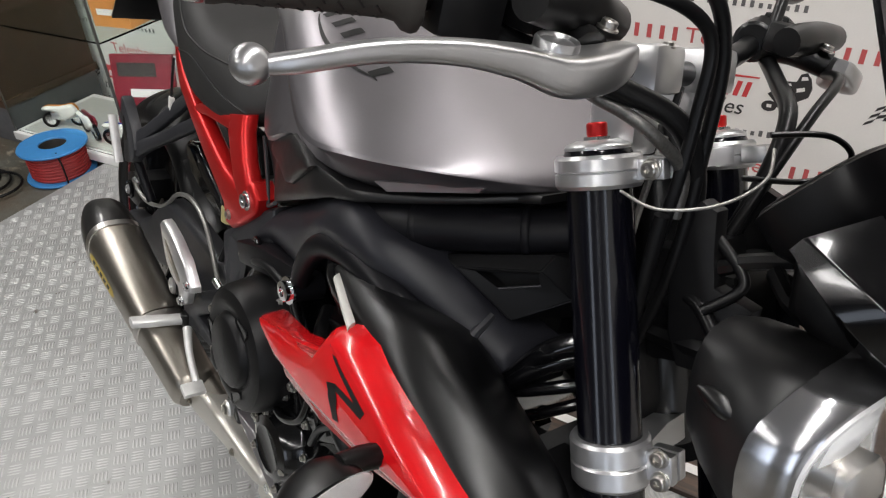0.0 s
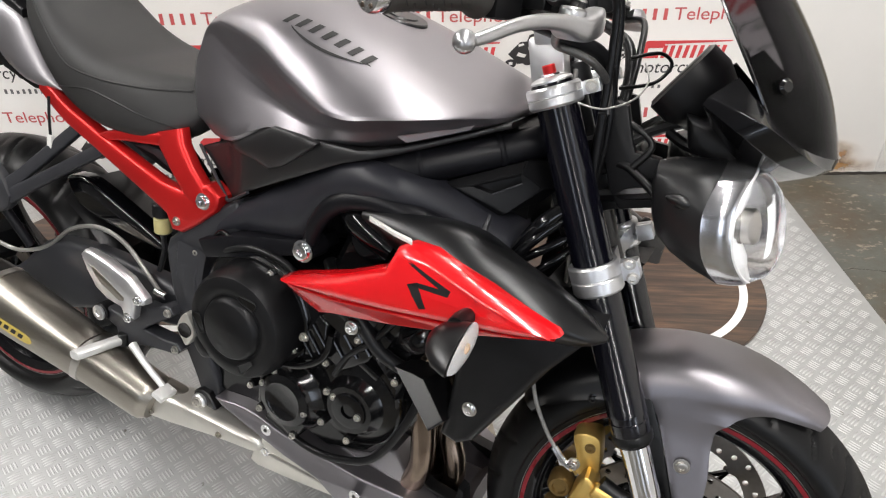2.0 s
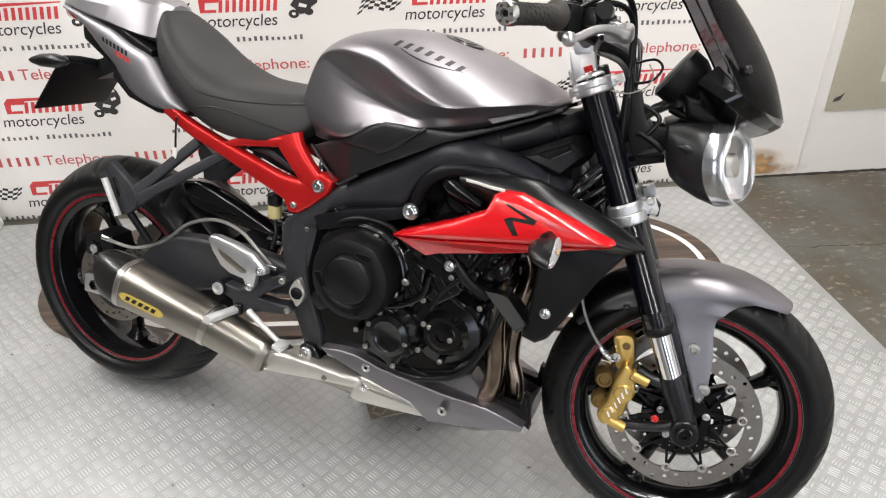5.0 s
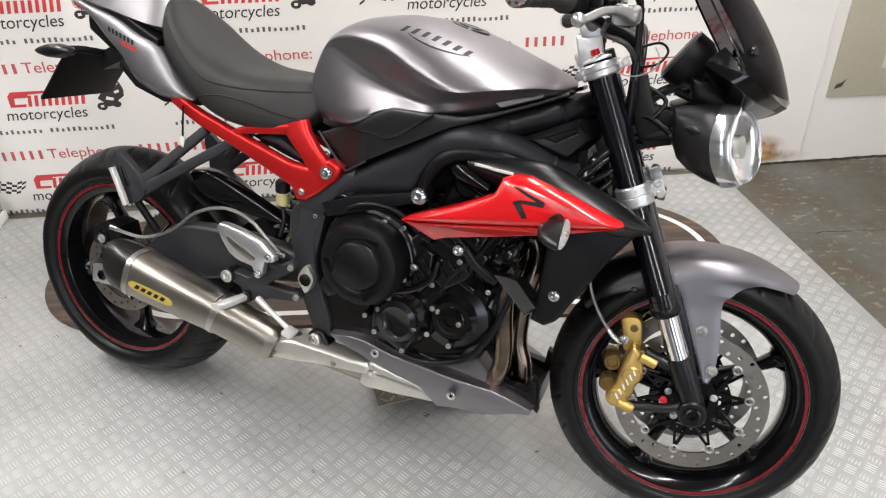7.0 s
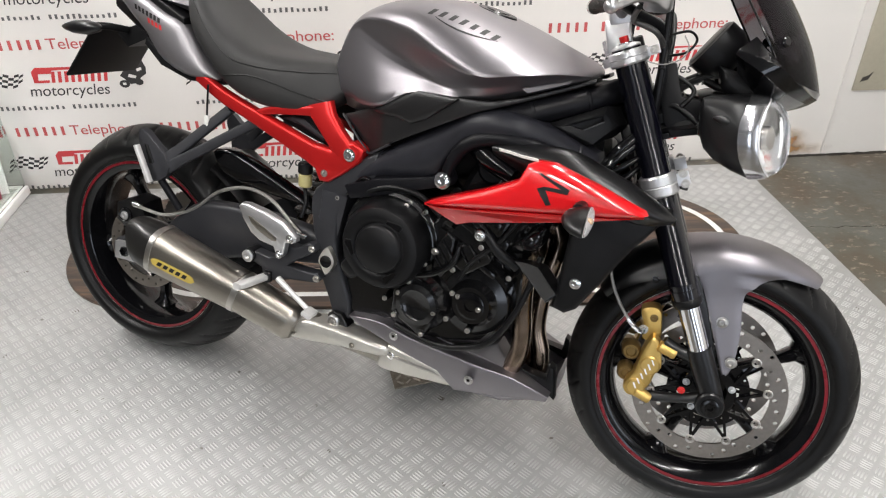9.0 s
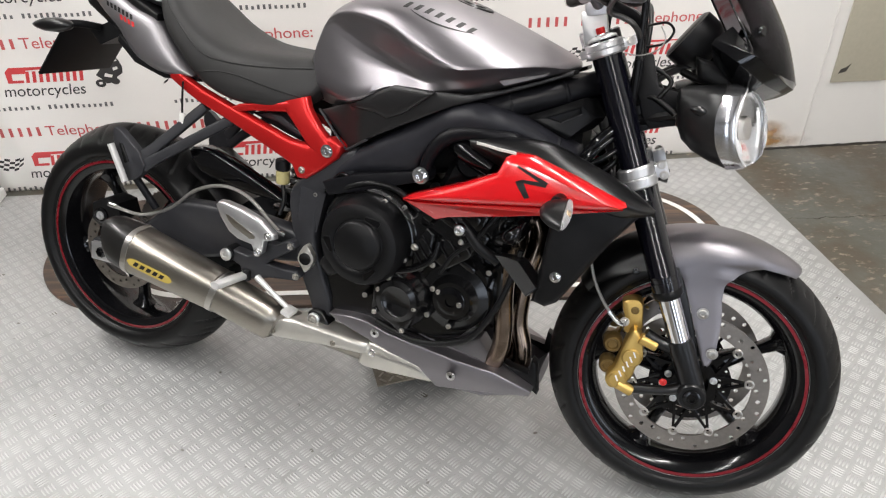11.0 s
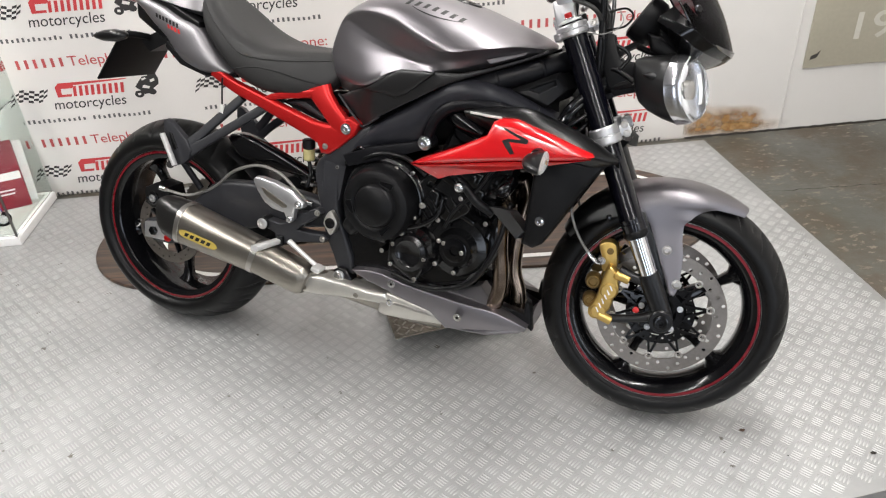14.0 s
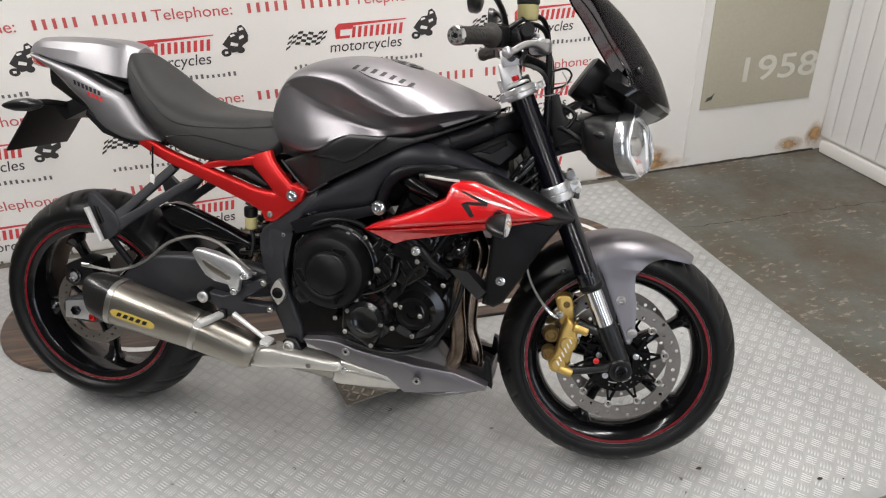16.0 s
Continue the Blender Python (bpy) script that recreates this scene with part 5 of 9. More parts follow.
def fender():
    rings = []
    n = 26
    for k in range(n + 1):
        t = 0.355 + 0.645 * k / n
        a = radians(146 - t * 88)  # from the rear edge over the top to the front tip
        r = 0.3085 + 0.0035 * max(0.0, 1 - abs(t - 0.45) / 0.45) - 0.0015 * max(0.0, t - 0.8) / 0.2
        half = 0.076 - 0.040 * max(0, (t - 0.62) / 0.38) ** 2.0 - 0.010 * max(0, (0.15 - t) / 0.15)
        drop = 0.030 + 0.022 * math.exp(-((t - 0.42) / 0.16) ** 2)
        if t > 0.60:
            drop = 0.040 * (1 - 0.75 * ((t - 0.60) / 0.40) ** 1.5)
        pts = []
        for u in np.linspace(-1, 1, 21):
            aa = abs(u)
            y = half * (math.sin(aa * math.pi / 2) ** 0.9) * math.copysign(1, u)
            rr = r - drop * aa**2.5 - 0.010 * aa**2
            pts.append((FRONT.x + math.cos(a) * rr, y, FRONT.z + math.sin(a) * rr))
        rings.append(pts)
    b = bmesh.new()
    add_grid(b, rings)
    # the stay runs down from the side edge in one surface
    first = next(i for i, r in enumerate(rings) if r[0][0] > 1.336)
    last = next(i for i, r in enumerate(rings) if r[0][0] > 1.497)
    for s, e in ((-1, 0), (1, -1)):
        top = [rings[i][e] for i in range(first, last + 1)]
        us = [(p[0] - top[0][0]) / (top[-1][0] - top[0][0]) for p in top]

        def stay_row(z, xa, xb):
            out = 0.0765 + 0.10 * max(0.0, 0.50 - z)
            return [(xa + (xb - xa) * u, s * (out - 0.0020 * (2 * u - 1) ** 4), z + (0.004 * math.sin(math.pi * u) if z < 0.36 else 0.0)) for u in us]

        rows = [stay_row(*q) for q in spline(STAY, 3)]
        between = []
        for fx, fz in ((0.30, 0.12), (0.58, 0.32), (0.82, 0.62)):
            between.append([(p[0] + (q[0] - p[0]) * fx, p[1] + (q[1] - p[1]) * fz, p[2] + (q[2] - p[2]) * fz) for p, q in zip(top, rows[0])])
        add_grid(b, [top] + between + rows)
    bmesh.ops.remove_doubles(b, verts=b.verts, dist=1e-5)
    bmesh.ops.recalc_face_normals(b, faces=b.faces)
    bmesh.ops.solidify(b, geom=b.faces[:], thickness=0.003)
    f = part("front_mudguard", b, "graphite_paint", bike, "graphite painted front mudguard with side stays", ST, 50)
    for s in (-1, 1):
        for x, z in STB:
            bolt(f, Vector((x, s * (0.080 + 0.10 * max(0, 0.50 - z)), z)), (0, s, 0), 0.0085, 0.006, "steel_polished", "bolt", ST)
        b = bmesh.new()
        add_plate(b, [(1.296, 0.545), (1.345, 0.540), (1.373, 0.478), (1.408, 0.385), (1.408, 0.352), (1.392, 0.356), (1.352, 0.440), (1.318, 0.505)], s * 0.064, s * 0.077, 0.002)
        part("stay_backing", b, "satin_black", f, "black inner carrier of the stay", ST)
    # black rear half, turned out along its lower edge
    rings = []
    for k in range(19):
        t = k / 18
        a = radians(145 - t * 33)
        half = 0.062 + 0.016 * math.sin(min(1.0, t * 2.4) * math.pi / 2)
        r = 0.313 - 0.010 * (1 - t) ** 3
        drop = 0.016 + 0.024 * t
        row = []
        for u in np.linspace(-1, 1, 25):
            aa = abs(u)
            y = half * math.copysign(math.sin(aa * math.pi / 2) ** 0.9, u)
            rr = r - drop * aa**3 - 0.010 * aa**2
            row.append((FRONT.x + math.cos(a) * rr, y, FRONT.z + math.sin(a) * rr))
        low = [(FRONT.x + math.cos(a) * (r - drop - 0.010 - d), s_ * (half + e), FRONT.z + math.sin(a) * (r - drop - 0.010 - d)) for s_, d, e in ((-1, 0.014 * t, 0.004), (1, 0.014 * t, 0.004))]
        rings.append([low[0]] + row + [low[1]])
    b = bmesh.new()
    add_grid(b, rings)
    bmesh.ops.solidify(b, geom=b.faces[:], thickness=0.003)
    ex = part("rear_extension", b, "satin_black", f, "black plastic rear extension", ST, 50)
    for s in (-1, 1):
        bolt(ex, Vector((1.267, s * 0.0795, 0.519)), (0, s, 0), 0.0055, 0.004, "gloss_black", "rivet", ST)
    return f


fender()

# ---- bodywork ----


def section_loft(stations, per_x=5, per_s=5, name="", mat="", parent=None, label="", angle=38.0, creases=()):
    """Half sections (y, z) at stations of x, smoothed both ways and mirrored to both sides."""
    xs = [np.array([(x, y, z) for y, z in pts]) for x, pts in stations]
    n = len(stations[0][1])
    cols = [spline([s[k] for s in xs], per_x) for k in range(n)]
    gap = [max(np.linalg.norm(s[k] - s[k - 1]) for s in xs) for k in range(n)]
    rows = []
    for i in range(len(cols[0])):
        base = [cols[k][i] for k in range(n)]
        out, seg = [], [base[0]]
        for k in range(1, n):
            seg.append(base[k])
            if k in creases or k == n - 1:
                cut = None if k == n - 1 else -1
                steps = 1 if gap[k] < 0.008 else per_s
                out += (spline(seg, per_s) if len(seg) > 2 else [seg[0] + (seg[1] - seg[0]) * (q / steps) for q in range(steps + 1)])[:cut]
                seg = [base[k]]
        right = [(p[0], -p[1], p[2]) for p in out]
        left = [(p[0], p[1], p[2]) for p in out]
        rows.append(list(reversed(right)) + left[1:])
    b = bmesh.new()
    vs = add_grid(b, rows)
    for r in (vs[0], vs[-1]):
        try:
            b.faces.new(r)
        except ValueError:
            pass
    return b


TANK = [
    (0.548, [(0, 0.872), (0.035, 0.870), (0.060, 0.862), (0.072, 0.850), (0.080, 0.835), (0.085, 0.805), (0.06, 0.78)]),
    (0.570, [(0, 0.925), (0.045, 0.920), (0.078, 0.908), (0.090, 0.895), (0.100, 0.880), (0.103, 0.800), (0.07, 0.765)]),
    (0.605, [(0, 0.962), (0.060, 0.956), (0.098, 0.945), (0.113, 0.935), (0.108, 0.926), (0.124, 0.795), (0.08, 0.758)]),
    (0.645, [(0, 0.982), (0.070, 0.976), (0.115, 0.964), (0.134, 0.950), (0.117, 0.912), (0.144, 0.785), (0.09, 0.760)]),
    (0.695, [(0, 0.994), (0.085, 0.988), (0.138, 0.972), (0.160, 0.950), (0.127, 0.888), (0.163, 0.790), (0.10, 0.775)]),
    (0.765, [(0, 0.999), (0.098, 0.993), (0.162, 0.970), (0.187, 0.936), (0.144, 0.862), (0.166, 0.822), (0.11, 0.810)]),
    (0.835, [(0, 0.990), (0.105, 0.984), (0.180, 0.952), (0.213, 0.905), (0.164, 0.847), (0.178, 0.826), (0.13, 0.815)]),
    (0.915, [(0, 0.966), (0.110, 0.960), (0.195, 0.924), (0.234, 0.880), (0.198, 0.856), (0.184, 0.836), (0.15, 0.822)]),
    (0.985, [(0, 0.939), (0.105, 0.934), (0.180, 0.913), (0.223, 0.887), (0.196, 0.870), (0.180, 0.856), (0.15, 0.845)]),
    (1.045, [(0, 0.915), (0.085, 0.912), (0.140, 0.904), (0.180, 0.893), (0.160, 0.883), (0.150, 0.873), (0.12, 0.866)]),
    (1.078, [(0, 0.899), (0.055, 0.898), (0.090, 0.895), (0.115, 0.890), (0.112, 0.886), (0.105, 0.880), (0.08, 0.876)]),
    (1.090, [(0, 0.889), (0.030, 0.889), (0.050, 0.888), (0.065, 0.886), (0.064, 0.884), (0.060, 0.880), (0.05, 0.878)]),
]


def sharpen(pts, i, a=0.16, c=0.16):
    """Two points close to a corner of a section, in place of one, to tighten its curve."""
    p, q, r = np.array(pts[i - 1]), np.array(pts[i]), np.array(pts[i + 1])
    return [tuple(q + (p - q) * a), tuple(q + (r - q) * c)]


TANK = [(x, [*pts[:3], *sharpen(pts, 3, 0.10, 0.07), *sharpen(pts, 4, 0.10, 0.12), *sharpen(pts, 5, 0.06, 0.10), pts[6]]) for x, pts in TANK]
b = section_loft(TANK, 6, 4, creases=(3, 4, 5, 6, 7, 8))
tank = part("fuel_tank", b, "graphite_paint", bike, "satin graphite fuel tank with sharp side crease", None, 60)
tank_tree = BVHTree.FromPolygons([v.co for v in tank.data.vertices], [p.vertices for p in tank.data.polygons])
b = bmesh.new()
add_lathe(b, [(0.042, 0), (0.042, 0.010), (0.040, 0.012), (0.026, 0.012), (0.024, 0.014), (0, 0.014)], (0.86, 0.02, 0.9725), (0.25, 0, 1), 36)
part("filler_cap", b, "satin_black", tank, "black filler cap")


def mirrored(fn):
    return [fn(-1), fn(1)]


def plate_part(name, outline, y0, y1, mat, parent, label="", edge=0.003, smooth=0, warp=None, steps=2, sides=(-1, 1)):
    """The same plate on each side of the machine."""
    obs = []
    for s in sides:
        o = [tuple(q) for q in spline(outline, smooth, True)] if smooth else list(outline)
        b = bmesh.new()
        add_plate(b, o, s * y0, s * y1, edge, steps)
        if warp:
            for v in b.verts:
                v.co.y += s * warp(v.co.x, v.co.z)
        obs.append(part(name, b, mat, parent, label))
    return obs


def pillow_part(name, outline, back, ye, yt, width, mat, parent, label="", smooth=3, warp=None, steps=5, sides=(-1, 1), angle=38):
    obs = []
    for s in sides:
        o = [tuple(q) for q in spline(outline, smooth, True)] if smooth else list(outline)
        b = bmesh.new()
        add_pillow(b, o, s * ye, s * yt, width, steps, s * back)
        if warp:
            for v in b.verts:
                v.co.y += s * warp(v.co.x, v.co.z)
        obs.append(part(name, b, mat, parent, label, None, angle))
    return obs



def ruled(name, upper, lower, depth, mat, parent, label="", hollow=0.004, rise=0.0, dense=4, across=10, sides=(-1, 1), angle=38, back=0.03):
    """A rounded strip between two edge lines of x and z, standing off at depth(x)."""
    up_, lo_ = [], []
    for line, out in ((upper, up_), (lower, lo_)):
        for p, q in zip(line, line[1:]):
            for k in range(dense):
                t = k / dense
                out.append((p[0] + (q[0] - p[0]) * t, p[1] + (q[1] - p[1]) * t))
        out.append(line[-1])
    obs = []
    for s in sides:
        rows = []
        for (ux, uz), (lx, lz) in zip(up_, lo_):
            row = []
            for k in range(-1, across + 2):
                c = math.cos(math.pi * max(0, min(across, k)) / across)
                v = (1 - c) / 2
                x, z = ux + (lx - ux) * v, uz + (lz - uz) * v
                y = depth(x) + rise - hollow * (1 - math.sqrt(max(0.0, 1 - c * c)))
                if k in (-1, across + 1):
                    y -= back
                row.append((x, s * y, z))
            rows.append(row)
        b = bmesh.new()
        vs = add_grid(b, rows)
        for r in (vs[0], vs[-1]):
            b.faces.new(r)
        bmesh.ops.recalc_face_normals(b, faces=b.faces)
        obs.append(part(name, b, mat, parent, label, None, angle))
    return obs


def table(xs, ys):
    return lambda x: float(np.interp(x, xs, ys))


# black panel under the tank
PANEL_Y = table([0.60, 0.66, 0.70, 0.78, 0.87, 0.95, 1.02, 1.08], [0.112, 0.126, 0.150, 0.169, 0.192, 0.190, 0.150, 0.10])
ruled("tank_side_panel", [(0.590, 0.750), (0.666, 0.777), (0.72, 0.803), (0.777, 0.829), (0.87, 0.829), (0.93, 0.830), (0.984, 0.843), (1.055, 0.867), (1.103, 0.887)], [(0.597, 0.742), (0.664, 0.684), (0.72, 0.715), (0.787, 0.749), (0.85, 0.780), (0.907, 0.808), (0.985, 0.834), (1.051, 0.858), (1.104, 0.879)],
      PANEL_Y, "panel_black", tank, "satin black panel under the tank", 0.003, 0.0, 4, 8, (-1, 1), 30, 0.05)
ruled("knee_inlay", [(0.668, 0.7765), (0.72, 0.802), (0.777, 0.828), (0.82, 0.829), (0.872, 0.829)], [(0.676, 0.771), (0.735, 0.770), (0.765, 0.762), (0.800, 0.776), (0.866, 0.822)], PANEL_Y, "panel_black", tank, "dark raised inlay", 0.006, 0.007, 4, 8, (-1, 1), 30, 0.01)
for s in (-1, 1):
    b = bmesh.new()
    add_tube(b, [(0.588, s * 0.114, 0.752), (0.622, s * 0.123, 0.718), (0.655, s * 0.134, 0.689), (0.664, s * 0.138, 0.683), (0.676, s * 0.142, 0.687), (0.720, s * 0.156, 0.713)], 0.0028, 8, 5)
    part("panel_edge", b, "frame_grey", tank, "thin grey edge trim")
    b = bmesh.new()
    add_loft(b, [[(x, s * y, z) for x, y, z in ring] for ring in (((1.000, 0.1830, 0.8560), (1.062, 0.1300, 0.8760), (1.066, 0.1290, 0.8820), (0.992, 0.1930, 0.8640)), ((1.000, 0.1890, 0.8555), (1.062, 0.1360, 0.8755), (1.066, 0.1345, 0.8815), (0.992, 0.1985, 0.8635)))])
    part("front_inlay", b, "tail_paint", tank, "small graphite inlay under the tank's nose")

# seat
SEAT = [
    (0.150, [(0, 1.003), (0.022, 1.002), (0.036, 0.998), (0.044, 0.990), (0.048, 0.982), (0.03, 0.975)]),
    (0.178, [(0, 0.986), (0.045, 0.983), (0.070, 0.970), (0.088, 0.945), (0.097, 0.915), (0.07, 0.900)]),
    (0.220, [(0, 0.953), (0.065, 0.948), (0.098, 0.932), (0.114, 0.900), (0.118, 0.857), (0.08, 0.84)]),
    (0.290, [(0, 0.896), (0.075, 0.893), (0.110, 0.878), (0.128, 0.845), (0.132, 0.792), (0.09, 0.775)]),
    (0.360, [(0, 0.861), (0.080, 0.860), (0.118, 0.850), (0.138, 0.820), (0.142, 0.762), (0.10, 0.745)]),
    (0.430, [(0, 0.851), (0.080, 0.851), (0.120, 0.843), (0.142, 0.812), (0.146, 0.752), (0.10, 0.737)]),
    (0.500, [(0, 0.849), (0.075, 0.849), (0.112, 0.841), (0.134, 0.812), (0.140, 0.752), (0.10, 0.738)]),
    (0.552, [(0, 0.851), (0.060, 0.850), (0.090, 0.843), (0.110, 0.818), (0.124, 0.768), (0.09, 0.752)]),
    (0.585, [(0, 0.856), (0.045, 0.855), (0.070, 0.848), (0.088, 0.828), (0.100, 0.795), (0.07, 0.775)]),
]
b = section_loft(SEAT, 5, 4)
seat = part("seat", b, "seat_vinyl", bike, "black vinyl rider seat with stepped back", None, 60)
seat_tree = BVHTree.FromPolygons([v.co for v in seat.data.vertices], [p.vertices for p in seat.data.polygons])


def seam(points, name, mat, parent, tree, r=0.0016):
    """A thin cord laid on a surface, along points of x and z seen from each side."""
    for s in (-1, 1):
        out = []
        for x, z in spline(points, 6):
            hit = tree.ray_cast(Vector((x, s * 0.6, z)), Vector((0, -s, 0)))[0]
            if hit:
                out.append(hit + Vector((0, s * 0.0004, 0)))
        b = bmesh.new()
        add_tube(b, out, r, 6, 1)
        part(name, b, mat, parent)


seam([(0.275, 0.792), (0.300, 0.797), (0.36, 0.805), (0.42, 0.800), (0.50, 0.782), (0.56, 0.770)], "seam", "decal_black", seat, seat_tree)
seam([(0.175, 0.955), (0.230, 0.900), (0.300, 0.840), (0.38, 0.826), (0.48, 0.826), (0.56, 0.830)], "seam", "seat_vinyl", seat, seat_tree, 0.002)

# tail: hump, side cowls, lamp, undertray
HUMP = [
    (-0.142, [(0, 1.004), (0.020, 1.003), (0.034, 0.999), (0.040, 0.992), (0.042, 0.985), (0.03, 0.975)]),
    (-0.110, [(0, 1.024), (0.030, 1.022), (0.048, 1.014), (0.056, 1.000), (0.060, 0.985), (0.04, 0.970)]),
    (-0.050, [(0, 1.028), (0.038, 1.026), (0.060, 1.015), (0.074, 0.998), (0.080, 0.975), (0.05, 0.955)]),
    (0.030, [(0, 1.027), (0.044, 1.026), (0.068, 1.014), (0.084, 0.992), (0.094, 0.960), (0.06, 0.940)]),
    (0.090, [(0, 1.024), (0.048, 1.022), (0.070, 1.010), (0.086, 0.982), (0.097, 0.945), (0.06, 0.930)]),
    (0.140, [(0, 1.017), (0.046, 1.012), (0.062, 1.000), (0.078, 0.968), (0.094, 0.935), (0.06, 0.92)]),
    (0.168, [(0, 1.004), (0.020, 0.999), (0.036, 0.990), (0.060, 0.962), (0.082, 0.930), (0.05, 0.91)]),
]
b = section_loft(HUMP, 4, 1)
hump = part("seat_hump", b, "tail_paint", bike, "graphite single-seat tail hump", None, 17)
COWL_UP = [tuple(p) for p in spline([(-0.125, 0.986), (-0.044, 0.966), (0.035, 0.944), (0.109, 0.912), (0.153, 0.897), (0.181, 0.876), (0.219, 0.827), (0.266, 0.784)], 5)]
COWL_LOW = [tuple(p) for p in spline([(-0.130, 0.972), (-0.061, 0.940), (-0.004, 0.892), (0.040, 0.860), (0.058, 0.836), (0.095, 0.803), (0.177, 0.777), (0.262, 0.777)], 5)]
COWL_Y = table([-0.13, -0.05, 0.04, 0.10, 0.16, 0.22, 0.27], [0.060, 0.080, 0.099, 0.110, 0.118, 0.119, 0.110])
ruled("tail_cowl", COWL_UP, COWL_LOW, COWL_Y, "tail_paint", bike, "graphite painted tail side cowl", 0.024, 0.0, 1, 16, (-1, 1), 60, 0.03)
ruled("tail_recess", [(-0.100, 0.988), (-0.02, 0.976), (0.05, 0.956), (0.12, 0.926), (0.165, 0.905)], [(-0.100, 0.978), (-0.02, 0.958), (0.05, 0.936), (0.12, 0.904), (0.165, 0.888)], table([-0.10, 0.0, 0.10, 0.17], [0.062, 0.080, 0.096, 0.100]), "plastic_black", hump, "dark slot under the hump", 0.004, 0.0, 4, 6, (-1, 1), 40, 0.03)
plate_part("tail_lower_edge", [(0.050, 0.850), (0.068, 0.838), (0.105, 0.805), (0.177, 0.781), (0.275, 0.780), (0.27, 0.768), (0.170, 0.766), (0.09, 0.792), (0.045, 0.835)], 0.03, 0.096, "plastic_black", bike, "black lower tail edge", 0.003)
b = bmesh.new()
rings = []
for x, w, z0, z1 in ((-0.158, 0.022, 0.962, 0.992), (-0.145, 0.036, 0.950, 0.997), (-0.110, 0.050, 0.945, 0.995), (-0.09, 0.052, 0.945, 0.990)):
    rings.append([(x, w * u, (z0 + z1) / 2 + (z1 - z0) / 2 * v) for u, v in superellipse(1, 1, 3, 20)])
add_loft(b, rings)
part("tail_light", b, "tail_red", bike, "red tail lamp lens")
b = bmesh.new()
rings = []
for x, w, z0, z1 in ((-0.10, 0.030, 0.900, 0.955), (-0.03, 0.050, 0.862, 0.955), (0.05, 0.065, 0.830, 0.950), (0.20, 0.080, 0.790, 0.900), (0.33, 0.085, 0.760, 0.830), (0.45, 0.085, 0.74, 0.80)):
    rings.append([(x, w * u, (z0 + z1) / 2 + (z1 - z0) / 2 * v) for u, v in superellipse(1, 1, 4, 20)])
add_loft(b, rings)
under = part("undertray", b, "plastic_black", bike, "black plastic undertray")
b = bmesh.new()
add_loft(b, [[(0.00 + dx, u * 0.035, 0.885 + dz) for u, dx, dz in ((-1, 0, 0), (1, 0, 0), (1, 0.03, -0.03), (-1, 0.03, -0.03))], [(-0.085 + dx, u * 0.045, 0.845 + dz) for u, dx, dz in ((-1, 0, 0), (1, 0, 0), (1, 0.03, -0.03), (-1, 0.03, -0.03))]])
hanger = part("plate_hanger", b, "plastic_black", bike, "black number-plate bracket")
b = bmesh.new()
rot = Matrix.Rotation(radians(38), 4, "Y")
add_box(b, (-0.142, 0, 0.796), (0.006, 0.225, 0.155), rot, 0.002)
part("number_plate", b, "plastic_black", hanger, "dark back of the number plate")
for s in (-1, 1):
    b = bmesh.new()
    add_tube(b, [(-0.055, s * 0.045, 0.855), (-0.070, s * 0.085, 0.862), (-0.082, s * 0.115, 0.862)], 0.009, 10, 4)
    ind = part("rear_indicator", b, "plastic_black", bike, "black rear indicator on a short stalk")
    b = bmesh.new()
    rings = []
    for k, (t, r) in enumerate(((-1, 0.003), (-0.8, 0.010), (-0.3, 0.019), (0.3, 0.021), (0.8, 0.013), (1, 0.004))):
        rings.append([(-0.100 + t * 0.060, s * 0.138 + v * r, 0.858 + u * r * 0.8 + t * 0.004) for u, v in superellipse(1, 1, 2.2, 16)])
    add_loft(b, rings)
    part("indicator_body", b, "satin_black", ind)

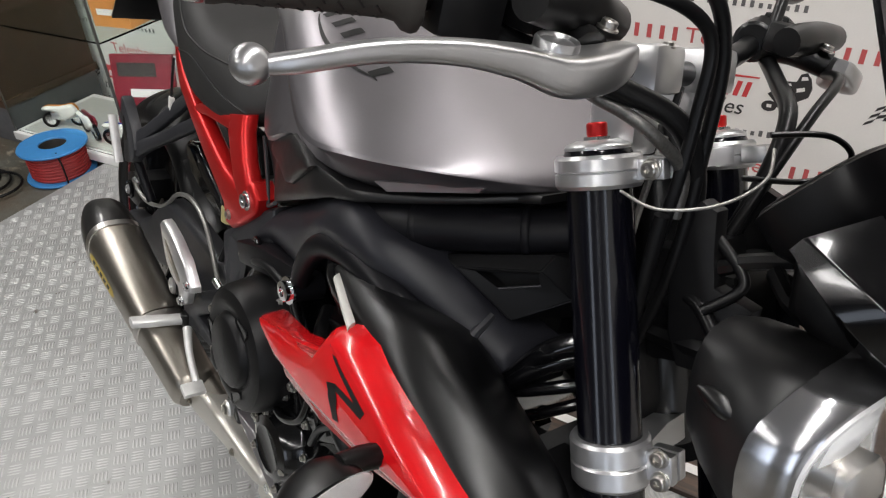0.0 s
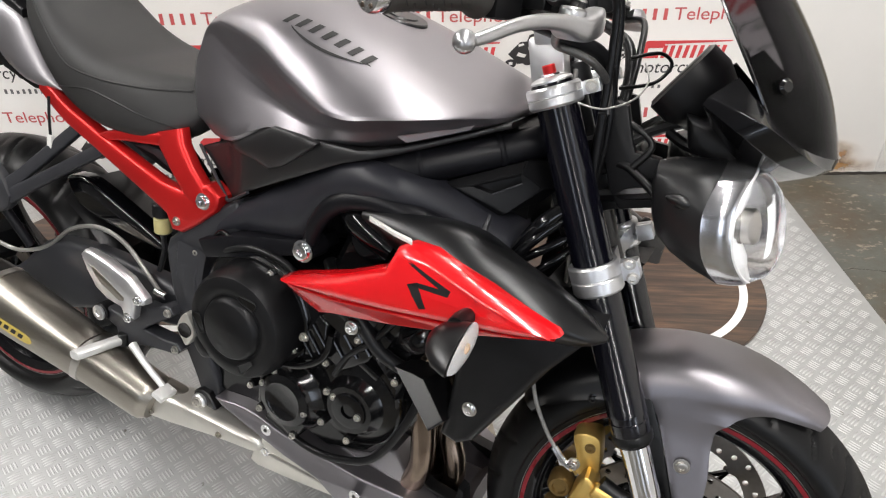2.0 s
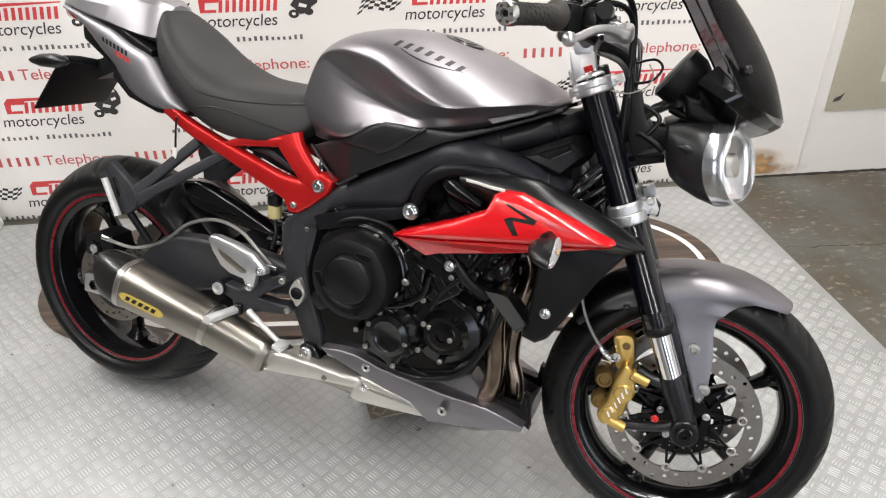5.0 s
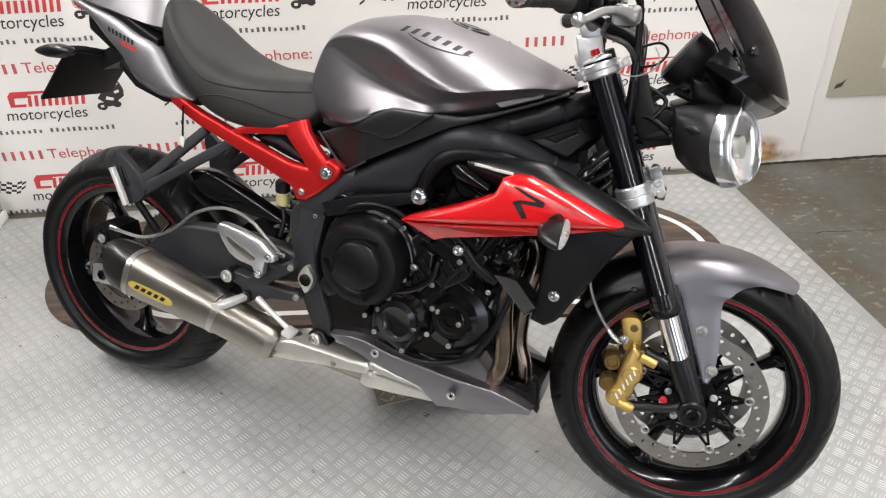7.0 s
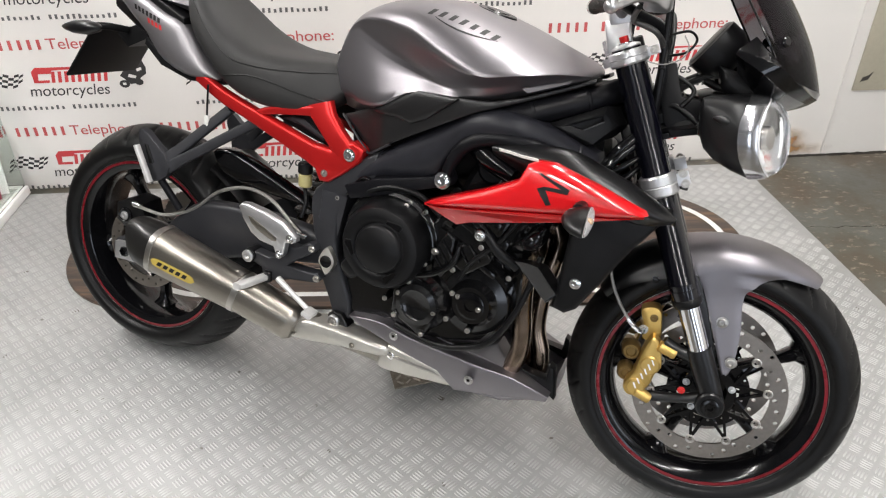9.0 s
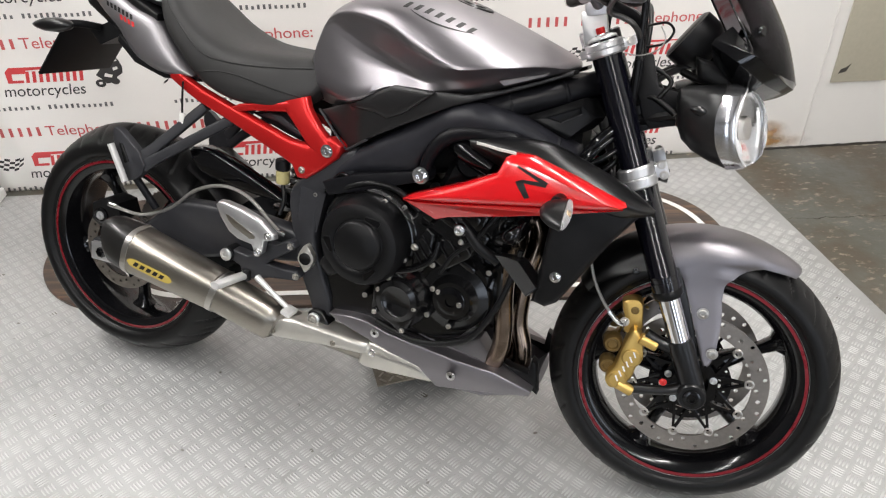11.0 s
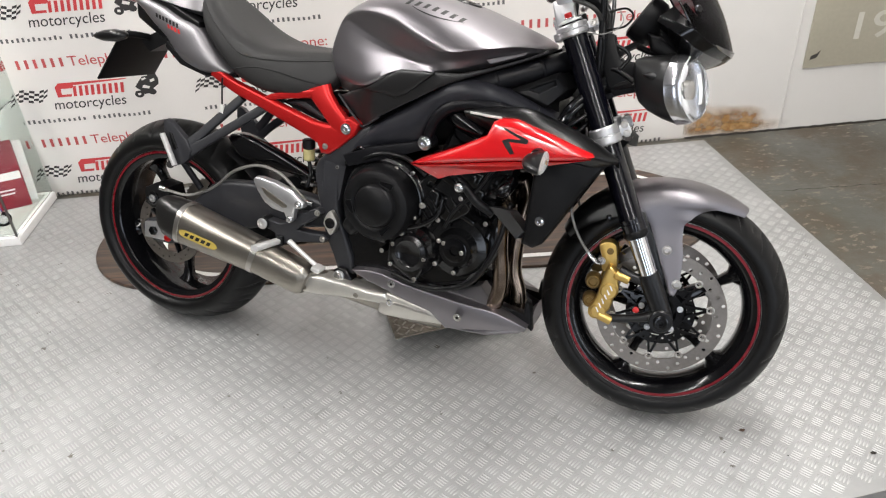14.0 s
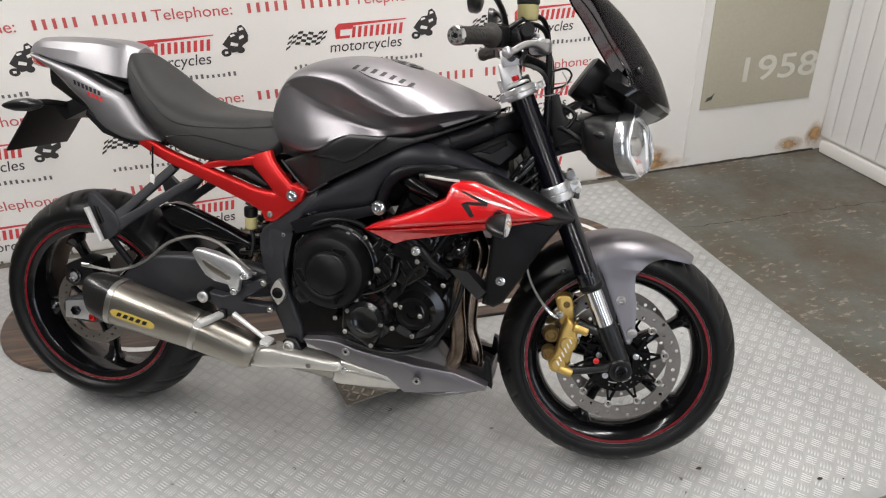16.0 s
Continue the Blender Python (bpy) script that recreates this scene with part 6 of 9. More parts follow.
# red rear subframe
for s in (-1, 1):
    b = bmesh.new()
    rings = []
    for x, z, y, wz, wy in ((0.205, 0.782, 0.100, 0.012, 0.010), (0.262, 0.758, 0.112, 0.0135, 0.013), (0.300, 0.744, 0.119, 0.0145, 0.014), (0.380, 0.718, 0.128, 0.0155, 0.0145), (0.460, 0.690, 0.135, 0.0185, 0.0145), (0.530, 0.664, 0.139, 0.0215, 0.014), (0.575, 0.650, 0.140, 0.030, 0.014), (0.612, 0.656, 0.140, 0.034, 0.014), (0.640, 0.672, 0.140, 0.020, 0.012)):
        rings.append([(x + u * wz * 0.35, s * (y + v * wy), z + u * wz) for u, v in superellipse(1, 1, 4.2, 24)])
    add_loft(b, rings)
    rail = part("subframe_rail", b, "red_satin", bike, "red painted rear subframe rail", None, 45)
    b = bmesh.new()
    rings = []
    for x, z, y, wx in ((0.538, 0.768, 0.124, 0.030), (0.552, 0.745, 0.131, 0.027), (0.580, 0.715, 0.138, 0.0245), (0.604, 0.690, 0.141, 0.0255), (0.622, 0.672, 0.141, 0.026)):
        rings.append([(x + u * wx, s * (y + v * 0.0135), z + u * wx * 0.30) for u, v in superellipse(1, 1, 4.2, 24)])
    add_loft(b, rings)
    part("upright", b, "red_satin", rail, "", None, 45)
    b = bmesh.new()
    rings = []
    for x, z, y, wz in ((0.375, 0.722, 0.129, 0.006), (0.405, 0.733, 0.131, 0.0085), (0.440, 0.7405, 0.131, 0.0095), (0.500, 0.7475, 0.130, 0.0105), (0.552, 0.754, 0.128, 0.013)):
        rings.append([(x, s * (y + v * 0.011), z + u * wz) for u, v in superellipse(1, 1, 3.6, 18)])
    add_loft(b, rings)
    part("upper_tube", b, "red_satin", rail, "", None, 45)
    b = bmesh.new()
    add_plate(b, [(0.540, 0.640), (0.556, 0.606), (0.578, 0.606), (0.610, 0.628), (0.652, 0.662), (0.660, 0.688), (0.636, 0.704), (0.600, 0.694), (0.570, 0.668)], s * 0.120, s * 0.153, 0.008, 4)
    part("lug", b, "red_satin", rail, "", None, 45)
    bolt(rail, Vector((0.629, s * 0.153, 0.675)), (0, s, 0), 0.0105, 0.008, "chrome", "bolt")
    bolt(rail, Vector((0.570, s * 0.153, 0.626)), (0, s, 0), 0.006, 0.005, "steel_polished", "bolt")
    b = bmesh.new()
    add_plate(b, [(0.420, 0.722), (0.470, 0.735), (0.540, 0.735), (0.585, 0.690), (0.560, 0.672), (0.500, 0.690)], s * 0.085, s * 0.112, 0.003)
    inset = part("inset_panel", b, "plastic_black", rail, "black inset panel")
    b = bmesh.new()
    add_plate(b, [(0.440, 0.720), (0.466, 0.728), (0.496, 0.726), (0.552, 0.690), (0.540, 0.686), (0.484, 0.712)], s * 0.100, s * 0.1165, 0.003)
    part("inset_rib", b, "frame_grey", inset, "grey rib of the inset panel")

# ---- frame ----
PIVOT = [(0.584, 0.622), (0.545, 0.588), (0.534, 0.566), (0.531, 0.540), (0.538, 0.490), (0.549, 0.452), (0.560, 0.386), (0.580, 0.336), (0.594, 0.286), (0.640, 0.290), (0.638, 0.340), (0.624, 0.382), (0.610, 0.430), (0.602, 0.480), (0.604, 0.530), (0.626, 0.585), (0.690, 0.634), (0.690, 0.690), (0.661, 0.676)]
PIVOT_OUT = lambda x, z: 0.010 * max(0.0, 1 - abs((x - 0.575) + 0.55 * (z - 0.545)) / 0.045) - 0.10 * max(0.0, 0.36 - z)
pillow_part("frame_casting", PIVOT, 0.085, 0.128, 0.142, 0.008, "frame_grey", bike, "dark grey cast frame plate at the swingarm pivot", 0, PIVOT_OUT, 4)
for s in (-1, 1):
    b = bmesh.new()
    add_loft(b, [[(x, s * y, z) for x, y, z in ring] for ring in (((0.534, 0.128, 0.566), (0.531, 0.128, 0.540), (0.545, 0.128, 0.588)), ((0.556, 0.146, 0.560), (0.560, 0.149, 0.520), (0.566, 0.147, 0.590)), ((0.604, 0.146, 0.532), (0.603, 0.143, 0.490), (0.624, 0.145, 0.580)))])
    part("casting_rib", b, "frame_grey", bike, "raised ridge of the frame plate")
SPAR_Y = table([0.60, 0.70, 0.80, 0.90, 0.95, 1.0, 1.10, 1.16], [0.138, 0.148, 0.168, 0.196, 0.204, 0.198, 0.140, 0.110])
spar_u = [tuple(p) for p in spline([(0.640, 0.658), (0.719, 0.705), (0.783, 0.742), (0.833, 0.772), (0.882, 0.799), (0.926, 0.814), (0.968, 0.818), (1.013, 0.808), (1.054, 0.790), (1.093, 0.768), (1.131, 0.748)], 4)]
spar_l = [tuple(p) for p in spline([(0.620, 0.584), (0.683, 0.626), (0.763, 0.645), (0.825, 0.664), (0.858, 0.708), (0.897, 0.744), (0.950, 0.762), (1.006, 0.762), (1.056, 0.744), (1.100, 0.720), (1.138, 0.700)], 4)]
spars = ruled("frame_spar", spar_u, spar_l, SPAR_Y, "spar_black", bike, "black cast aluminium frame spar", 0.030, 0.0, 1, 14, (-1, 1), 60, 0.05)
for s, sp_ in zip((-1, 1), spars):
    b = bmesh.new()
    add_tube(b, [(0.940, s * 0.160, 0.795), (0.990, s * 0.148, 0.812), (1.040, s * 0.118, 0.828), (1.090, s * 0.084, 0.844), (1.150, s * 0.040, 0.868)], [0.024, 0.0235, 0.0225, 0.022, 0.022], 24, 6)
    us = part("upper_spar", b, "frame_black", bike, "black tubular upper frame spar")
    for (p, d) in (((1.000, s * 0.143, 0.8155), (0.050, -s * 0.030, 0.016)), ((1.088, s * 0.086, 0.8433), (0.050, -s * 0.034, 0.016))):
        b = bmesh.new()
        dv = Vector(d).normalized()
        add_lathe(b, [(0.0230, -0.004), (0.0244, -0.002), (0.0246, 0.0), (0.0244, 0.002), (0.0230, 0.004)], p, dv, 24)
        part("weld_bead", b, "frame_black", us)
    b = bmesh.new()
    add_tube(b, [(1.090, s * 0.1500, 0.728), (1.0995, s * 0.1430, 0.745), (1.0995, s * 0.1360, 0.7525), (1.0985, s * 0.1270, 0.7580), (1.0960, s * 0.1175, 0.7625)], 0.0052, 8, 4)
    part("weld_bead", b, "frame_grey", sp_)
    b = bmesh.new()
    add_tube(b, [(0.858, s * 0.188, 0.668), (0.868, s * 0.190, 0.705), (0.892, s * 0.190, 0.742), (0.930, s * 0.188, 0.762), (0.985, s * 0.186, 0.766), (1.050, s * 0.178, 0.748), (1.13, s * 0.150, 0.70)], [0.011, 0.012, 0.014, 0.015, 0.016, 0.018, 0.018], 14, 5)
    part("frame_loop", b, "frame_black", bike, "black frame loop above the cylinder head")
    b = bmesh.new()
    add_cyl(b, (0.858, s * 0.16, 0.671), (0.858, s * 0.200, 0.671), 0.017, 0.015, 20, 0.002)
    bung = part("crash_bung", b, "frame_black", bike)
    bolt(bung, Vector((0.858, s * 0.200, 0.671)), (0, s, 0), 0.0125, 0.010, "chrome", "bolt", None, "chromed frame bolt")
    b = bmesh.new()
    add_plate(b, [(0.625, 0.612), (0.70, 0.640), (0.850, 0.672), (0.852, 0.650), (0.700, 0.602), (0.640, 0.585)], s * 0.10, s * 0.165, 0.004)
    part("engine_bracket", b, "frame_black", bike)
# air intake block between spar and tank
DUCT_Y = table([1.00, 1.02, 1.08, 1.124, 1.158], [0.150, 0.141, 0.120, 0.105, 0.070])
RIM = [(1.027, 0.796, -0.004), (1.128, 0.840, -0.010), (1.150, 0.838, -0.014), (1.168, 0.805, -0.014), (1.150, 0.783, -0.012), (1.106, 0.762, -0.006)]
RIDGE = [(1.053, 0.796, 0.006), (1.129, 0.827, 0.006), (1.152, 0.805, 0.004), (1.117, 0.770, 0.006)]
MOUTH = [(1.071, 0.7995, 0.003), (1.127, 0.822, 0.003), (1.130, 0.812, 0.003), (1.096, 0.793, 0.003)]


def duct(s):
    b = bmesh.new()

    def ring(pts, deeper=0.0):
        return [b.verts.new((x, s * (DUCT_Y(x) + o - deeper), z)) for x, z, o in pts]

    back, rim, ridge, mouth = ring(RIM, 0.04), ring(RIM), ring(RIDGE), ring(MOUTH)
    for k in range(6):
        b.faces.new((back[k], rim[k], rim[(k + 1) % 6], back[(k + 1) % 6]))
    for q in ((rim[0], rim[1], ridge[1], ridge[0]), (rim[1], rim[2], rim[3], ridge[2], ridge[1]), (rim[3], rim[4], rim[5], ridge[3], ridge[2]), (rim[5], rim[0], ridge[0], ridge[3])):
        b.faces.new(q)
    for k in range(4):
        b.faces.new((ridge[k], ridge[(k + 1) % 4], mouth[(k + 1) % 4], mouth[k]))
    deep = ring(MOUTH, 0.012)
    for k in range(4):
        b.faces.new((mouth[k], mouth[(k + 1) % 4], deep[(k + 1) % 4], deep[k]))
    b.faces.new(deep)
    bmesh.ops.recalc_face_normals(b, faces=b.faces)
    edges = [e for e in b.edges if any(v in ridge for v in e.verts) and all(v in ridge or v in rim for v in e.verts)]
    bmesh.ops.bevel(b, geom=edges, offset=0.0012, segments=2, affect="EDGES")
    ob = part("intake_duct", b, "plastic_black", bike, "black faceted intake duct", None, 20)
    b = bmesh.new()
    add_tube(b, [(x, s * (DUCT_Y(x) + o), z) for x, z, o in (MOUTH[3], MOUTH[2])], 0.0013, 8, 1)
    part("duct_lip", b, "frame_grey", ob, "raised lip below the duct mouth")


for s in (-1, 1):
    duct(s)
# airbox and head area fill
b = bmesh.new()
rings = []
for x, w, z0, z1 in ((0.60, 0.085, 0.60, 0.80), (0.75, 0.105, 0.62, 0.85), (0.92, 0.125, 0.66, 0.86), (1.05, 0.100, 0.70, 0.87), (1.13, 0.060, 0.72, 0.88)):
    rings.append([(x, w * u, (z0 + z1) / 2 + (z1 - z0) / 2 * v) for u, v in superellipse(1, 1, 4, 20)])
add_loft(b, rings)
part("airbox", b, "plastic_black", bike, "black plastic airbox")

# ---- red side panels and radiator cowls ----
RED = [(0.826, 0.623), (0.850, 0.637), (0.956, 0.681), (1.020, 0.712), (1.031, 0.741), (1.048, 0.750), (1.081, 0.750), (1.158, 0.726), (1.222, 0.701), (1.244, 0.692), (1.249, 0.686), (1.240, 0.680), (1.200, 0.674), (1.131, 0.668), (1.03, 0.655), (0.94, 0.640), (0.862, 0.625)]
REDW = lambda x, z: -0.014 * max(0.0, 1 - (x - 0.82) / 0.12) * (x < 0.94) + 0.030 * math.sin(max(0.0, min(1.0, (x - 0.80) / 0.50)) * math.pi) + 0.012 * max(0.0, min(1.0, (x - 0.83) / 0.4)) - 0.35 * max(0.0, z - 0.715)
reds = pillow_part("side_fairing", RED, 0.196, 0.211, 0.230, 0.016, "red_gloss", bike, "glossy red radiator side fairing", 0, REDW, 5, (-1, 1), 30)
for s, ob in zip((-1, 1), reds):
    lo = [(0.828, 0.622), (0.862, 0.6245), (0.94, 0.6395), (1.03, 0.6545), (1.131, 0.6675), (1.200, 0.6735), (1.243, 0.6805), (1.190, 0.668), (1.131, 0.654), (1.033, 0.633), (0.931, 0.609), (0.902, 0.596), (0.879, 0.604), (0.846, 0.616)]
    b = bmesh.new()
    add_plate(b, lo, s * 0.190, s * 0.2165, 0.002, 2)
    for v in b.verts:
        v.co.y += s * (REDW(v.co.x, v.co.z) + 0.004 - 0.42 * max(0.0, 0.625 + 0.16 * (v.co.x - 0.86) - v.co.z))
    part("lower_facet", b, "red_shaded", ob, "lower red facet with its shade put into the colour")
    # black angular mark
    tree = BVHTree.FromPolygons([v.co for v in ob.data.vertices], [p.vertices for p in ob.data.polygons])
    b = bmesh.new()
    for quadpts in (((1.046, 0.737), (1.058, 0.735), (1.115, 0.712), (1.112, 0.705)), ((1.112, 0.7035), (1.114, 0.711), (1.070, 0.7115), (1.058, 0.706)), ((1.058, 0.7055), (1.070, 0.711), (1.087, 0.682), (1.078, 0.679))):
        n = 5
        (ax, az), (bx, bz), (cx, cz), (dx, dz) = quadpts
        rows = []
        for i in range(n + 1):
            t = i / n
            p0, p1 = (ax + (dx - ax) * t, az + (dz - az) * t), (bx + (cx - bx) * t, bz + (cz - bz) * t)
            row = []
            for p in (p0, p1):
                hit = tree.ray_cast(Vector((p[0], s * 0.6, p[1])), Vector((0, -s, 0)))[0]
                row.append((hit if hit else Vector((p[0], s * 0.235, p[1]))) + Vector((0, s * 0.0006, 0)))
            rows.append(row)
        add_grid(b, rows)
    part("black_mark", b, "decal_black", ob, "black angular decal")
    bolt(ob, Vector((1.012, s * 0.205, 0.735)), (0, s, 0), 0.006, 0.005, "chrome", "bolt")
COWL = [
    (0.950, [(0.192, 0.738), (0.202, 0.750), (0.186, 0.758), (0.155, 0.748)]),
    (1.020, [(0.208, 0.712), (0.224, 0.746), (0.198, 0.768), (0.150, 0.755)]),
    (1.096, [(0.216, 0.690), (0.234, 0.738), (0.202, 0.769), (0.140, 0.752)]),
    (1.164, [(0.216, 0.674), (0.235, 0.718), (0.196, 0.746), (0.140, 0.724)]),
    (1.228, [(0.208, 0.660), (0.231, 0.694), (0.192, 0.718), (0.145, 0.700)]),
    (1.268, [(0.198, 0.662), (0.214, 0.680), (0.188, 0.695), (0.155, 0.682)]),
    (1.288, [(0.188, 0.668), (0.194, 0.674), (0.184, 0.680), (0.170, 0.674)]),
    (1.293, [(0.184, 0.672), (0.186, 0.674), (0.183, 0.676), (0.178, 0.674)]),
]
for s in (-1, 1):
    cols = [[(x, s * p[0], p[1]) for p in spline(prof, 6)] for x, prof in COWL]
    cols = [[(c[0][0], s * (abs(c[0][1]) - 0.02), c[0][2])] + c + [(c[-1][0], s * (abs(c[-1][1]) - 0.02), c[-1][2] - 0.02)] for c in cols]
    b = bmesh.new()
    vs = add_grid(b, [spline([c[k] for c in cols], 8) for k in range(len(cols[0]))])
    bmesh.ops.recalc_face_normals(b, faces=b.faces)
    part("upper_cowl", b, "cowl_black", bike, "satin black cowl above the red fairing", None, 70)
# cowl flange in white: the highlight along it is put into its colour
for s in (-1, 1):
    b = bmesh.new()
    add_loft(b, [[(x + 0.004 * u, s * (y + 0.0065 * u), z + 0.003 * v + 0.001 * u) for u, v in superellipse(1, 1, 4, 12)] for x, y, z in ((0.966, 0.208, 0.751), (0.990, 0.217, 0.7505), (1.014, 0.226, 0.7490), (1.046, 0.238, 0.7495))])
    part("cowl_edge", b, "nylon_white", bike, "flange of the black cowl, its highlight painted white")
pillow_part("radiator_cowl", [(1.120, 0.672), (1.200, 0.684), (1.282, 0.676), (1.232, 0.610), (1.184, 0.530), (1.150, 0.474), (1.128, 0.460), (1.100, 0.468), (1.106, 0.505), (1.112, 0.580)], 0.10, 0.196, 0.213, 0.012, "plastic_black", bike, "black plastic radiator cowl", 0, lambda x, z: -0.15 * max(0.0, x - 1.16), 4)
for s in (-1, 1):
    bolt(bike, Vector((1.142, s * 0.2125, 0.528)), (0, s, 0), 0.008, 0.006, "chrome", "bolt")
SCOOP = ((1.0196, 0.204, 0.5441), (1.0454, 0.205, 0.5447), (1.0673, 0.206, 0.5419), (1.1130, 0.228, 0.5045), (1.0966, 0.238, 0.4883))
for s in (-1, 1):
    b = bmesh.new()
    face = [Vector((x, s * y, z)) for x, y, z in SCOOP]
    mid = sum(face, Vector()) / len(face)
    add_loft(b, [[p + Vector((0.006, -s * 0.055, -0.012)) for p in face], [p + Vector((0, -s * 0.0015, -0.001)) for p in face], [p.lerp(mid, 0.05) for p in face]])
    bmesh.ops.recalc_face_normals(b, faces=b.faces)
    part("air_scoop", b, "satin_black", bike, "black angular winglet of the radiator cowl", None, 30)
b = bmesh.new()
add_box(b, (1.150, 0, 0.585), (0.030, 0.330, 0.22), Matrix.Rotation(radians(26), 4, "Y"), 0.004)
rad = part("radiator", b, "radiator_core", bike, "black radiator core")
b = bmesh.new()
for k in range(26):
    add_box(b, Vector((1.165, 0, 0.578)) + Vector((math.sin(radians(26)), 0, math.cos(radians(26)))) * (k - 12.5) * 0.008, (0.004, 0.31, 0.0018), Matrix.Rotation(radians(26), 4, "Y"))
tagged(part("fin", b, "engine_black", rad), "", "", "", "stuff")
for s in (-1, 1):
    def pod(x0, x1, prof, c=(0.321, 0.680)):
        """Rings of a tear-drop whose long axis points outwards and a little down."""
        rg = []
        for t, k in prof:
            x = x0 + (x1 - x0) * t
            rg.append([(x + 0.04 * u * 0.040 * k, s * (c[0] + 0.040 * k * u * (1 - 0.12 * v) - 0.006 * (1 - t)), c[1] - 0.0105 * k * u + 0.0165 * k * v) for u, v in superellipse(1, 1, 2.1, 28)])
        return rg

    b = bmesh.new()
    add_loft(b, pod(1.118, 1.160, ((0, 0.10), (0.06, 0.34), (0.2, 0.60), (0.5, 0.86), (0.85, 0.98), (1, 1.0))))
    ind = part("front_indicator", b, "satin_black", bike, "black front indicator with clear lens")
    b = bmesh.new()
    add_loft(b, pod(1.1605, 1.172, ((0, 0.985), (0.3, 0.96), (0.65, 0.78), (0.9, 0.42), (1, 0.08))))
    part("lens", b, "indicator_lens", ind, "clear lens")
    b = bmesh.new()
    add_loft(b, pod(1.1605, 1.1620, ((0, 0.93), (1, 0.93))))
    part("reflector", b, "lamp_silver", ind, "bright reflector")
    b = bmesh.new()
    add_loft(b, pod(1.162, 1.168, ((0, 0.12), (0.4, 0.18), (0.8, 0.15), (1, 0.04))))
    part("bulb", b, "amber", ind, "amber bulb")
    b = bmesh.new()
    add_tube(b, [(1.150, s * 0.20, 0.668), (1.140, s * 0.262, 0.688), (1.140, s * 0.295, 0.690)], 0.011, 10, 3)
    part("stalk", b, "rubber", ind)

# ---- engine ----


def prism(name, outline, w0, w1, mat, parent, label="", edge=0.006, steps=2, angle=38):
    b = bmesh.new()
    o = list(outline)
    rings = [[(x, w0, z) for x, z in inset2(o, edge)], [(x, w0 + edge, z) for x, z in o], [(x, w1 - edge, z) for x, z in o], [(x, w1, z) for x, z in inset2(o, edge)]]
    add_loft(b, rings)
    return part(name, b, mat, parent, label, None, angle)


crank = prism("crankcase", [(0.575, 0.330), (0.600, 0.480), (0.640, 0.610), (0.760, 0.625), (0.880, 0.585), (0.985, 0.560), (1.035, 0.500), (1.030, 0.400), (0.985, 0.345), (0.900, 0.300), (0.760, 0.285), (0.640, 0.300)], -0.128, 0.128, "engine_black", bike, "black engine crankcase", 0.014)
head = prism("cylinder_block", [(0.845, 0.560), (0.900, 0.690), (0.930, 0.745), (1.040, 0.720), (1.085, 0.660), (1.060, 0.575), (1.010, 0.500)], -0.165, 0.165, "engine_black", bike, "black cylinder block and head", 0.012)
prism("sump", [(0.720, 0.300), (0.740, 0.235), (0.900, 0.225), (0.960, 0.300)], -0.09, 0.09, "engine_black", bike, "black oil sump", 0.01)


def cover(name, c, prof, mat="engine_black", n=56, label="", axis=(0, -1, 0)):
    b = bmesh.new()
    add_lathe(b, prof, c, axis, n)
    return part(name, b, mat, bike, label)


cl = cover("clutch_cover", (0.736, -0.120, 0.508), [(0.097, 0.030), (0.095, 0.044), (0.090, 0.078), (0.084, 0.089), (0.072, 0.093), (0.060, 0.0935), (0.055, 0.090), (0.053, 0.0905), (0.050, 0.098), (0.046, 0.101), (0.0, 0.103)], "plastic_black", 64, "round black clutch cover")
b = bmesh.new()
add_lathe(b, [(0.112, 0), (0.112, 0.028), (0.106, 0.034), (0.092, 0.036)], (0.736, -0.120, 0.508), (0, -1, 0), 64)
part("clutch_flange", b, "engine_black", cl, "glossy black flange")
for a0, out in ((60, 0.074), (188, 0.076), (297, 0.074)):
    tri = [(math.cos(radians(a0 + da)) * r, math.sin(radians(a0 + da)) * r) for da, r in ((-15, 0.062), (-13, out), (-8, out + 0.002), (15, 0.066), (16, 0.060), (13, 0.057))]
    b = bmesh.new()
    add_plate(b, [(0.736 + x, 0.508 + z) for x, z in tri], -0.205, -0.2140, 0.0008, 1)
    win = part("cover_window", b, "gloss_black", cl, "glossy dark window in the cover")
    b = bmesh.new()
    add_tube(b, [(0.736 + x, -0.2140, 0.508 + z) for x, z in tri + tri[:1]], 0.0012, 6, 1)
    part("window_rim", b, "plastic_black", win)
for k in range(11):
    a = radians(14 + k * 360 / 11)
    p = Vector((0.736 + math.cos(a) * 0.106, -0.150, 0.508 + math.sin(a) * 0.106))
    if not 40 < math.degrees(a) % 360 < 100:
        continue
    bolt(cl, p, (0, -1, 0), 0.0046, 0.007, "steel_polished", "bolt")
b = bmesh.new()
lug = []
for r, hw, h0, h1 in ((0.076, 0.022, 0.07, 0.088), (0.086, 0.023, 0.05, 0.091), (0.098, 0.023, 0.03, 0.089), (0.112, 0.020, 0.03, 0.080), (0.120, 0.016, 0.03, 0.066)):
    d_ = Vector((math.cos(radians(222)), 0, math.sin(radians(222))))
    q_ = Vector((-d_.z, 0, d_.x))
    lug.append([Vector((0.736, -0.120, 0.508)) + d_ * r + q_ * hw * u + Vector((0, -(h0 + h1) / 2 - v * (h1 - h0) / 2, 0)) for u, v in superellipse(1, 1, 3.2, 20)])
add_loft(b, lug)
part("cover_lug", b, "plastic_black", cl, "black lug of the clutch cover")
# bright metal arc over the upper stretch of the clutch flange
b = bmesh.new()
rows = []
for k in range(10):
    a = radians(50 + 5 * k)
    rows.append([Vector((0.736 + math.cos(a) * r, -h, 0.508 + math.sin(a) * r)) for r, h in ((0.100, 0.158), (0.108, 0.160), (0.113, 0.152))])
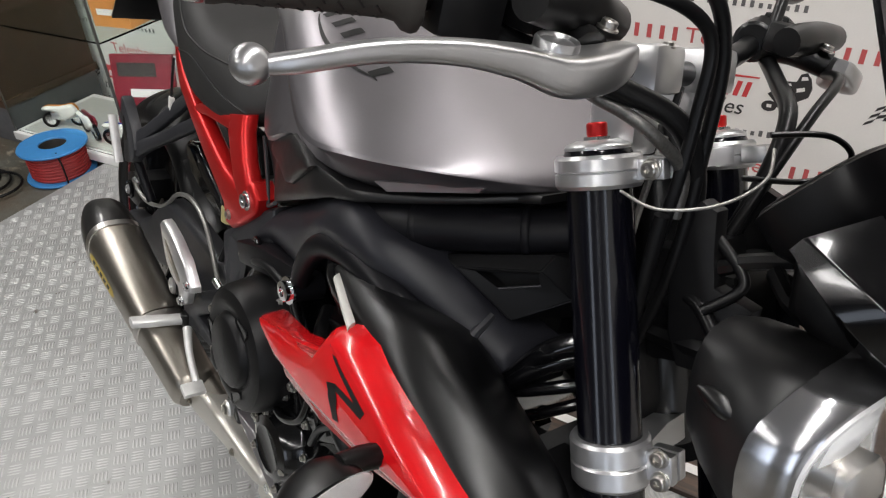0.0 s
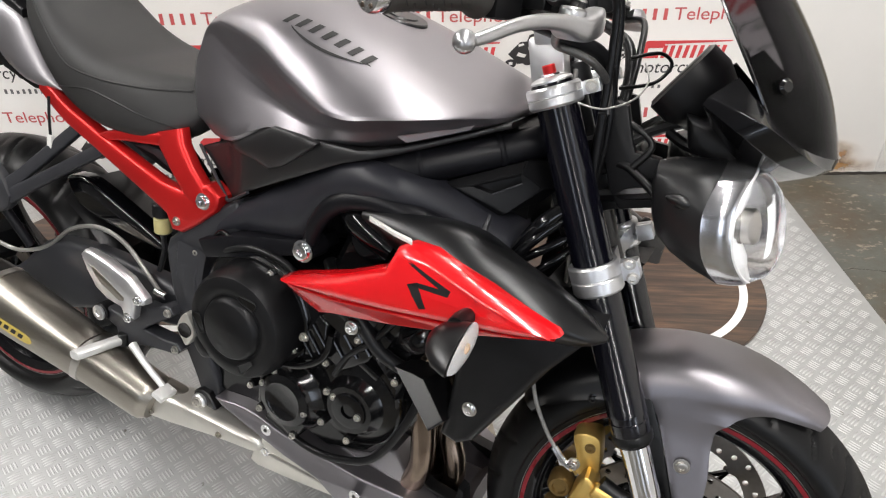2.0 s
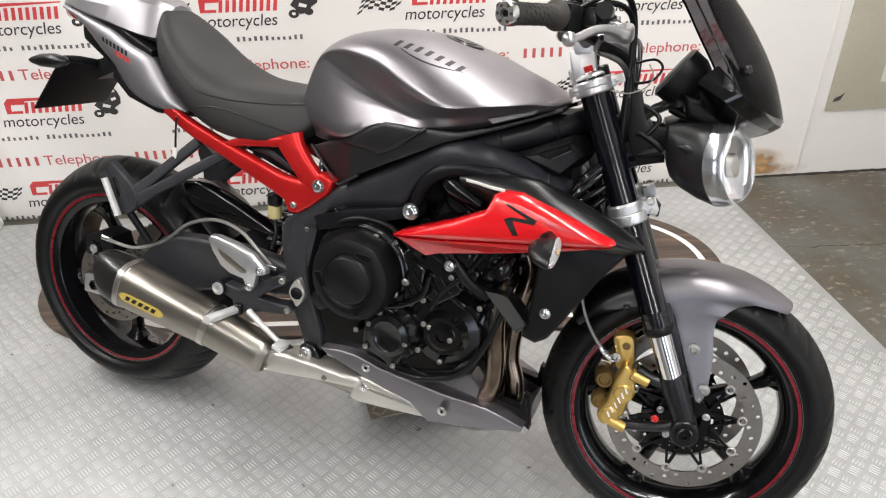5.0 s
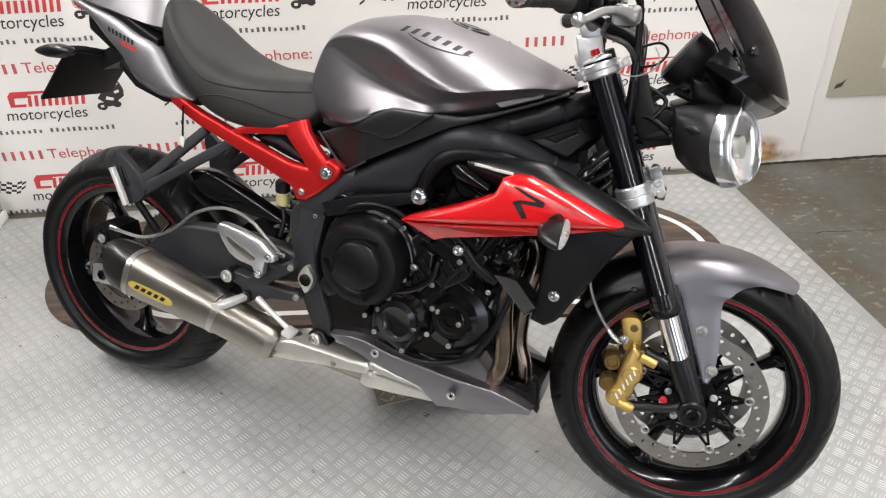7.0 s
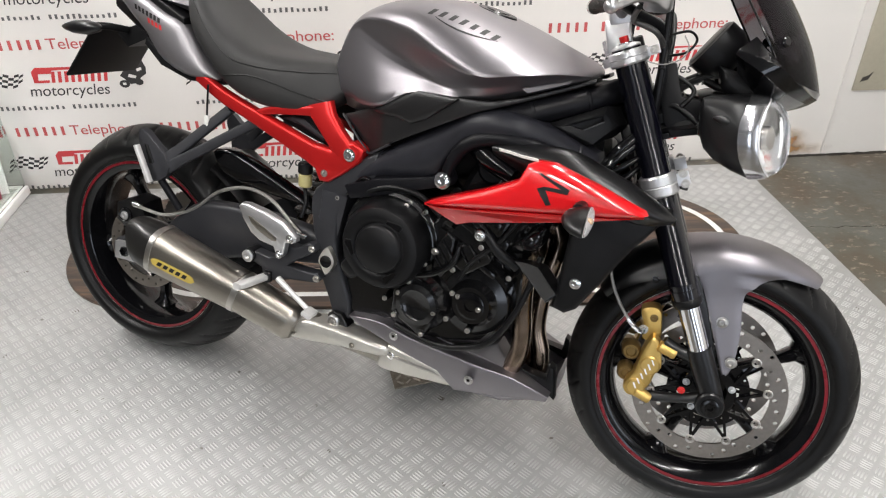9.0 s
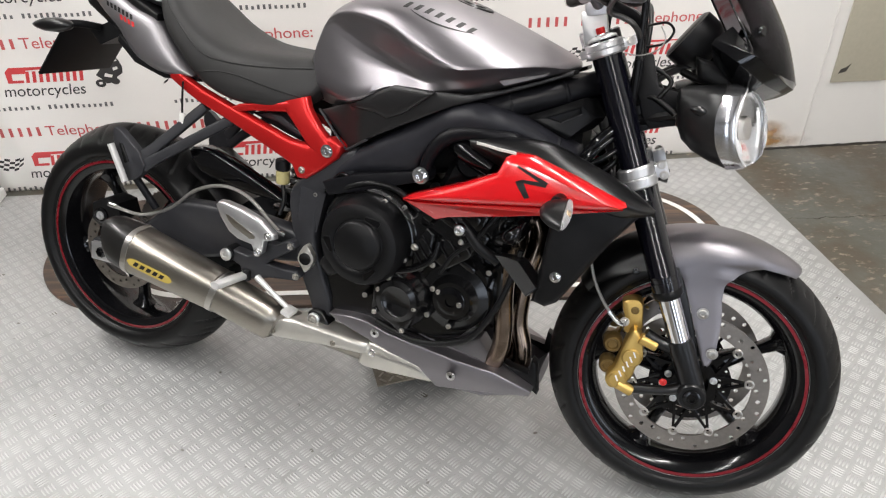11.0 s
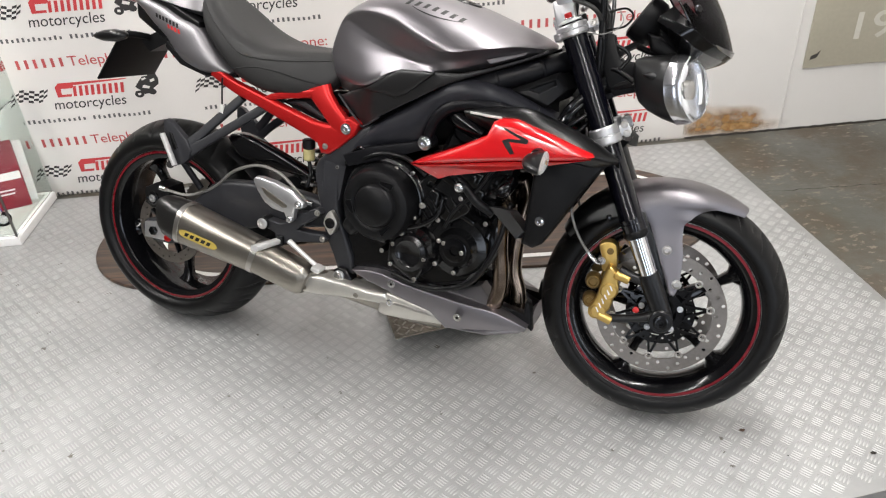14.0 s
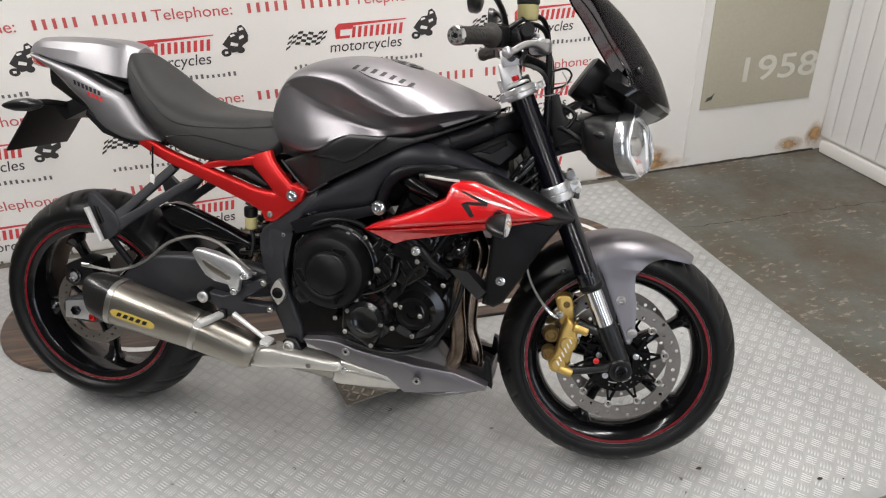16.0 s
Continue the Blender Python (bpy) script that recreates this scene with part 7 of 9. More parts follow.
add_grid(b, rows)
part("flange_arc", b, "alloy_bright", cl, "bright arc strip on the flange's upper edge")
lowc = cover("pulse_cover", (0.818, -0.120, 0.393), [(0.066, 0), (0.066, 0.040), (0.062, 0.046), (0.050, 0.056), (0.046, 0.066), (0.034, 0.070), (0.030, 0.067), (0.0, 0.067)], "engine_black", 48, "round black lower engine cover")
gen = cover("generator_cover", (0.934, -0.120, 0.416), [(0.078, 0), (0.078, 0.026), (0.072, 0.034), (0.052, 0.038), (0.044, 0.048), (0.040, 0.056), (0.0, 0.056)], "engine_black", 48, "round black generator cover")
b = bmesh.new()
add_plate(b, [(0.762, 0.430), (0.778, 0.446), (0.800, 0.456), (0.822, 0.450), (0.856, 0.425), (0.868, 0.392), (0.860, 0.366), (0.842, 0.330), (0.824, 0.316), (0.806, 0.330), (0.776, 0.346), (0.756, 0.362), (0.758, 0.400)], -0.120, -0.176, 0.007, 4)
part("cover_flange", b, "engine_black", lowc, "angular glossy flange with bolt ears")
for pts, y0, y1 in (([(0.878, 0.500), (0.905, 0.556), (0.945, 0.580), (0.985, 0.560), (0.962, 0.512), (0.915, 0.478)], 0.120, 0.176), ([(0.838, 0.470), (0.846, 0.530), (0.868, 0.560), (0.886, 0.548), (0.882, 0.488), (0.860, 0.456)], 0.120, 0.170), ([(0.900, 0.590), (0.960, 0.622), (1.000, 0.610), (0.986, 0.575), (0.940, 0.560)], 0.120, 0.184)):
    b = bmesh.new()
    add_plate(b, pts, -y0, -y1, 0.006, 3)
    blk = part("casing_block", b, "engine_black", bike, "glossy black block of the engine casting")
    (xa, za), (xb, zb) = pts[0], pts[3]
    for f in (0.3, 0.5, 0.7):
        b = bmesh.new()
        px_, pz_ = xa + (xb - xa) * f, za + (zb - za) * f
        add_tube(b, [(px_ - 0.012, -y1 - 0.001, pz_ + 0.016), (px_ + 0.012, -y1 - 0.001, pz_ - 0.016)], 0.0030, 8, 1)
        part("rib", b, "engine_black", blk)
b = bmesh.new()
add_lathe(b, [(0.010, 0), (0.030, 0), (0.030, 0.002), (0.026, 0.003), (0.012, 0.003)], (0.934, -0.1765, 0.416), (0, -1, 0), 32)
part("cap_ring", b, "gloss_black", gen)
mid = prism("side_casing", [(0.790, 0.460), (0.800, 0.545), (0.850, 0.600), (0.905, 0.560), (0.960, 0.520), (1.010, 0.470), (1.000, 0.370), (0.960, 0.325), (0.880, 0.305), (0.800, 0.330)], -0.152, -0.10, "engine_black", bike, "black side casing", 0.010)
prism("chain_casing", [(0.865, 0.560), (0.900, 0.610), (0.985, 0.640), (1.035, 0.625), (1.010, 0.560), (0.950, 0.515)], -0.178, -0.10, "engine_black", bike, "ribbed black cam-chain casing", 0.010)
b = bmesh.new()
add_tube(b, [(0.905, -0.160, 0.740), (0.935, -0.174, 0.728), (0.990, -0.176, 0.700)], [0.018, 0.024, 0.020], 14, 4)
add_lathe(b, [(0.034, 0), (0.034, 0.010), (0.028, 0.016), (0, 0.017)], (0.950, -0.162, 0.706), (0, -1, 0.1), 28)
part("head_cover", b, "gloss_black", bike, "glossy black head cover")
for s_pts in ((0.776, 0.411, 0.186), (0.858, 0.384, 0.186), (0.768, 0.357, 0.184), (0.832, 0.326, 0.180), (0.797, 0.440, 0.184), (0.824, 0.481, 0.172), (0.849, 0.515, 0.176), (0.888, 0.485, 0.176), (0.892, 0.434, 0.176), (0.905, 0.430, 0.176), (0.944, 0.546, 0.180), (0.953, 0.414, 0.182), (0.884, 0.374, 0.176), (0.933, 0.359, 0.176), (0.739, 0.384, 0.172), (0.771, 0.595, 0.164), (0.812, 0.540, 0.168), (1.004, 0.490, 0.168)):
    x, z, y = s_pts
    b = bmesh.new()
    add_cyl(b, (x, -0.09, z), (x, -y + 0.002, z), 0.0095, 0.0072, 14, 0.001)
    boss = part("bolt_boss", b, "engine_black", bike)
    bolt(boss, Vector((x, -y + 0.001, z)), (0, -1, 0), 0.0043, 0.005, "steel_polished", "bolt")
b = bmesh.new()
add_cyl(b, (0.945, -0.15, 0.577), (0.945, -0.200, 0.577), 0.016, 0.014, 18, 0.002)
boss = part("bolt_boss", b, "engine_black", bike)
bolt(boss, Vector((0.945, -0.199, 0.577)), (0, -1, 0), 0.0080, 0.008, "alloy_bright", "bolt")
b = bmesh.new()
for k in range(5):
    add_tube(b, [(0.880 + 0.022 * k, -0.168, 0.598 - 0.004 * k), (0.905 + 0.022 * k, -0.172, 0.552 - 0.010 * k)], 0.003, 6, 1)
part("rib", b, "engine_black", bike)
b = bmesh.new()
add_tube(b, [(1.010, -0.155, 0.560), (1.040, -0.165, 0.575), (1.055, -0.150, 0.600)], 0.020, 14, 4)
ts = part("thermostat_elbow", b, "engine_black", bike, "black coolant elbow")
b = bmesh.new()
add_lathe(b, [(0.022, 0), (0.023, 0.003), (0.023, 0.008), (0.022, 0.011)], (1.038, -0.178, 0.585), (0.3, -1, 0.2), 24)
part("hose_clip", b, "alloy_bright", ts, "bright hose clip")
b = bmesh.new()
add_tube(b, [(1.060, -0.155, 0.545), (1.035, -0.172, 0.440), (0.985, -0.176, 0.350), (0.920, -0.172, 0.315), (0.850, -0.165, 0.305), (0.760, -0.150, 0.320)], 0.0065, 10, 6)
part("coolant_hose", b, "hose_rubber", bike, "black hose round the lower engine")
for pts, r in ((((1.200, -0.100, 0.800), (1.173, -0.115, 0.775), (1.157, -0.117, 0.752), (1.141, -0.118, 0.724), (1.119, -0.118, 0.703), (1.080, -0.110, 0.690)), 0.0105),
               (((1.205, -0.095, 0.790), (1.175, -0.114, 0.762), (1.158, -0.122, 0.742), (1.140, -0.124, 0.715), (1.100, -0.112, 0.685)), 0.008),
               (((1.215, -0.095, 0.765), (1.178, -0.115, 0.737), (1.150, -0.118, 0.715), (1.100, -0.105, 0.675)), 0.006),
               (((1.215, -0.085, 0.745), (1.185, -0.105, 0.715), (1.160, -0.108, 0.690), (1.110, -0.100, 0.650)), 0.0055), (((0.60, -0.13, 0.56), (0.66, -0.15, 0.63), (0.70, -0.16, 0.62)), 0.005)):
    b = bmesh.new()
    add_tube(b, list(pts), r, 12, 6)
    part("wiring_loom", b, "gloss_black", bike)

# bolts on the castings
for x, y, z, r in ((0.655, -0.141, 0.612, 0.006), (0.600, -0.141, 0.575, 0.005), (0.942, -0.188, 0.592, 0.0075), (0.846, -0.176, 0.516, 0.0055)):
    bolt(bike, Vector((x, y, z)), (0, -1, 0), r, 0.006, "steel_polished", "bolt")
# coolant and breather hoses across the right of the engine
for nm, r, mt, pts in (
    ("coolant_hose", 0.011, "hose_rubber", [(0.870, -0.150, 0.640), (0.905, -0.178, 0.622), (0.950, -0.186, 0.585), (0.985, -0.184, 0.545), (1.020, -0.170, 0.520)]),
    ("breather_hose", 0.006, "hose_rubber", [(0.655, -0.150, 0.592), (0.690, -0.162, 0.612), (0.740, -0.165, 0.628), (0.800, -0.165, 0.622), (0.850, -0.170, 0.590)]),
    ("wiring_lead", 0.0045, "hose_rubber", [(0.905, -0.176, 0.470), (0.930, -0.182, 0.515), (0.975, -0.186, 0.560), (1.010, -0.182, 0.610), (1.040, -0.170, 0.650)]),
    ("oil_pipe", 0.0055, "engine_black", [(0.800, -0.176, 0.452), (0.850, -0.186, 0.470), (0.890, -0.186, 0.500), (0.900, -0.182, 0.540)])):
    b = bmesh.new()
    add_tube(b, pts, r, 10, 6)
    part(nm, b, mt, bike)
for x, z, y, w, h in ((0.915, 0.590, 0.180, 0.040, 0.020), (0.965, 0.600, 0.182, 0.034, 0.024), (0.985, 0.560, 0.178, 0.026, 0.030), (0.875, 0.590, 0.172, 0.020, 0.030), (0.955, 0.495, 0.160, 0.046, 0.012)):
    b = bmesh.new()
    add_box(b, (x, -y, z), (w, 0.016, h), Matrix.Rotation(radians(28), 4, "Y"), 0.004)
    part("casting_boss", b, "engine_black", bike)
# ---- exhaust ----
HEADERS = (((1.030, -0.112, 0.590), (1.040, -0.112, 0.540), (1.025, -0.105, 0.475), (1.024, -0.100, 0.414), (1.030, -0.098, 0.352), (1.028, -0.096, 0.295), (1.008, -0.094, 0.250), (0.960, -0.085, 0.216), (0.880, -0.06, 0.200), (0.80, -0.06, 0.195)),
           ((1.040, -0.020, 0.600), (1.066, -0.020, 0.540), (1.052, -0.026, 0.450), (1.046, -0.030, 0.391), (1.047, -0.032, 0.334), (1.063, -0.034, 0.282), (1.062, -0.034, 0.238), (1.032, -0.034, 0.203), (0.940, -0.036, 0.192), (0.80, -0.05, 0.195)),
           ((1.020, 0.055, 0.580), (1.030, 0.052, 0.500), (1.020, 0.048, 0.420), (1.010, 0.042, 0.350), (1.012, 0.036, 0.290), (1.020, 0.030, 0.245), (1.005, 0.024, 0.210), (0.930, 0.010, 0.196), (0.86, -0.01, 0.194), (0.80, -0.04, 0.195)))
for line in HEADERS:
    b = bmesh.new()
    add_tube(b, list(line), 0.0205, 24, 7)
    part("exhaust_header", b, "steel_heated", bike, "heat-browned steel exhaust header")
b = bmesh.new()
add_tube(b, [(0.86, -0.045, 0.192), (0.78, -0.075, 0.200), (0.70, -0.105, 0.219), (0.60, -0.135, 0.250), (0.52, -0.158, 0.276)], [0.045, 0.036, 0.027, 0.026, 0.030], 20, 6)
part("link_pipe", b, "steel_brushed", bike, "brushed steel exhaust link pipe")
b = bmesh.new()
AX = [(0.560, -0.166, 0.252), (0.515, -0.175, 0.270), (0.384, -0.194, 0.3225), (0.174, -0.212, 0.3865), (0.136, -0.2145, 0.397)]


def along(t0, t1, radii, ys, mat, name, parent, label, e=2.7, caps=True):
    """A stretch of the silencer's rounded tube."""
    a, c = Vector(t0), Vector(t1)
    d = (c - a).normalized()
    up_ = Vector((0, 1, 0)).cross(d)
    if up_.z < 0:
        up_ = -up_
    rings = []
    for (t, rz, ry) in radii:
        p = a.lerp(c, t)
        rings.append([p + up_ * (v * rz) + Vector((0, 1, 0)) * (u * ry) for u, v in superellipse(1, 1, e, 36)])
    q = bmesh.new()
    add_loft(q, rings, caps)
    return part(name, q, mat, parent, label, None, 40)


sil = along(AX[2], AX[3], [(0, 0.0475, 0.043), (0.02, 0.0480, 0.0435), (0.98, 0.0570, 0.050), (1, 0.0555, 0.0495)], None, "steel_brushed", "silencer", bike, "brushed steel race silencer")
along(AX[1], AX[2], [(-0.10, 0.034, 0.032), (-0.02, 0.0430, 0.039), (0.05, 0.0442, 0.040), (0.95, 0.0468, 0.0425), (1, 0.0468, 0.0425)], None, "steel_brushed", "silencer_cone", sil, "brushed steel inlet cone")
along(AX[3], AX[4], [(-0.28, 0.0575, 0.0505), (-0.27, 0.0583, 0.0512), (0.05, 0.0588, 0.0516), (0.06, 0.0578, 0.0506)], None, "steel_polished", "band", sil, "riveted steel band")
along(AX[1], AX[2], [(0.90, 0.0472, 0.0430), (0.905, 0.0488, 0.0446), (1.00, 0.0494, 0.0452), (1.005, 0.0480, 0.0438)], None, "steel_polished", "band", sil, "riveted steel band")
b = bmesh.new()
d = (Vector(AX[4]) - Vector(AX[3])).normalized()
up_ = Vector((0, 1, 0)).cross(d)
up_ = up_ if up_.z > 0 else -up_
rings = []
for t, rz, ry, cut in ((-0.004, 0.0575, 0.0495, 0), (0.020, 0.057, 0.049, 0.004), (0.052, 0.054, 0.045, 0.012), (0.066, 0.047, 0.039, 0.014), (0.068, 0.033, 0.028, 0.012), (0.020, 0.030, 0.026, 0.006)):
    p = Vector(AX[3]) + d * t
    rings.append([p + up_ * (v * rz) + Vector((0, u * ry, 0)) + d * cut * v for u, v in superellipse(1, 1, 2.7, 36)])
add_loft(b, rings)
part("end_cap", b, "carbon", sil, "dark carbon end cap")
# yellow badge with dark bars
a_, c_ = Vector(AX[2]), Vector(AX[3])
ax = (a_ - c_).normalized()
nrm = Vector((0, -1, 0))
upv = Vector((0, 1, 0)).cross(ax)
upv = upv if upv.z > 0 else -upv
sil_tree = BVHTree.FromPolygons([v.co for v in sil.data.vertices], [p.vertices for p in sil.data.polygons])


def on_silencer(u, v, lift):
    p = c_ + ax * u + upv * v
    hit = sil_tree.ray_cast(p + Vector((0, -0.3, 0)), Vector((0, 1, 0)))[0]
    return (hit if hit else p + Vector((0, -0.05, 0))) + Vector((0, -lift, 0))


b = bmesh.new()
rows = []
for i in range(25):
    u = 0.016 + 0.115 * i / 24
    e = (i / 12 - 1)
    h = 0.0115 * max(0.02, 1 - abs(e) ** 6) ** 0.5
    rows.append([on_silencer(u, -0.006 + h * q, 0.0005) for q in (-1, -0.5, 0, 0.5, 1)])
add_grid(b, rows)
badge = part("badge", b, "badge_yellow", sil, "yellow oval badge with dark bars")
for k in range(5):
    b = bmesh.new()
    u = 0.034 + 0.0165 * k
    rows = [[on_silencer(u + 0.0105 * i / 3 + 0.002 * q, -0.006 + 0.0055 * q, 0.0011) for q in (-1, 0, 1)] for i in range(4)]
    add_grid(b, rows)
    part("dark_bar", b, "decal_black", badge)
# heat shields
SH1 = [(0.494, 0.243), (0.501, 0.264), (0.514, 0.279), (0.540, 0.287), (0.572, 0.288), (0.600, 0.284), (0.650, 0.276), (0.700, 0.266), (0.742, 0.262), (0.750, 0.252), (0.744, 0.236), (0.726, 0.232), (0.690, 0.234), (0.640, 0.236), (0.560, 0.234), (0.510, 0.236)]
pillow_part("heat_shield", SH1, 0.14, 0.178, 0.190, 0.009, "steel_pale", bike, "pale steel heat shield", 0, lambda x, z: -0.13 * (x - 0.5) - 0.10 * max(0.0, z - 0.27), 4, (-1,))
pillow_part("heat_shield", [(0.722, 0.246), (0.736, 0.262), (0.752, 0.264), (0.800, 0.252), (0.862, 0.236), (0.890, 0.222), (0.908, 0.204), (0.900, 0.198), (0.810, 0.196), (0.735, 0.196), (0.716, 0.204), (0.722, 0.226)], 0.09, 0.138, 0.149, 0.008, "steel_pale", bike, "pale steel lower heat shield", 0, lambda x, z: -0.05 * max(0.0, x - 0.76), 4, (-1,))
pillow_part("shield_groove", [(0.752, 0.236), (0.770, 0.240), (0.850, 0.228), (0.872, 0.219), (0.850, 0.219), (0.775, 0.230)], 0.12, 0.1485, 0.1505, 0.003, "steel_polished", bike, "bright pressed groove of the shield", 0, lambda x, z: -0.05 * max(0.0, x - 0.76), 2, (-1,))
for x, z, y in ((0.508, 0.252, 0.188), (0.650, 0.248, 0.169)):
    bolt(bike, Vector((x + 0.015, -y, z)), (0, -1, 0), 0.005, 0.004, "steel_brushed", "rivet")
bolt(bike, Vector((0.752, -0.143, 0.237)), (0, -1, 0), 0.009, 0.007, "alloy_bright", "bolt")
b = bmesh.new()
add_plate(b, [(0.590, 0.300), (0.604, 0.309), (0.624, 0.307), (0.640, 0.284), (0.642, 0.252), (0.630, 0.252), (0.617, 0.267), (0.596, 0.272), (0.588, 0.284)], -0.115, -0.150, 0.005, 3)
mt_ = part("silencer_mount", b, "satin_black", bike, "black mounting lug over the link pipe")
b = bmesh.new()
add_lathe(b, [(0.0150, 0), (0.0150, 0.006), (0.0125, 0.009), (0.0, 0.009)], (0.6065, -0.149, 0.287), (0, -1, 0), 28)
part("washer", b, "alloy", mt_, "bright washer")
bolt(mt_, Vector((0.6065, -0.157, 0.287)), (0, -1, 0), 0.0085, 0.006, "steel_polished", "bolt")

# ---- belly pan ----
pillow_part("belly_pan", [(0.646, 0.313), (0.700, 0.318), (0.735, 0.316), (0.793, 0.299), (0.940, 0.273), (1.029, 0.258), (1.075, 0.240), (1.110, 0.224), (1.106, 0.212), (1.010, 0.203), (0.908, 0.196), (0.866, 0.236), (0.800, 0.254), (0.740, 0.274), (0.663, 0.301)], 0.095, 0.154, 0.157, 0.004, "graphite_paint", bike, "graphite painted belly pan side", 0, lambda x, z: -0.16 * max(0.0, x - 0.90) - 0.15 * max(0.0, 0.25 - z), 3)
# the lip takes the lighter tail paint for the light that falls on it
pillow_part("pan_inner_wall", [(0.806, 0.270), (0.928, 0.2915), (0.979, 0.3030), (1.026, 0.258), (0.945, 0.274), (0.835, 0.292)], 0.08, 0.122, 0.128, 0.004, "tail_paint", bike, "upper lip of the belly pan, lighter for light on it", 0, lambda x, z: -0.25 * max(0.0, x - 0.95) - 0.75 * max(0.0, z - 0.262 - 0.10 * max(0.0, 0.945 - x)), 2)
b = bmesh.new()
rings = []
for x, w, z0, z1 in ((0.90, 0.120, 0.180, 0.195), (1.00, 0.105, 0.172, 0.190), (1.08, 0.075, 0.180, 0.205), (1.112, 0.055, 0.200, 0.250)):
    rings.append([(x, w * u, (z0 + z1) / 2 + (z1 - z0) / 2 * v) for u, v in superellipse(1, 1, 4, 16)])
add_loft(b, rings)
part("pan_keel", b, "graphite_paint", bike, "graphite belly pan keel")
for s in (-1, 1):
    b = bmesh.new()
    add_plate(b, [(1.020, 0.268), (1.062, 0.246), (1.118, 0.205), (1.114, 0.240), (1.108, 0.278), (1.098, 0.284), (1.094, 0.250), (1.05, 0.258)], s * 0.066, s * 0.092, 0.003)
    part("pan_front_guard", b, "plastic_black", bike, "black front edge of the belly pan")
    for x, z in ((0.760, 0.292), (0.940, 0.232)):
        bolt(bike, Vector((x, s * (0.1565 - 0.16 * max(0.0, x - 0.90)), z)), (0, s, 0), 0.0078, 0.002, "alloy_bright", "pan_screw")
        b = bmesh.new()
        add_lathe(b, [(0.0034, 0), (0.0034, 0.0006), (0, 0.0006)], (x, s * (0.1585 - 0.16 * max(0.0, x - 0.90)), z), (0, s, 0), 12)
        part("socket", b, "engine_black", bike)

# ---- swingarm, hugger, shock, hangers ----
pillow_part("swingarm", [(-0.062, 0.296), (-0.055, 0.340), (0.030, 0.362), (0.100, 0.400), (0.150, 0.442), (0.214, 0.486), (0.330, 0.496), (0.455, 0.490), (0.560, 0.470), (0.575, 0.430), (0.540, 0.400), (0.400, 0.385), (0.250, 0.345), (0.080, 0.288), (0.000, 0.275)], 0.095, 0.112, 0.128, 0.014, "frame_grey", bike, "black aluminium swingarm", 3, None, 4)
for s in (-1, 1):
    b = bmesh.new()
    add_plate(b, [(-0.050, 0.292), (-0.045, 0.338), (0.010, 0.345), (0.030, 0.318), (0.020, 0.290)], s * 0.120, s * 0.136, 0.002)
    adj = part("axle_block", b, "alloy", bike, "silver axle adjuster block")
    b = bmesh.new()
    add_lathe(b, [(0.0135, 0), (0.0135, 0.008), (0.010, 0.010), (0.007, 0.004), (0, 0.004)], (-0.012, s * 0.136, 0.316), (0, s, 0), 6)
    part("axle_nut", b, "engine_black", adj)
    bolt(adj, Vector((0.035, s * 0.134, 0.300)), (0, s, 0), 0.009, 0.008, "red_satin", "bobbin", None, "red anodised paddock bobbin")
b = bmesh.new()
rings = []
for k in range(15):
    a = radians(60 - 27 * k / 14)
    rings.append([(math.cos(a) * (0.336 + 0.004 * k / 14) * 1.0, u * 0.10, 0.313 + math.sin(a) * 0.334 - 0.030 * abs(u) ** 3) for u in np.linspace(-1, 1, 13)])
rings = [[(x + 0.06, y, z - 0.008) for x, y, z in r] for r in rings]
add_grid(b, rings)
bmesh.ops.solidify(b, geom=b.faces[:], thickness=0.003)
part("rear_hugger", b, "satin_black", bike, "black rear wheel hugger", None, 50)
plate_part("hugger_side", [(0.236, 0.610), (0.268, 0.621), (0.303, 0.617), (0.390, 0.583), (0.474, 0.546), (0.520, 0.526), (0.520, 0.512), (0.474, 0.524), (0.406, 0.532), (0.336, 0.544), (0.265, 0.562)], 0.070, 0.102, "gloss_black", bike, "glossy black hugger side", 0.010, 2, None, 4, (-1,))
b = bmesh.new()
add_plate(b, [(-0.045, 0.395), (-0.040, 0.440), (0.000, 0.458), (0.040, 0.450), (0.050, 0.410), (0.030, 0.385), (-0.02, 0.380)], -0.060, -0.128, 0.006)
rc = part("rear_caliper", b, "satin_black", bike, "black rear brake caliper")
b = bmesh.new()
add_lathe(b, [(0.020, 0), (0.020, 0.006), (0.016, 0.008), (0.014, 0.006), (0.006, 0.006), (0.005, 0.009), (0, 0.009)], (-0.010, -0.127, 0.412), (0, -1, 0), 24)
part("piston_cover", b, "gloss_black", rc)
bolt(rc, Vector((-0.010, -0.134, 0.412)), (0, -1, 0), 0.0085, 0.005, "alloy", "bolt")
b = bmesh.new()
add_tube(b, [(0.020, -0.125, 0.445), (0.060, -0.135, 0.442), (0.120, -0.130, 0.438), (0.200, -0.125, 0.468), (0.270, -0.125, 0.522), (0.350, -0.128, 0.548), (0.420, -0.130, 0.535), (0.480, -0.135, 0.490), (0.510, -0.140, 0.470)], 0.0042, 8, 6)
rh = part("rear_brake_hose", b, "braided_hose", bike, "braided steel rear brake hose")
for i, (x, y, z) in enumerate(((0.026, -0.127, 0.445), (0.510, -0.140, 0.470))):
    b = bmesh.new()
    add_cyl(b, (x - 0.012, y, z), (x + 0.014, y, z - 0.003), 0.007, None, 12, 0.001)
    part("hose_end", b, "alloy_bright", rh)
b = bmesh.new()
add_cyl(b, (0.505, -0.122, 0.578), (0.505, -0.122, 0.608), 0.0150, None, 20, 0.003)
rs = part("rear_reservoir", b, "fluid_yellow", bike, "yellow fluid reservoir with black cap")
b = bmesh.new()
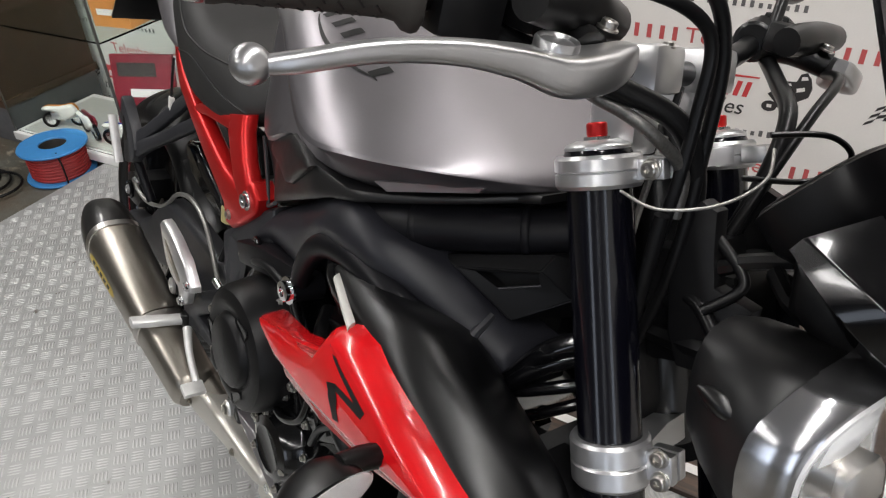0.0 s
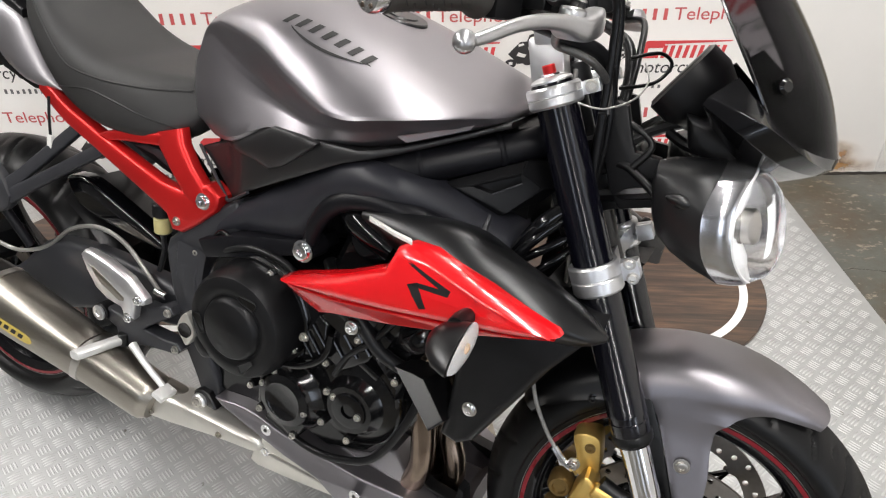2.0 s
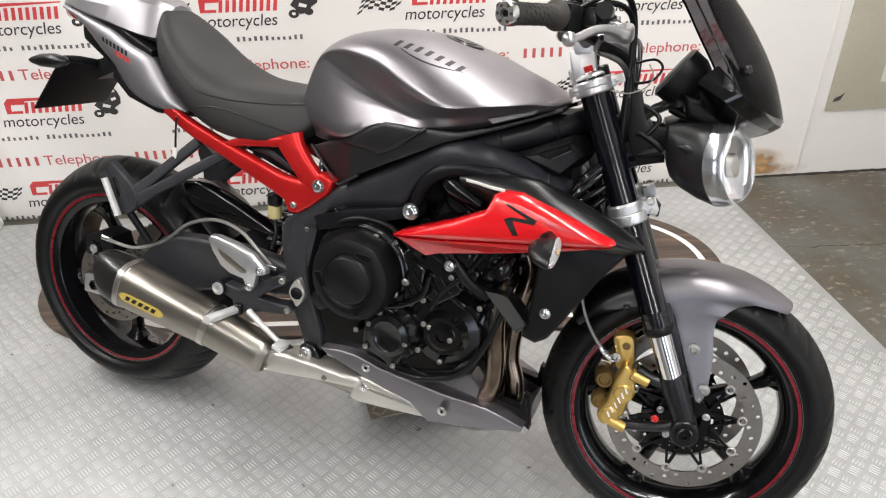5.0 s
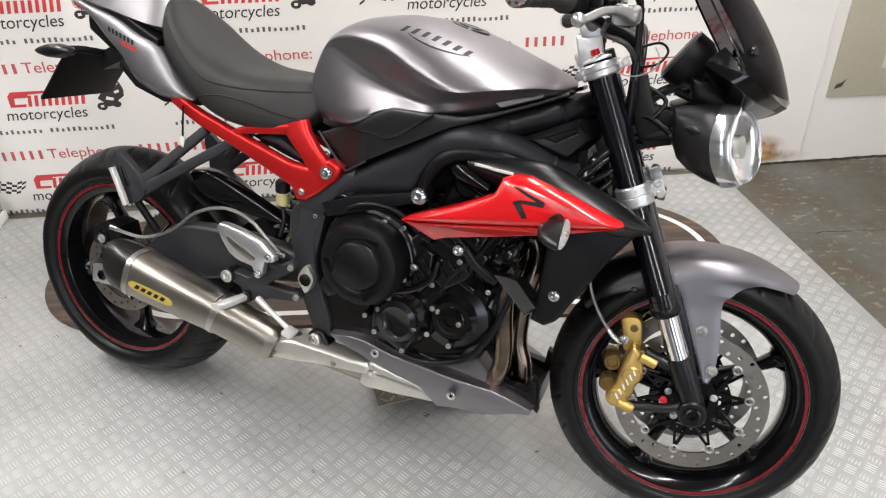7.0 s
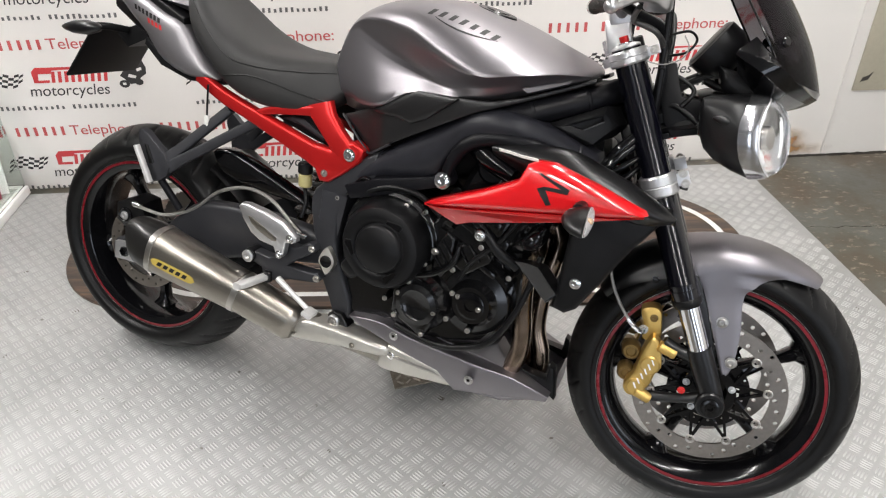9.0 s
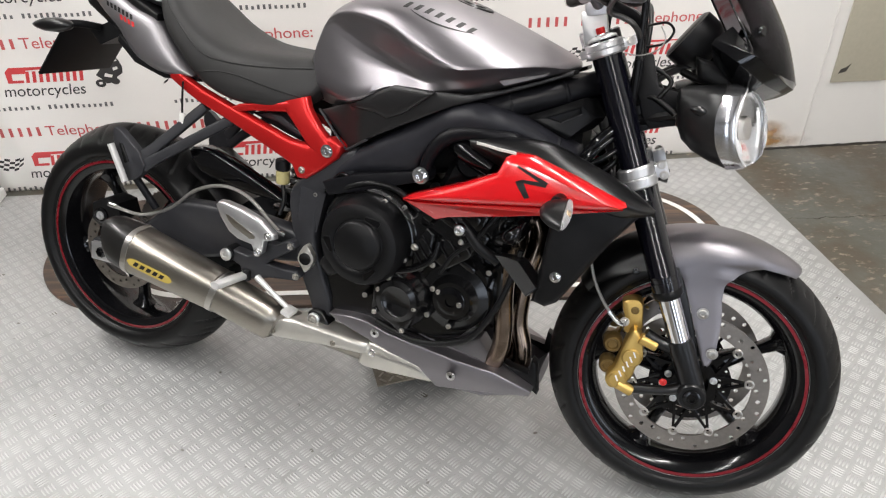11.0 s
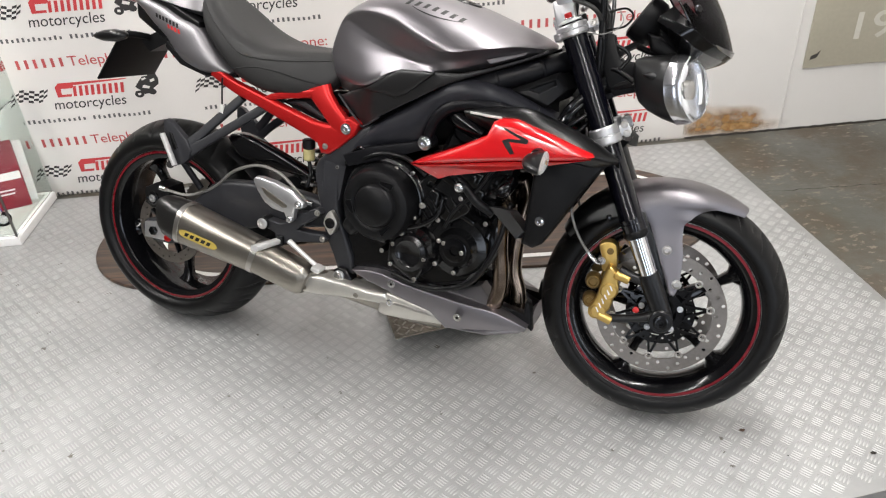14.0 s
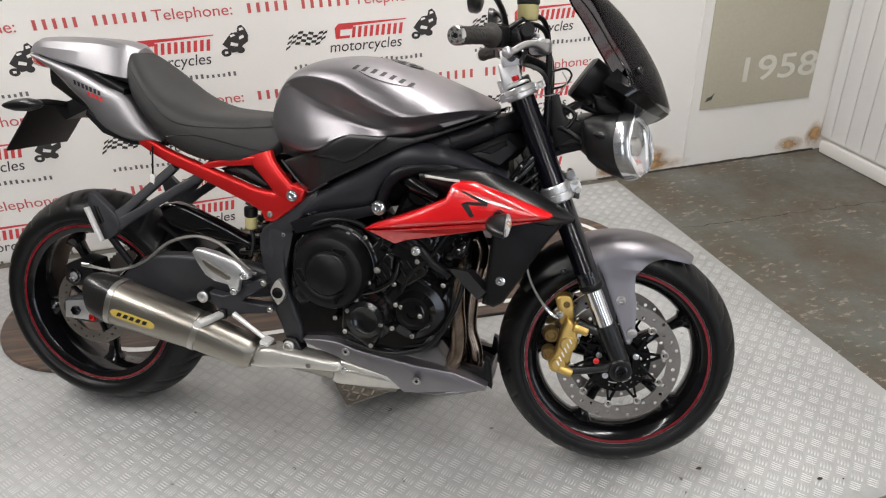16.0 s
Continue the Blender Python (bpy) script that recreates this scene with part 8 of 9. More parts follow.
add_cyl(b, (0.505, -0.122, 0.608), (0.505, -0.122, 0.634), 0.0165, None, 20, 0.003)
part("reservoir_cap", b, "plastic_black", rs)
b = bmesh.new()
add_tube(b, [(0.505, -0.122, 0.575), (0.512, -0.128, 0.545), (0.505, -0.135, 0.510)], 0.005, 8, 4)
part("reservoir_hose", b, "hose_rubber", rs)
b = bmesh.new()
add_cyl(b, (0.43, 0, 0.45), (0.53, 0, 0.66), 0.022, None, 18)
shock = part("rear_shock", b, "steel_heated", bike, "rear shock absorber")
b = bmesh.new()
sp_pts = []
for k in range(97):
    a = k / 96 * 2 * math.pi * 7
    c = Vector((0.44, 0, 0.47)).lerp(Vector((0.52, 0, 0.64)), k / 96)
    sp_pts.append((c.x + 0.034 * math.cos(a), 0.034 * math.sin(a), c.z))
add_tube(b, sp_pts, 0.006, 6, 1)
part("coil_spring", b, "satin_black", shock)
# rider foot hanger on each side
plate_part("foot_hanger", [(0.545, 0.465), (0.556, 0.463), (0.563, 0.452), (0.553, 0.442), (0.503, 0.410), (0.490, 0.399), (0.540, 0.396), (0.566, 0.397), (0.577, 0.386), (0.566, 0.374), (0.500, 0.367), (0.436, 0.350), (0.424, 0.360), (0.420, 0.380), (0.396, 0.390), (0.398, 0.416), (0.440, 0.409), (0.470, 0.421), (0.478, 0.436), (0.492, 0.448), (0.510, 0.447)], 0.136, 0.165, "frame_grey", bike, "dark grey cast foot-peg hanger", 0.005, 0, None, 3)
for s in (-1, 1):
    for x, z in ((0.5515, 0.453), (0.5655, 0.385)):
        bolt(bike, Vector((x, s * 0.164, z)), (0, s, 0), 0.0060, 0.006, "steel_polished", "bolt")
pillow_part("heel_guard", [(0.377, 0.5255), (0.385, 0.534), (0.402, 0.535), (0.444, 0.527), (0.492, 0.510), (0.526, 0.480), (0.527, 0.470), (0.518, 0.465), (0.501, 0.462), (0.495, 0.433), (0.486, 0.424), (0.477, 0.427), (0.468, 0.448), (0.434, 0.454), (0.410, 0.468), (0.389, 0.498)], 0.174, 0.182, 0.192, 0.005, "alloy", bike, "brushed alloy heel guard", 0, None, 3)
plate_part("guard_slot", [(0.404, 0.509), (0.412, 0.508), (0.435, 0.496), (0.480, 0.471), (0.478, 0.464), (0.466, 0.462), (0.426, 0.482), (0.412, 0.494)], 0.185, 0.1926, "steel_brushed", bike, "recessed slot of the heel guard", 0.001)
for s in (-1, 1):
    for x, z in ((0.512, 0.476), (0.485, 0.434)):
        bolt(bike, Vector((x, s * 0.191, z)), (0, s, 0), 0.007, 0.006, "alloy_bright", "bolt")
    b = bmesh.new()
    rings = []
    for t in np.linspace(0, 1, 12):
        p = Vector((0.438, s * 0.160, 0.362)).lerp(Vector((0.417, s * 0.252, 0.362)), t)
        w = 0.0105 + 0.0012 * (int(t * 24) % 2)
        rings.append([p + Vector((u * w, 0, v * 0.008)) for u, v in superellipse(1, 1, 3.5, 14)])
    add_loft(b, rings)
    peg = part("foot_peg", b, "cast_pale", bike, "ribbed alloy foot peg")
    b = bmesh.new()
    add_cyl(b, (0.440, s * 0.166, 0.350), (0.440, s * 0.166, 0.376), 0.010, None, 14, 0.002)
    part("peg_pivot", b, "satin_black", peg)
    # pillion hanger
    for p0, p1 in (((0.298, 0.108, 0.720), (0.158, 0.158, 0.590)), ((0.372, 0.112, 0.702), (0.160, 0.160, 0.572))):
        b = bmesh.new()
        rings = []
        a_, c_ = Vector((p0[0], s * p0[1], p0[2])), Vector((p1[0], s * p1[1], p1[2]))
        d_ = (c_ - a_).normalized()
        q_ = d_.cross(Vector((0, 1, 0))).normalized()
        for t, w in ((0, 0.011), (0.1, 0.0115), (0.8, 0.012), (1, 0.016)):
            rings.append([a_.lerp(c_, t) + q_ * u * w + Vector((0, v * 0.009, 0)) for u, v in superellipse(1, 1, 4, 14)])
        add_loft(b, rings)
        part("pillion_strut", b, "frame_grey", bike, "dark grey pillion peg strut")
    b = bmesh.new()
    add_plate(b, [(0.086, 0.648), (0.092, 0.653), (0.107, 0.648), (0.158, 0.602), (0.170, 0.573), (0.162, 0.552), (0.144, 0.538), (0.106, 0.525), (0.100, 0.538), (0.098, 0.575), (0.084, 0.622)], s * 0.152, s * 0.172, 0.004)
    ph = part("pillion_hanger", b, "frame_grey", bike, "dark grey pillion peg plate")
    b = bmesh.new()
    rings = []
    for t in np.linspace(0, 1, 25):
        p = Vector((0.1275, s * 0.188, 0.534)).lerp(Vector((0.0955, s * 0.190, 0.618)), t)
        w = 0.0052 + 0.0010 * (int(t * 48) % 2)
        rings.append([p + Vector((u * w, v * 0.008, u * w * 0.35)) for u, v in superellipse(1, 1, 3, 12)])
    add_loft(b, rings)
    part("pillion_peg", b, "cast_pale", ph, "folded pale ribbed pillion peg")
    b = bmesh.new()
    add_plate(b, [(0.102, 0.6194), (0.1138, 0.6173), (0.129, 0.578), (0.1146, 0.572)], s * 0.165, s * 0.1728, 0.001)
    part("hanger_slot", b, "engine_black", ph, "dark slot in the plate")
    b = bmesh.new()
    add_tube(b, [(0.130, s * 0.155, 0.535), (0.170, s * 0.140, 0.465)], 0.009, 10, 1)
    part("silencer_hanger", b, "frame_black", ph)
    # round peg stop beside the silencer
    b = bmesh.new()
    add_cyl(b, (0.389, s * 0.13, 0.404), (0.389, s * 0.172, 0.404), 0.016, 0.017, 24, 0.003)
    rp = part("hanger_mount", b, "plastic_black", bike)
    b = bmesh.new()
    add_lathe(b, [(0.0145, 0), (0.0145, 0.003), (0.011, 0.005), (0.006, 0.005), (0.004, 0.003), (0, 0.003)], (0.389, s * 0.172, 0.404), (0, s, 0), 24)
    part("washer", b, "alloy", rp, "bright round washer")
# pivot plate on the frame
b = bmesh.new()
add_plate(b, [tuple(q) for q in spline([(0.588, 0.463), (0.597, 0.452), (0.606, 0.432), (0.597, 0.410), (0.585, 0.398), (0.576, 0.410), (0.566, 0.428), (0.576, 0.452)], 3, True)], -0.14, -0.160, 0.002)
pv = part("pivot_plate", b, "steel_pale", bike, "oval steel swingarm pivot plate")
b = bmesh.new()
add_lathe(b, [(0.014, 0), (0.014, 0.003), (0.011, 0.002), (0, 0.002)], (0.586, -0.1595, 0.430), (0, -1, 0), 24)
part("pivot_hole", b, "engine_black", pv)
# brake pedal
b = bmesh.new()
add_tube(b, [(0.474, -0.176, 0.368), (0.516, -0.187, 0.3480), (0.562, -0.191, 0.3200)], [0.008, 0.0062, 0.0060], 10, 4)
pd = part("brake_pedal", b, "cast_pale", bike, "alloy rear brake pedal")
b = bmesh.new()
add_box(b, (0.572, -0.200, 0.3170), (0.024, 0.036, 0.011), Matrix.Rotation(radians(18), 4, "Y"), 0.003)
part("pedal_pad", b, "cast_pale", pd)
# side stand on the left
b = bmesh.new()
add_tube(b, [(0.62, 0.10, 0.30), (0.60, 0.17, 0.19), (0.565, 0.235, 0.064)], [0.013, 0.012, 0.012], 12, 4)
add_cyl(b, (0.560, 0.238, 0.0675), (0.566, 0.234, 0.0645), 0.028, None, 20)
part("side_stand", b, "satin_black", bike, "black side stand")
# number-plate lead hanging under the tail
b = bmesh.new()
add_tube(b, [(0.252, -0.128, 0.770), (0.250, -0.130, 0.735), (0.248, -0.130, 0.700)], 0.0025, 6, 3)
ld = part("loose_lead", b, "hose_rubber", bike, "loose black lead with white connector")
b = bmesh.new()
add_box(b, (0.246, -0.130, 0.680), (0.012, 0.008, 0.042), Matrix.Rotation(radians(8), 4, "Y"), 0.002)
part("connector", b, "nylon_white", ld)

# ---- tank badge: swoosh and slanting bars ----


def on_tank(x, y, lift=0.0006):
    hit, nor, _, _ = tank_tree.ray_cast(Vector((x, y, 1.3)), Vector((0, 0, -1)))
    return (hit + nor * lift * (1 if nor.z > 0 else -1)) if hit else Vector((x, y, 0.95))


for s in (-1, 1):
    x0, x1 = 0.778, 0.930
    n = 7
    for k in range(n):
        b = bmesh.new()
        w = (x1 - x0) / n
        xa = x0 + k * w
        yb = 0.150 + 0.010 * k / n
        h = 0.020
        rows = []
        for i in range(5):
            t = i / 4
            rows.append([on_tank(xa + w * (0.18 + 0.44 * q) + 0.006 * t, s * (yb - h * t + 0.010), 0.0006) for q in (0, 0.33, 0.66, 1)])
        add_grid(b, rows)
        part("badge_bar", b, "decal_black", tank)
    b = bmesh.new()
    rows = []
    for i in range(21):
        t = i / 20
        x = 0.800 + 0.128 * t
        sag = 0.020 * math.sin(math.pi * min(1.0, t * 1.05)) ** 0.8
        wd = 0.0015 + 0.0030 * math.sin(math.pi * t)
        y = 0.163 + 0.004 * t + sag * 0.75
        rows.append([on_tank(x, s * (y - wd / 2), 0.0006), on_tank(x, s * (y + wd / 2), 0.0006)])
    add_grid(b, rows)
    part("badge_swoosh", b, "decal_black", tank, "black curved badge line")
    # tail marks: small dark and red slanting bars
    cowls = [o for o in bike.children if o.name.startswith("tail_cowl")]
    co = cowls[0] if s < 0 else cowls[1]
    tr = BVHTree.FromPolygons([v.co for v in co.data.vertices], [p.vertices for p in co.data.polygons])
    for row, (zz, m_, cnt, xs) in enumerate(((0.912, "decal_black", 7, 0.022), (0.899, "decal_red", 4, 0.066))):
        for k in range(cnt):
            b = bmesh.new()
            xa = xs + 0.0125 * k
            za = zz - 0.31 * (xa - 0.02)
            pts = []
            for dx, dz in ((0, 0), (0.008, -0.002), (0.006, 0.009), (-0.002, 0.011)):
                hit = tr.ray_cast(Vector((xa + dx, s * 0.5, za + dz)), Vector((0, -s, 0)))[0]
                pts.append((hit if hit else Vector((xa + dx, s * 0.112, za + dz))) + Vector((0, s * 0.0006, 0)))
            b.faces.new([b.verts.new(p) for p in pts])
            part("tail_bar", b, m_, co)

# ---- cockpit: bars, levers, lamps, screen ----
BAR = [(1.120, 0.0, 1.000), (1.118, 0.06, 1.002), (1.108, 0.14, 1.018), (1.090, 0.22, 1.034), (1.060, 0.32, 1.033), (1.027, 0.388, 1.026)]
b = bmesh.new()
add_tube(b, [(x, -y, z) for x, y, z in reversed(BAR)] + BAR[1:], 0.0112, 14, 6)
hb = part("handlebar", b, "satin_black", bike, "black tapered handlebar", ST)
for s in (-1, 1):
    b = bmesh.new()
    add_box(b, (1.118, s * 0.048, 0.962), (0.046, 0.040, 0.062), Matrix.Rotation(-RAKE * 0.6, 4, "Y"), 0.006)
    add_box(b, (1.120, s * 0.048, 1.003), (0.054, 0.046, 0.040), Matrix.Rotation(-RAKE * 0.6, 4, "Y"), 0.008)
    rz = part("handlebar_riser", b, "alloy", bike, "silver cast handlebar clamp", ST)
    for dx in (-0.014, 0.014):
        bolt(rz, Vector((1.122 + dx, s * 0.048, 1.020 + dx * 0.3)), (-0.2, 0, 1), 0.0045, 0.005, "steel_polished", "bolt", ST)
    # grip along the bar's outer stretch
    g0, g1 = Vector((1.082, s * 0.272, 1.035)), Vector((1.028, s * 0.386, 1.026))
    gd = (g1 - g0).normalized()
    b = bmesh.new()
    L = (g1 - g0).length
    add_lathe(b, [(0.012, 0), (0.0235, 0), (0.0245, 0.003), (0.0230, 0.008), (0.0180, 0.013), (0.0165, 0.020), (0.0160, L * 0.5), (0.0163, L - 0.012), (0.0178, L - 0.006), (0.0178, L - 0.001), (0.012, L)], g0, gd, 28)
    grip = part("grip", b, "grip_rubber", hb, "black ribbed rubber grip", ST)
    _, e1, e2 = axis_frame(gd)
    b = bmesh.new()
    for i in range(8):
        for j in range(10):
            a = 2 * math.pi * j / 10 + 0.2 * (i % 2)
            p = g0 + gd * (0.026 + i * 0.0115) + (e1 * math.cos(a) + e2 * math.sin(a)) * 0.0160
            tdir = (-e1 * math.sin(a) + e2 * math.cos(a)) * 0.8 + gd * 0.6
            m3 = Matrix((tdir.normalized(), (e1 * math.cos(a) + e2 * math.sin(a)).cross(tdir).normalized(), (e1 * math.cos(a) + e2 * math.sin(a)))).transposed().to_4x4()
            add_box(b, p, (0.0070, 0.0014, 0.0012), m3)
    tagged(part("grip_rib", b, "decal_black", grip, "", ST), "", "", "", "stuff")
    b = bmesh.new()
    add_lathe(b, [(0.0, 0), (0.0172, 0), (0.0178, 0.002), (0.0178, 0.010), (0.0160, 0.0135), (0.0070, 0.014), (0.0060, 0.011), (0, 0.011)], g1, gd, 32)
    be = part("bar_end", b, "alloy_bright", hb, "silver bar-end weight", ST)
    for k in range(6):
        a = 2 * math.pi * k / 6
        b = bmesh.new()
        p = g1 + gd * 0.0136 + (e1 * math.cos(a) + e2 * math.sin(a)) * 0.0118
        add_lathe(b, [(0.0024, 0), (0.0024, 0.0008), (0, 0.0008)], p, gd, 8)
        part("bar_end_dimple", b, "steel_heated", be, "", ST)
    b = bmesh.new()
    add_lathe(b, [(0.0048, 0), (0.0048, 0.0012), (0.002, 0.0012), (0, 0.0006)], g1 + gd * 0.011, gd, 12)
    part("end_screw", b, "engine_black", be, "", ST)
    # switch cluster
    b = bmesh.new()
    c0 = Vector((1.092, s * 0.240, 1.034))
    add_box(b, c0, (0.040, 0.046, 0.044), Matrix.Rotation(radians(s * 22), 4, "Z"), 0.008)
    add_box(b, c0 + Vector((0.004, -s * 0.012, 0.018)), (0.026, 0.022, 0.016), Matrix.Rotation(radians(s * 22), 4, "Z"), 0.004)
    sw = part("switch_housing", b, "plastic_black", hb, "black switch housing", ST)
    b = bmesh.new()
    add_box(b, c0 + Vector((-0.022, -s * 0.004, 0.002)), (0.008, 0.012, 0.010), None, 0.002)
    part("switch_button", b, "tail_red" if s > 0 else "gloss_black", sw, "small switch button", ST)
    # master cylinder or clutch perch
    b = bmesh.new()
    add_tube(b, [(1.112, s * 0.185, 1.032), (1.140, s * 0.195, 1.032), (1.172, s * 0.205, 1.026)], [0.018, 0.015, 0.013], 12, 3)
    add_cyl(b, (1.105, s * 0.170, 1.030), (1.096, s * 0.205, 1.036), 0.021, None, 18, 0.003)
    perch = part("lever_perch", b, "satin_black", hb, "black lever perch", ST)
    b = bmesh.new()
    add_tube(b, [(1.146, s * 0.150, 1.040), (1.148, s * 0.175, 1.044), (1.150, s * 0.215, 1.048), (1.152, s * 0.248, 1.050)], [0.014, 0.0165, 0.0165, 0.0135], 18, 3)
    add_box(b, (1.128, s * 0.196, 1.040), (0.040, 0.050, 0.030), Matrix.Rotation(radians(s * 16), 4, "Z"), 0.006)
    mc = part("master_cylinder", b, "satin_black", perch, "black master cylinder over the lever pivot", ST)
    bolt(mc, Vector((1.170, s * 0.190, 1.040)), (0.2, 0, 1), 0.0055, 0.006, "steel_polished", "pivot_screw", ST)
    # lever with ball end
    LV = [((1.190, 0.186, 1.030), 0.0060, 0.0070), ((1.189, 0.194, 1.027), 0.0110, 0.0095), ((1.186, 0.212, 1.019), 0.0165, 0.0125), ((1.177, 0.240, 1.014), 0.0205, 0.0125), ((1.170, 0.272, 1.018), 0.0125, 0.0090), ((1.160, 0.308, 1.019), 0.0078, 0.0070), ((1.146, 0.348, 1.014), 0.0060, 0.0062), ((1.130, 0.384, 1.003), 0.0056, 0.0058), ((1.122, 0.397, 0.999), 0.005, 0.005)]
    line = spline([(*p, w, h) for p, w, h in LV], 5)
    rings = []
    for i, q in enumerate(line):
        p = Vector((q[0], s * q[1], q[2]))
        n_ = line[min(i + 1, len(line) - 1)] - line[max(i - 1, 0)]
        d_ = Vector((n_[0], s * n_[1], n_[2])).normalized()
        sd = d_.cross(Vector((0, 0, 1))).normalized()
        uv = sd.cross(d_)
        rings.append([p + sd * u * q[3] + uv * v * q[4] for u, v in superellipse(1, 1, 4.2 - 1.6 * min(1.0, max(0.0, (i - 18) / 12)), 28)])
    b = bmesh.new()
    add_loft(b, rings)
    lv = part("lever", b, "lever_alloy", hb, "polished alloy lever with ball end", ST, 50)
    b = bmesh.new()
    bmesh.ops.create_uvsphere(b, u_segments=20, v_segments=14, radius=0.0105, matrix=Matrix.Translation((1.118, s * 0.403, 0.998)))
    part("lever_ball", b, "lever_alloy", lv, "", ST)
    b = bmesh.new()
    add_lathe(b, [(0.0130, 0), (0.0140, 0.002), (0.0140, 0.0135), (0.0130, 0.015), (0.0115, 0.0145), (0.0105, 0.0130), (0.004, 0.0130), (0, 0.0120)], (1.172, s * 0.239, 1.018), (0.10, s * 0.10, 1), 30)
    part("span_dial", b, "lever_alloy", lv, "knurled span adjuster", ST)
    # mirror
    b = bmesh.new()
    add_tube(b, [(1.110, s * 0.195, 1.040), (1.100, s * 0.215, 1.085), (1.075, s * 0.275, 1.122), (1.062, s * 0.310, 1.132)], 0.0062, 10, 5)
    mi = part("mirror", b, "satin_black", bike, "black handlebar mirror on a stem", ST)
    b = bmesh.new()
    rings = []
    for t, k in ((-0.012, 0.55), (-0.008, 0.85), (0.0, 1.0), (0.012, 1.0), (0.014, 0.97)):
        rings.append([(1.055 - t, s * (0.335 + u * 0.058 * k), 1.108 + v * 0.038 * k + 0.10 * t) for u, v in superellipse(1, 1, 2.8, 28)])
    add_loft(b, rings)
    part("mirror_shell", b, "satin_black", mi, "", ST)
    b = bmesh.new()
    rings = []
    for t, k in ((0.0142, 0.92), (0.0150, 0.90)):
        rings.append([(1.055 - t, s * (0.335 + u * 0.058 * k), 1.108 + v * 0.038 * k + 0.10 * t) for u, v in superellipse(1, 1, 2.8, 28)])
    add_loft(b, rings)
    part("mirror_glass", b, "mirror_glass", mi, "silvered mirror glass", ST)
# front fluid reservoir on the right
b = bmesh.new()
add_lathe(b, [(0, 0), (0.018, 0), (0.021, 0.004), (0.022, 0.030), (0.0, 0.030)], (1.150, -0.185, 1.072), (0, 0, 1), 24)
fr = part("front_reservoir", b, "fluid_yellow", hb, "pale fluid reservoir with black cap", ST)
b = bmesh.new()
add_cyl(b, (1.150, -0.185, 1.102), (1.150, -0.185, 1.118), 0.0235, None, 24, 0.003)
part("reservoir_cap", b, "plastic_black", fr, "", ST)
b = bmesh.new()
add_tube(b, [(1.150, -0.185, 1.073), (1.150, -0.186, 1.050), (1.150, -0.190, 1.036)], 0.006, 8, 3)
part("reservoir_hose", b, "hose_rubber", fr, "", ST)

# cables and hoses round the steering head
BRAKE_LINE = [(1.150, -0.185, 1.010), (1.142, -0.145, 0.990), (1.165, -0.128, 0.982), (1.186, -0.116, 0.972), (1.202, -0.086, 0.948), (1.206, -0.080, 0.912)]
CABLES = [
    ("throttle_cable", 0.0055, "hose_rubber", [(1.110, -0.225, 1.050), (1.150, -0.190, 1.078), (1.182, -0.120, 1.080), (1.198, -0.085, 1.040), (1.205, -0.070, 0.960), (1.210, -0.060, 0.860), (1.195, -0.045, 0.760)]),
    ("throttle_cable", 0.0050, "hose_rubber", [(1.112, -0.218, 1.046), (1.160, -0.170, 1.066), (1.192, -0.105, 1.050), (1.200, -0.092, 0.990), (1.202, -0.085, 0.900), (1.195, -0.070, 0.780)]),
    ("brake_pipe", 0.0050, "steel_dark", BRAKE_LINE),
    ("brake_pipe", 0.0058, "hose_rubber", [(1.204, -0.098, 0.915), (1.206, -0.090, 0.850), (1.205, -0.075, 0.760), (1.200, -0.06, 0.700)]),
    ("clutch_cable", 0.0050, "hose_rubber", [(1.175, 0.200, 1.018), (1.205, 0.150, 1.020), (1.215, 0.090, 0.990), (1.215, 0.040, 0.920), (1.200, 0.020, 0.820)]),
    ("wiring_sleeve", 0.0090, "hose_rubber", [(1.100, -0.215, 1.020), (1.150, -0.140, 1.000), (1.190, -0.090, 0.980), (1.205, -0.060, 0.930), (1.205, -0.040, 0.850), (1.195, -0.03, 0.760)]),
    ("wiring_sleeve", 0.0080, "hose_rubber", [(1.100, 0.215, 1.020), (1.160, 0.130, 1.005), (1.200, 0.080, 0.985), (1.212, 0.050, 0.930), (1.205, 0.030, 0.850)]),
    ("guide_wire", 0.0013, "braided_hose", [(1.175, -0.118, 0.925), (1.205, -0.110, 0.922), (1.235, -0.080, 0.935), (1.245, -0.040, 0.955), (1.235, -0.02, 0.975)]),
    ("guide_wire", 0.0026, "satin_black", [(1.210, 0.030, 0.975), (1.245, 0.060, 0.985), (1.262, 0.080, 0.970), (1.245, 0.060, 0.945), (1.205, 0.020, 0.935)]),
    ("lamp_wiring", 0.0060, "hose_rubber", [(1.205, -0.050, 0.830), (1.235, -0.060, 0.850), (1.262, -0.070, 0.840), (1.285, -0.080, 0.825)]),
    ("lamp_wiring", 0.0045, "hose_rubber", [(1.210, -0.040, 0.905), (1.240, -0.055, 0.900), (1.268, -0.060, 0.880), (1.250, -0.070, 0.850)]),
]
for nm, r, mt, pts in CABLES:
    b = bmesh.new()
    add_tube(b, pts, r, 14, 9)
    part(nm, b, mt, bike, "", ST)
b = bmesh.new()
add_box(b, (1.215, 0, 0.83), (0.05, 0.10, 0.10), Matrix.Rotation(-RAKE, 4, "Y"), 0.008)
lb_ = part("lamp_bracket", b, "satin_black", bike, "black headlamp bracket", ST)
for c, sz in (((1.240, 0, 0.835), (0.060, 0.085, 0.070)), ((1.190, 0, 0.760), (0.050, 0.120, 0.110))):
    b = bmesh.new()
    add_box(b, c, sz, Matrix.Rotation(-RAKE, 4, "Y"), 0.013)
    part("bracket_cover", b, "plastic_black", lb_, "", ST)
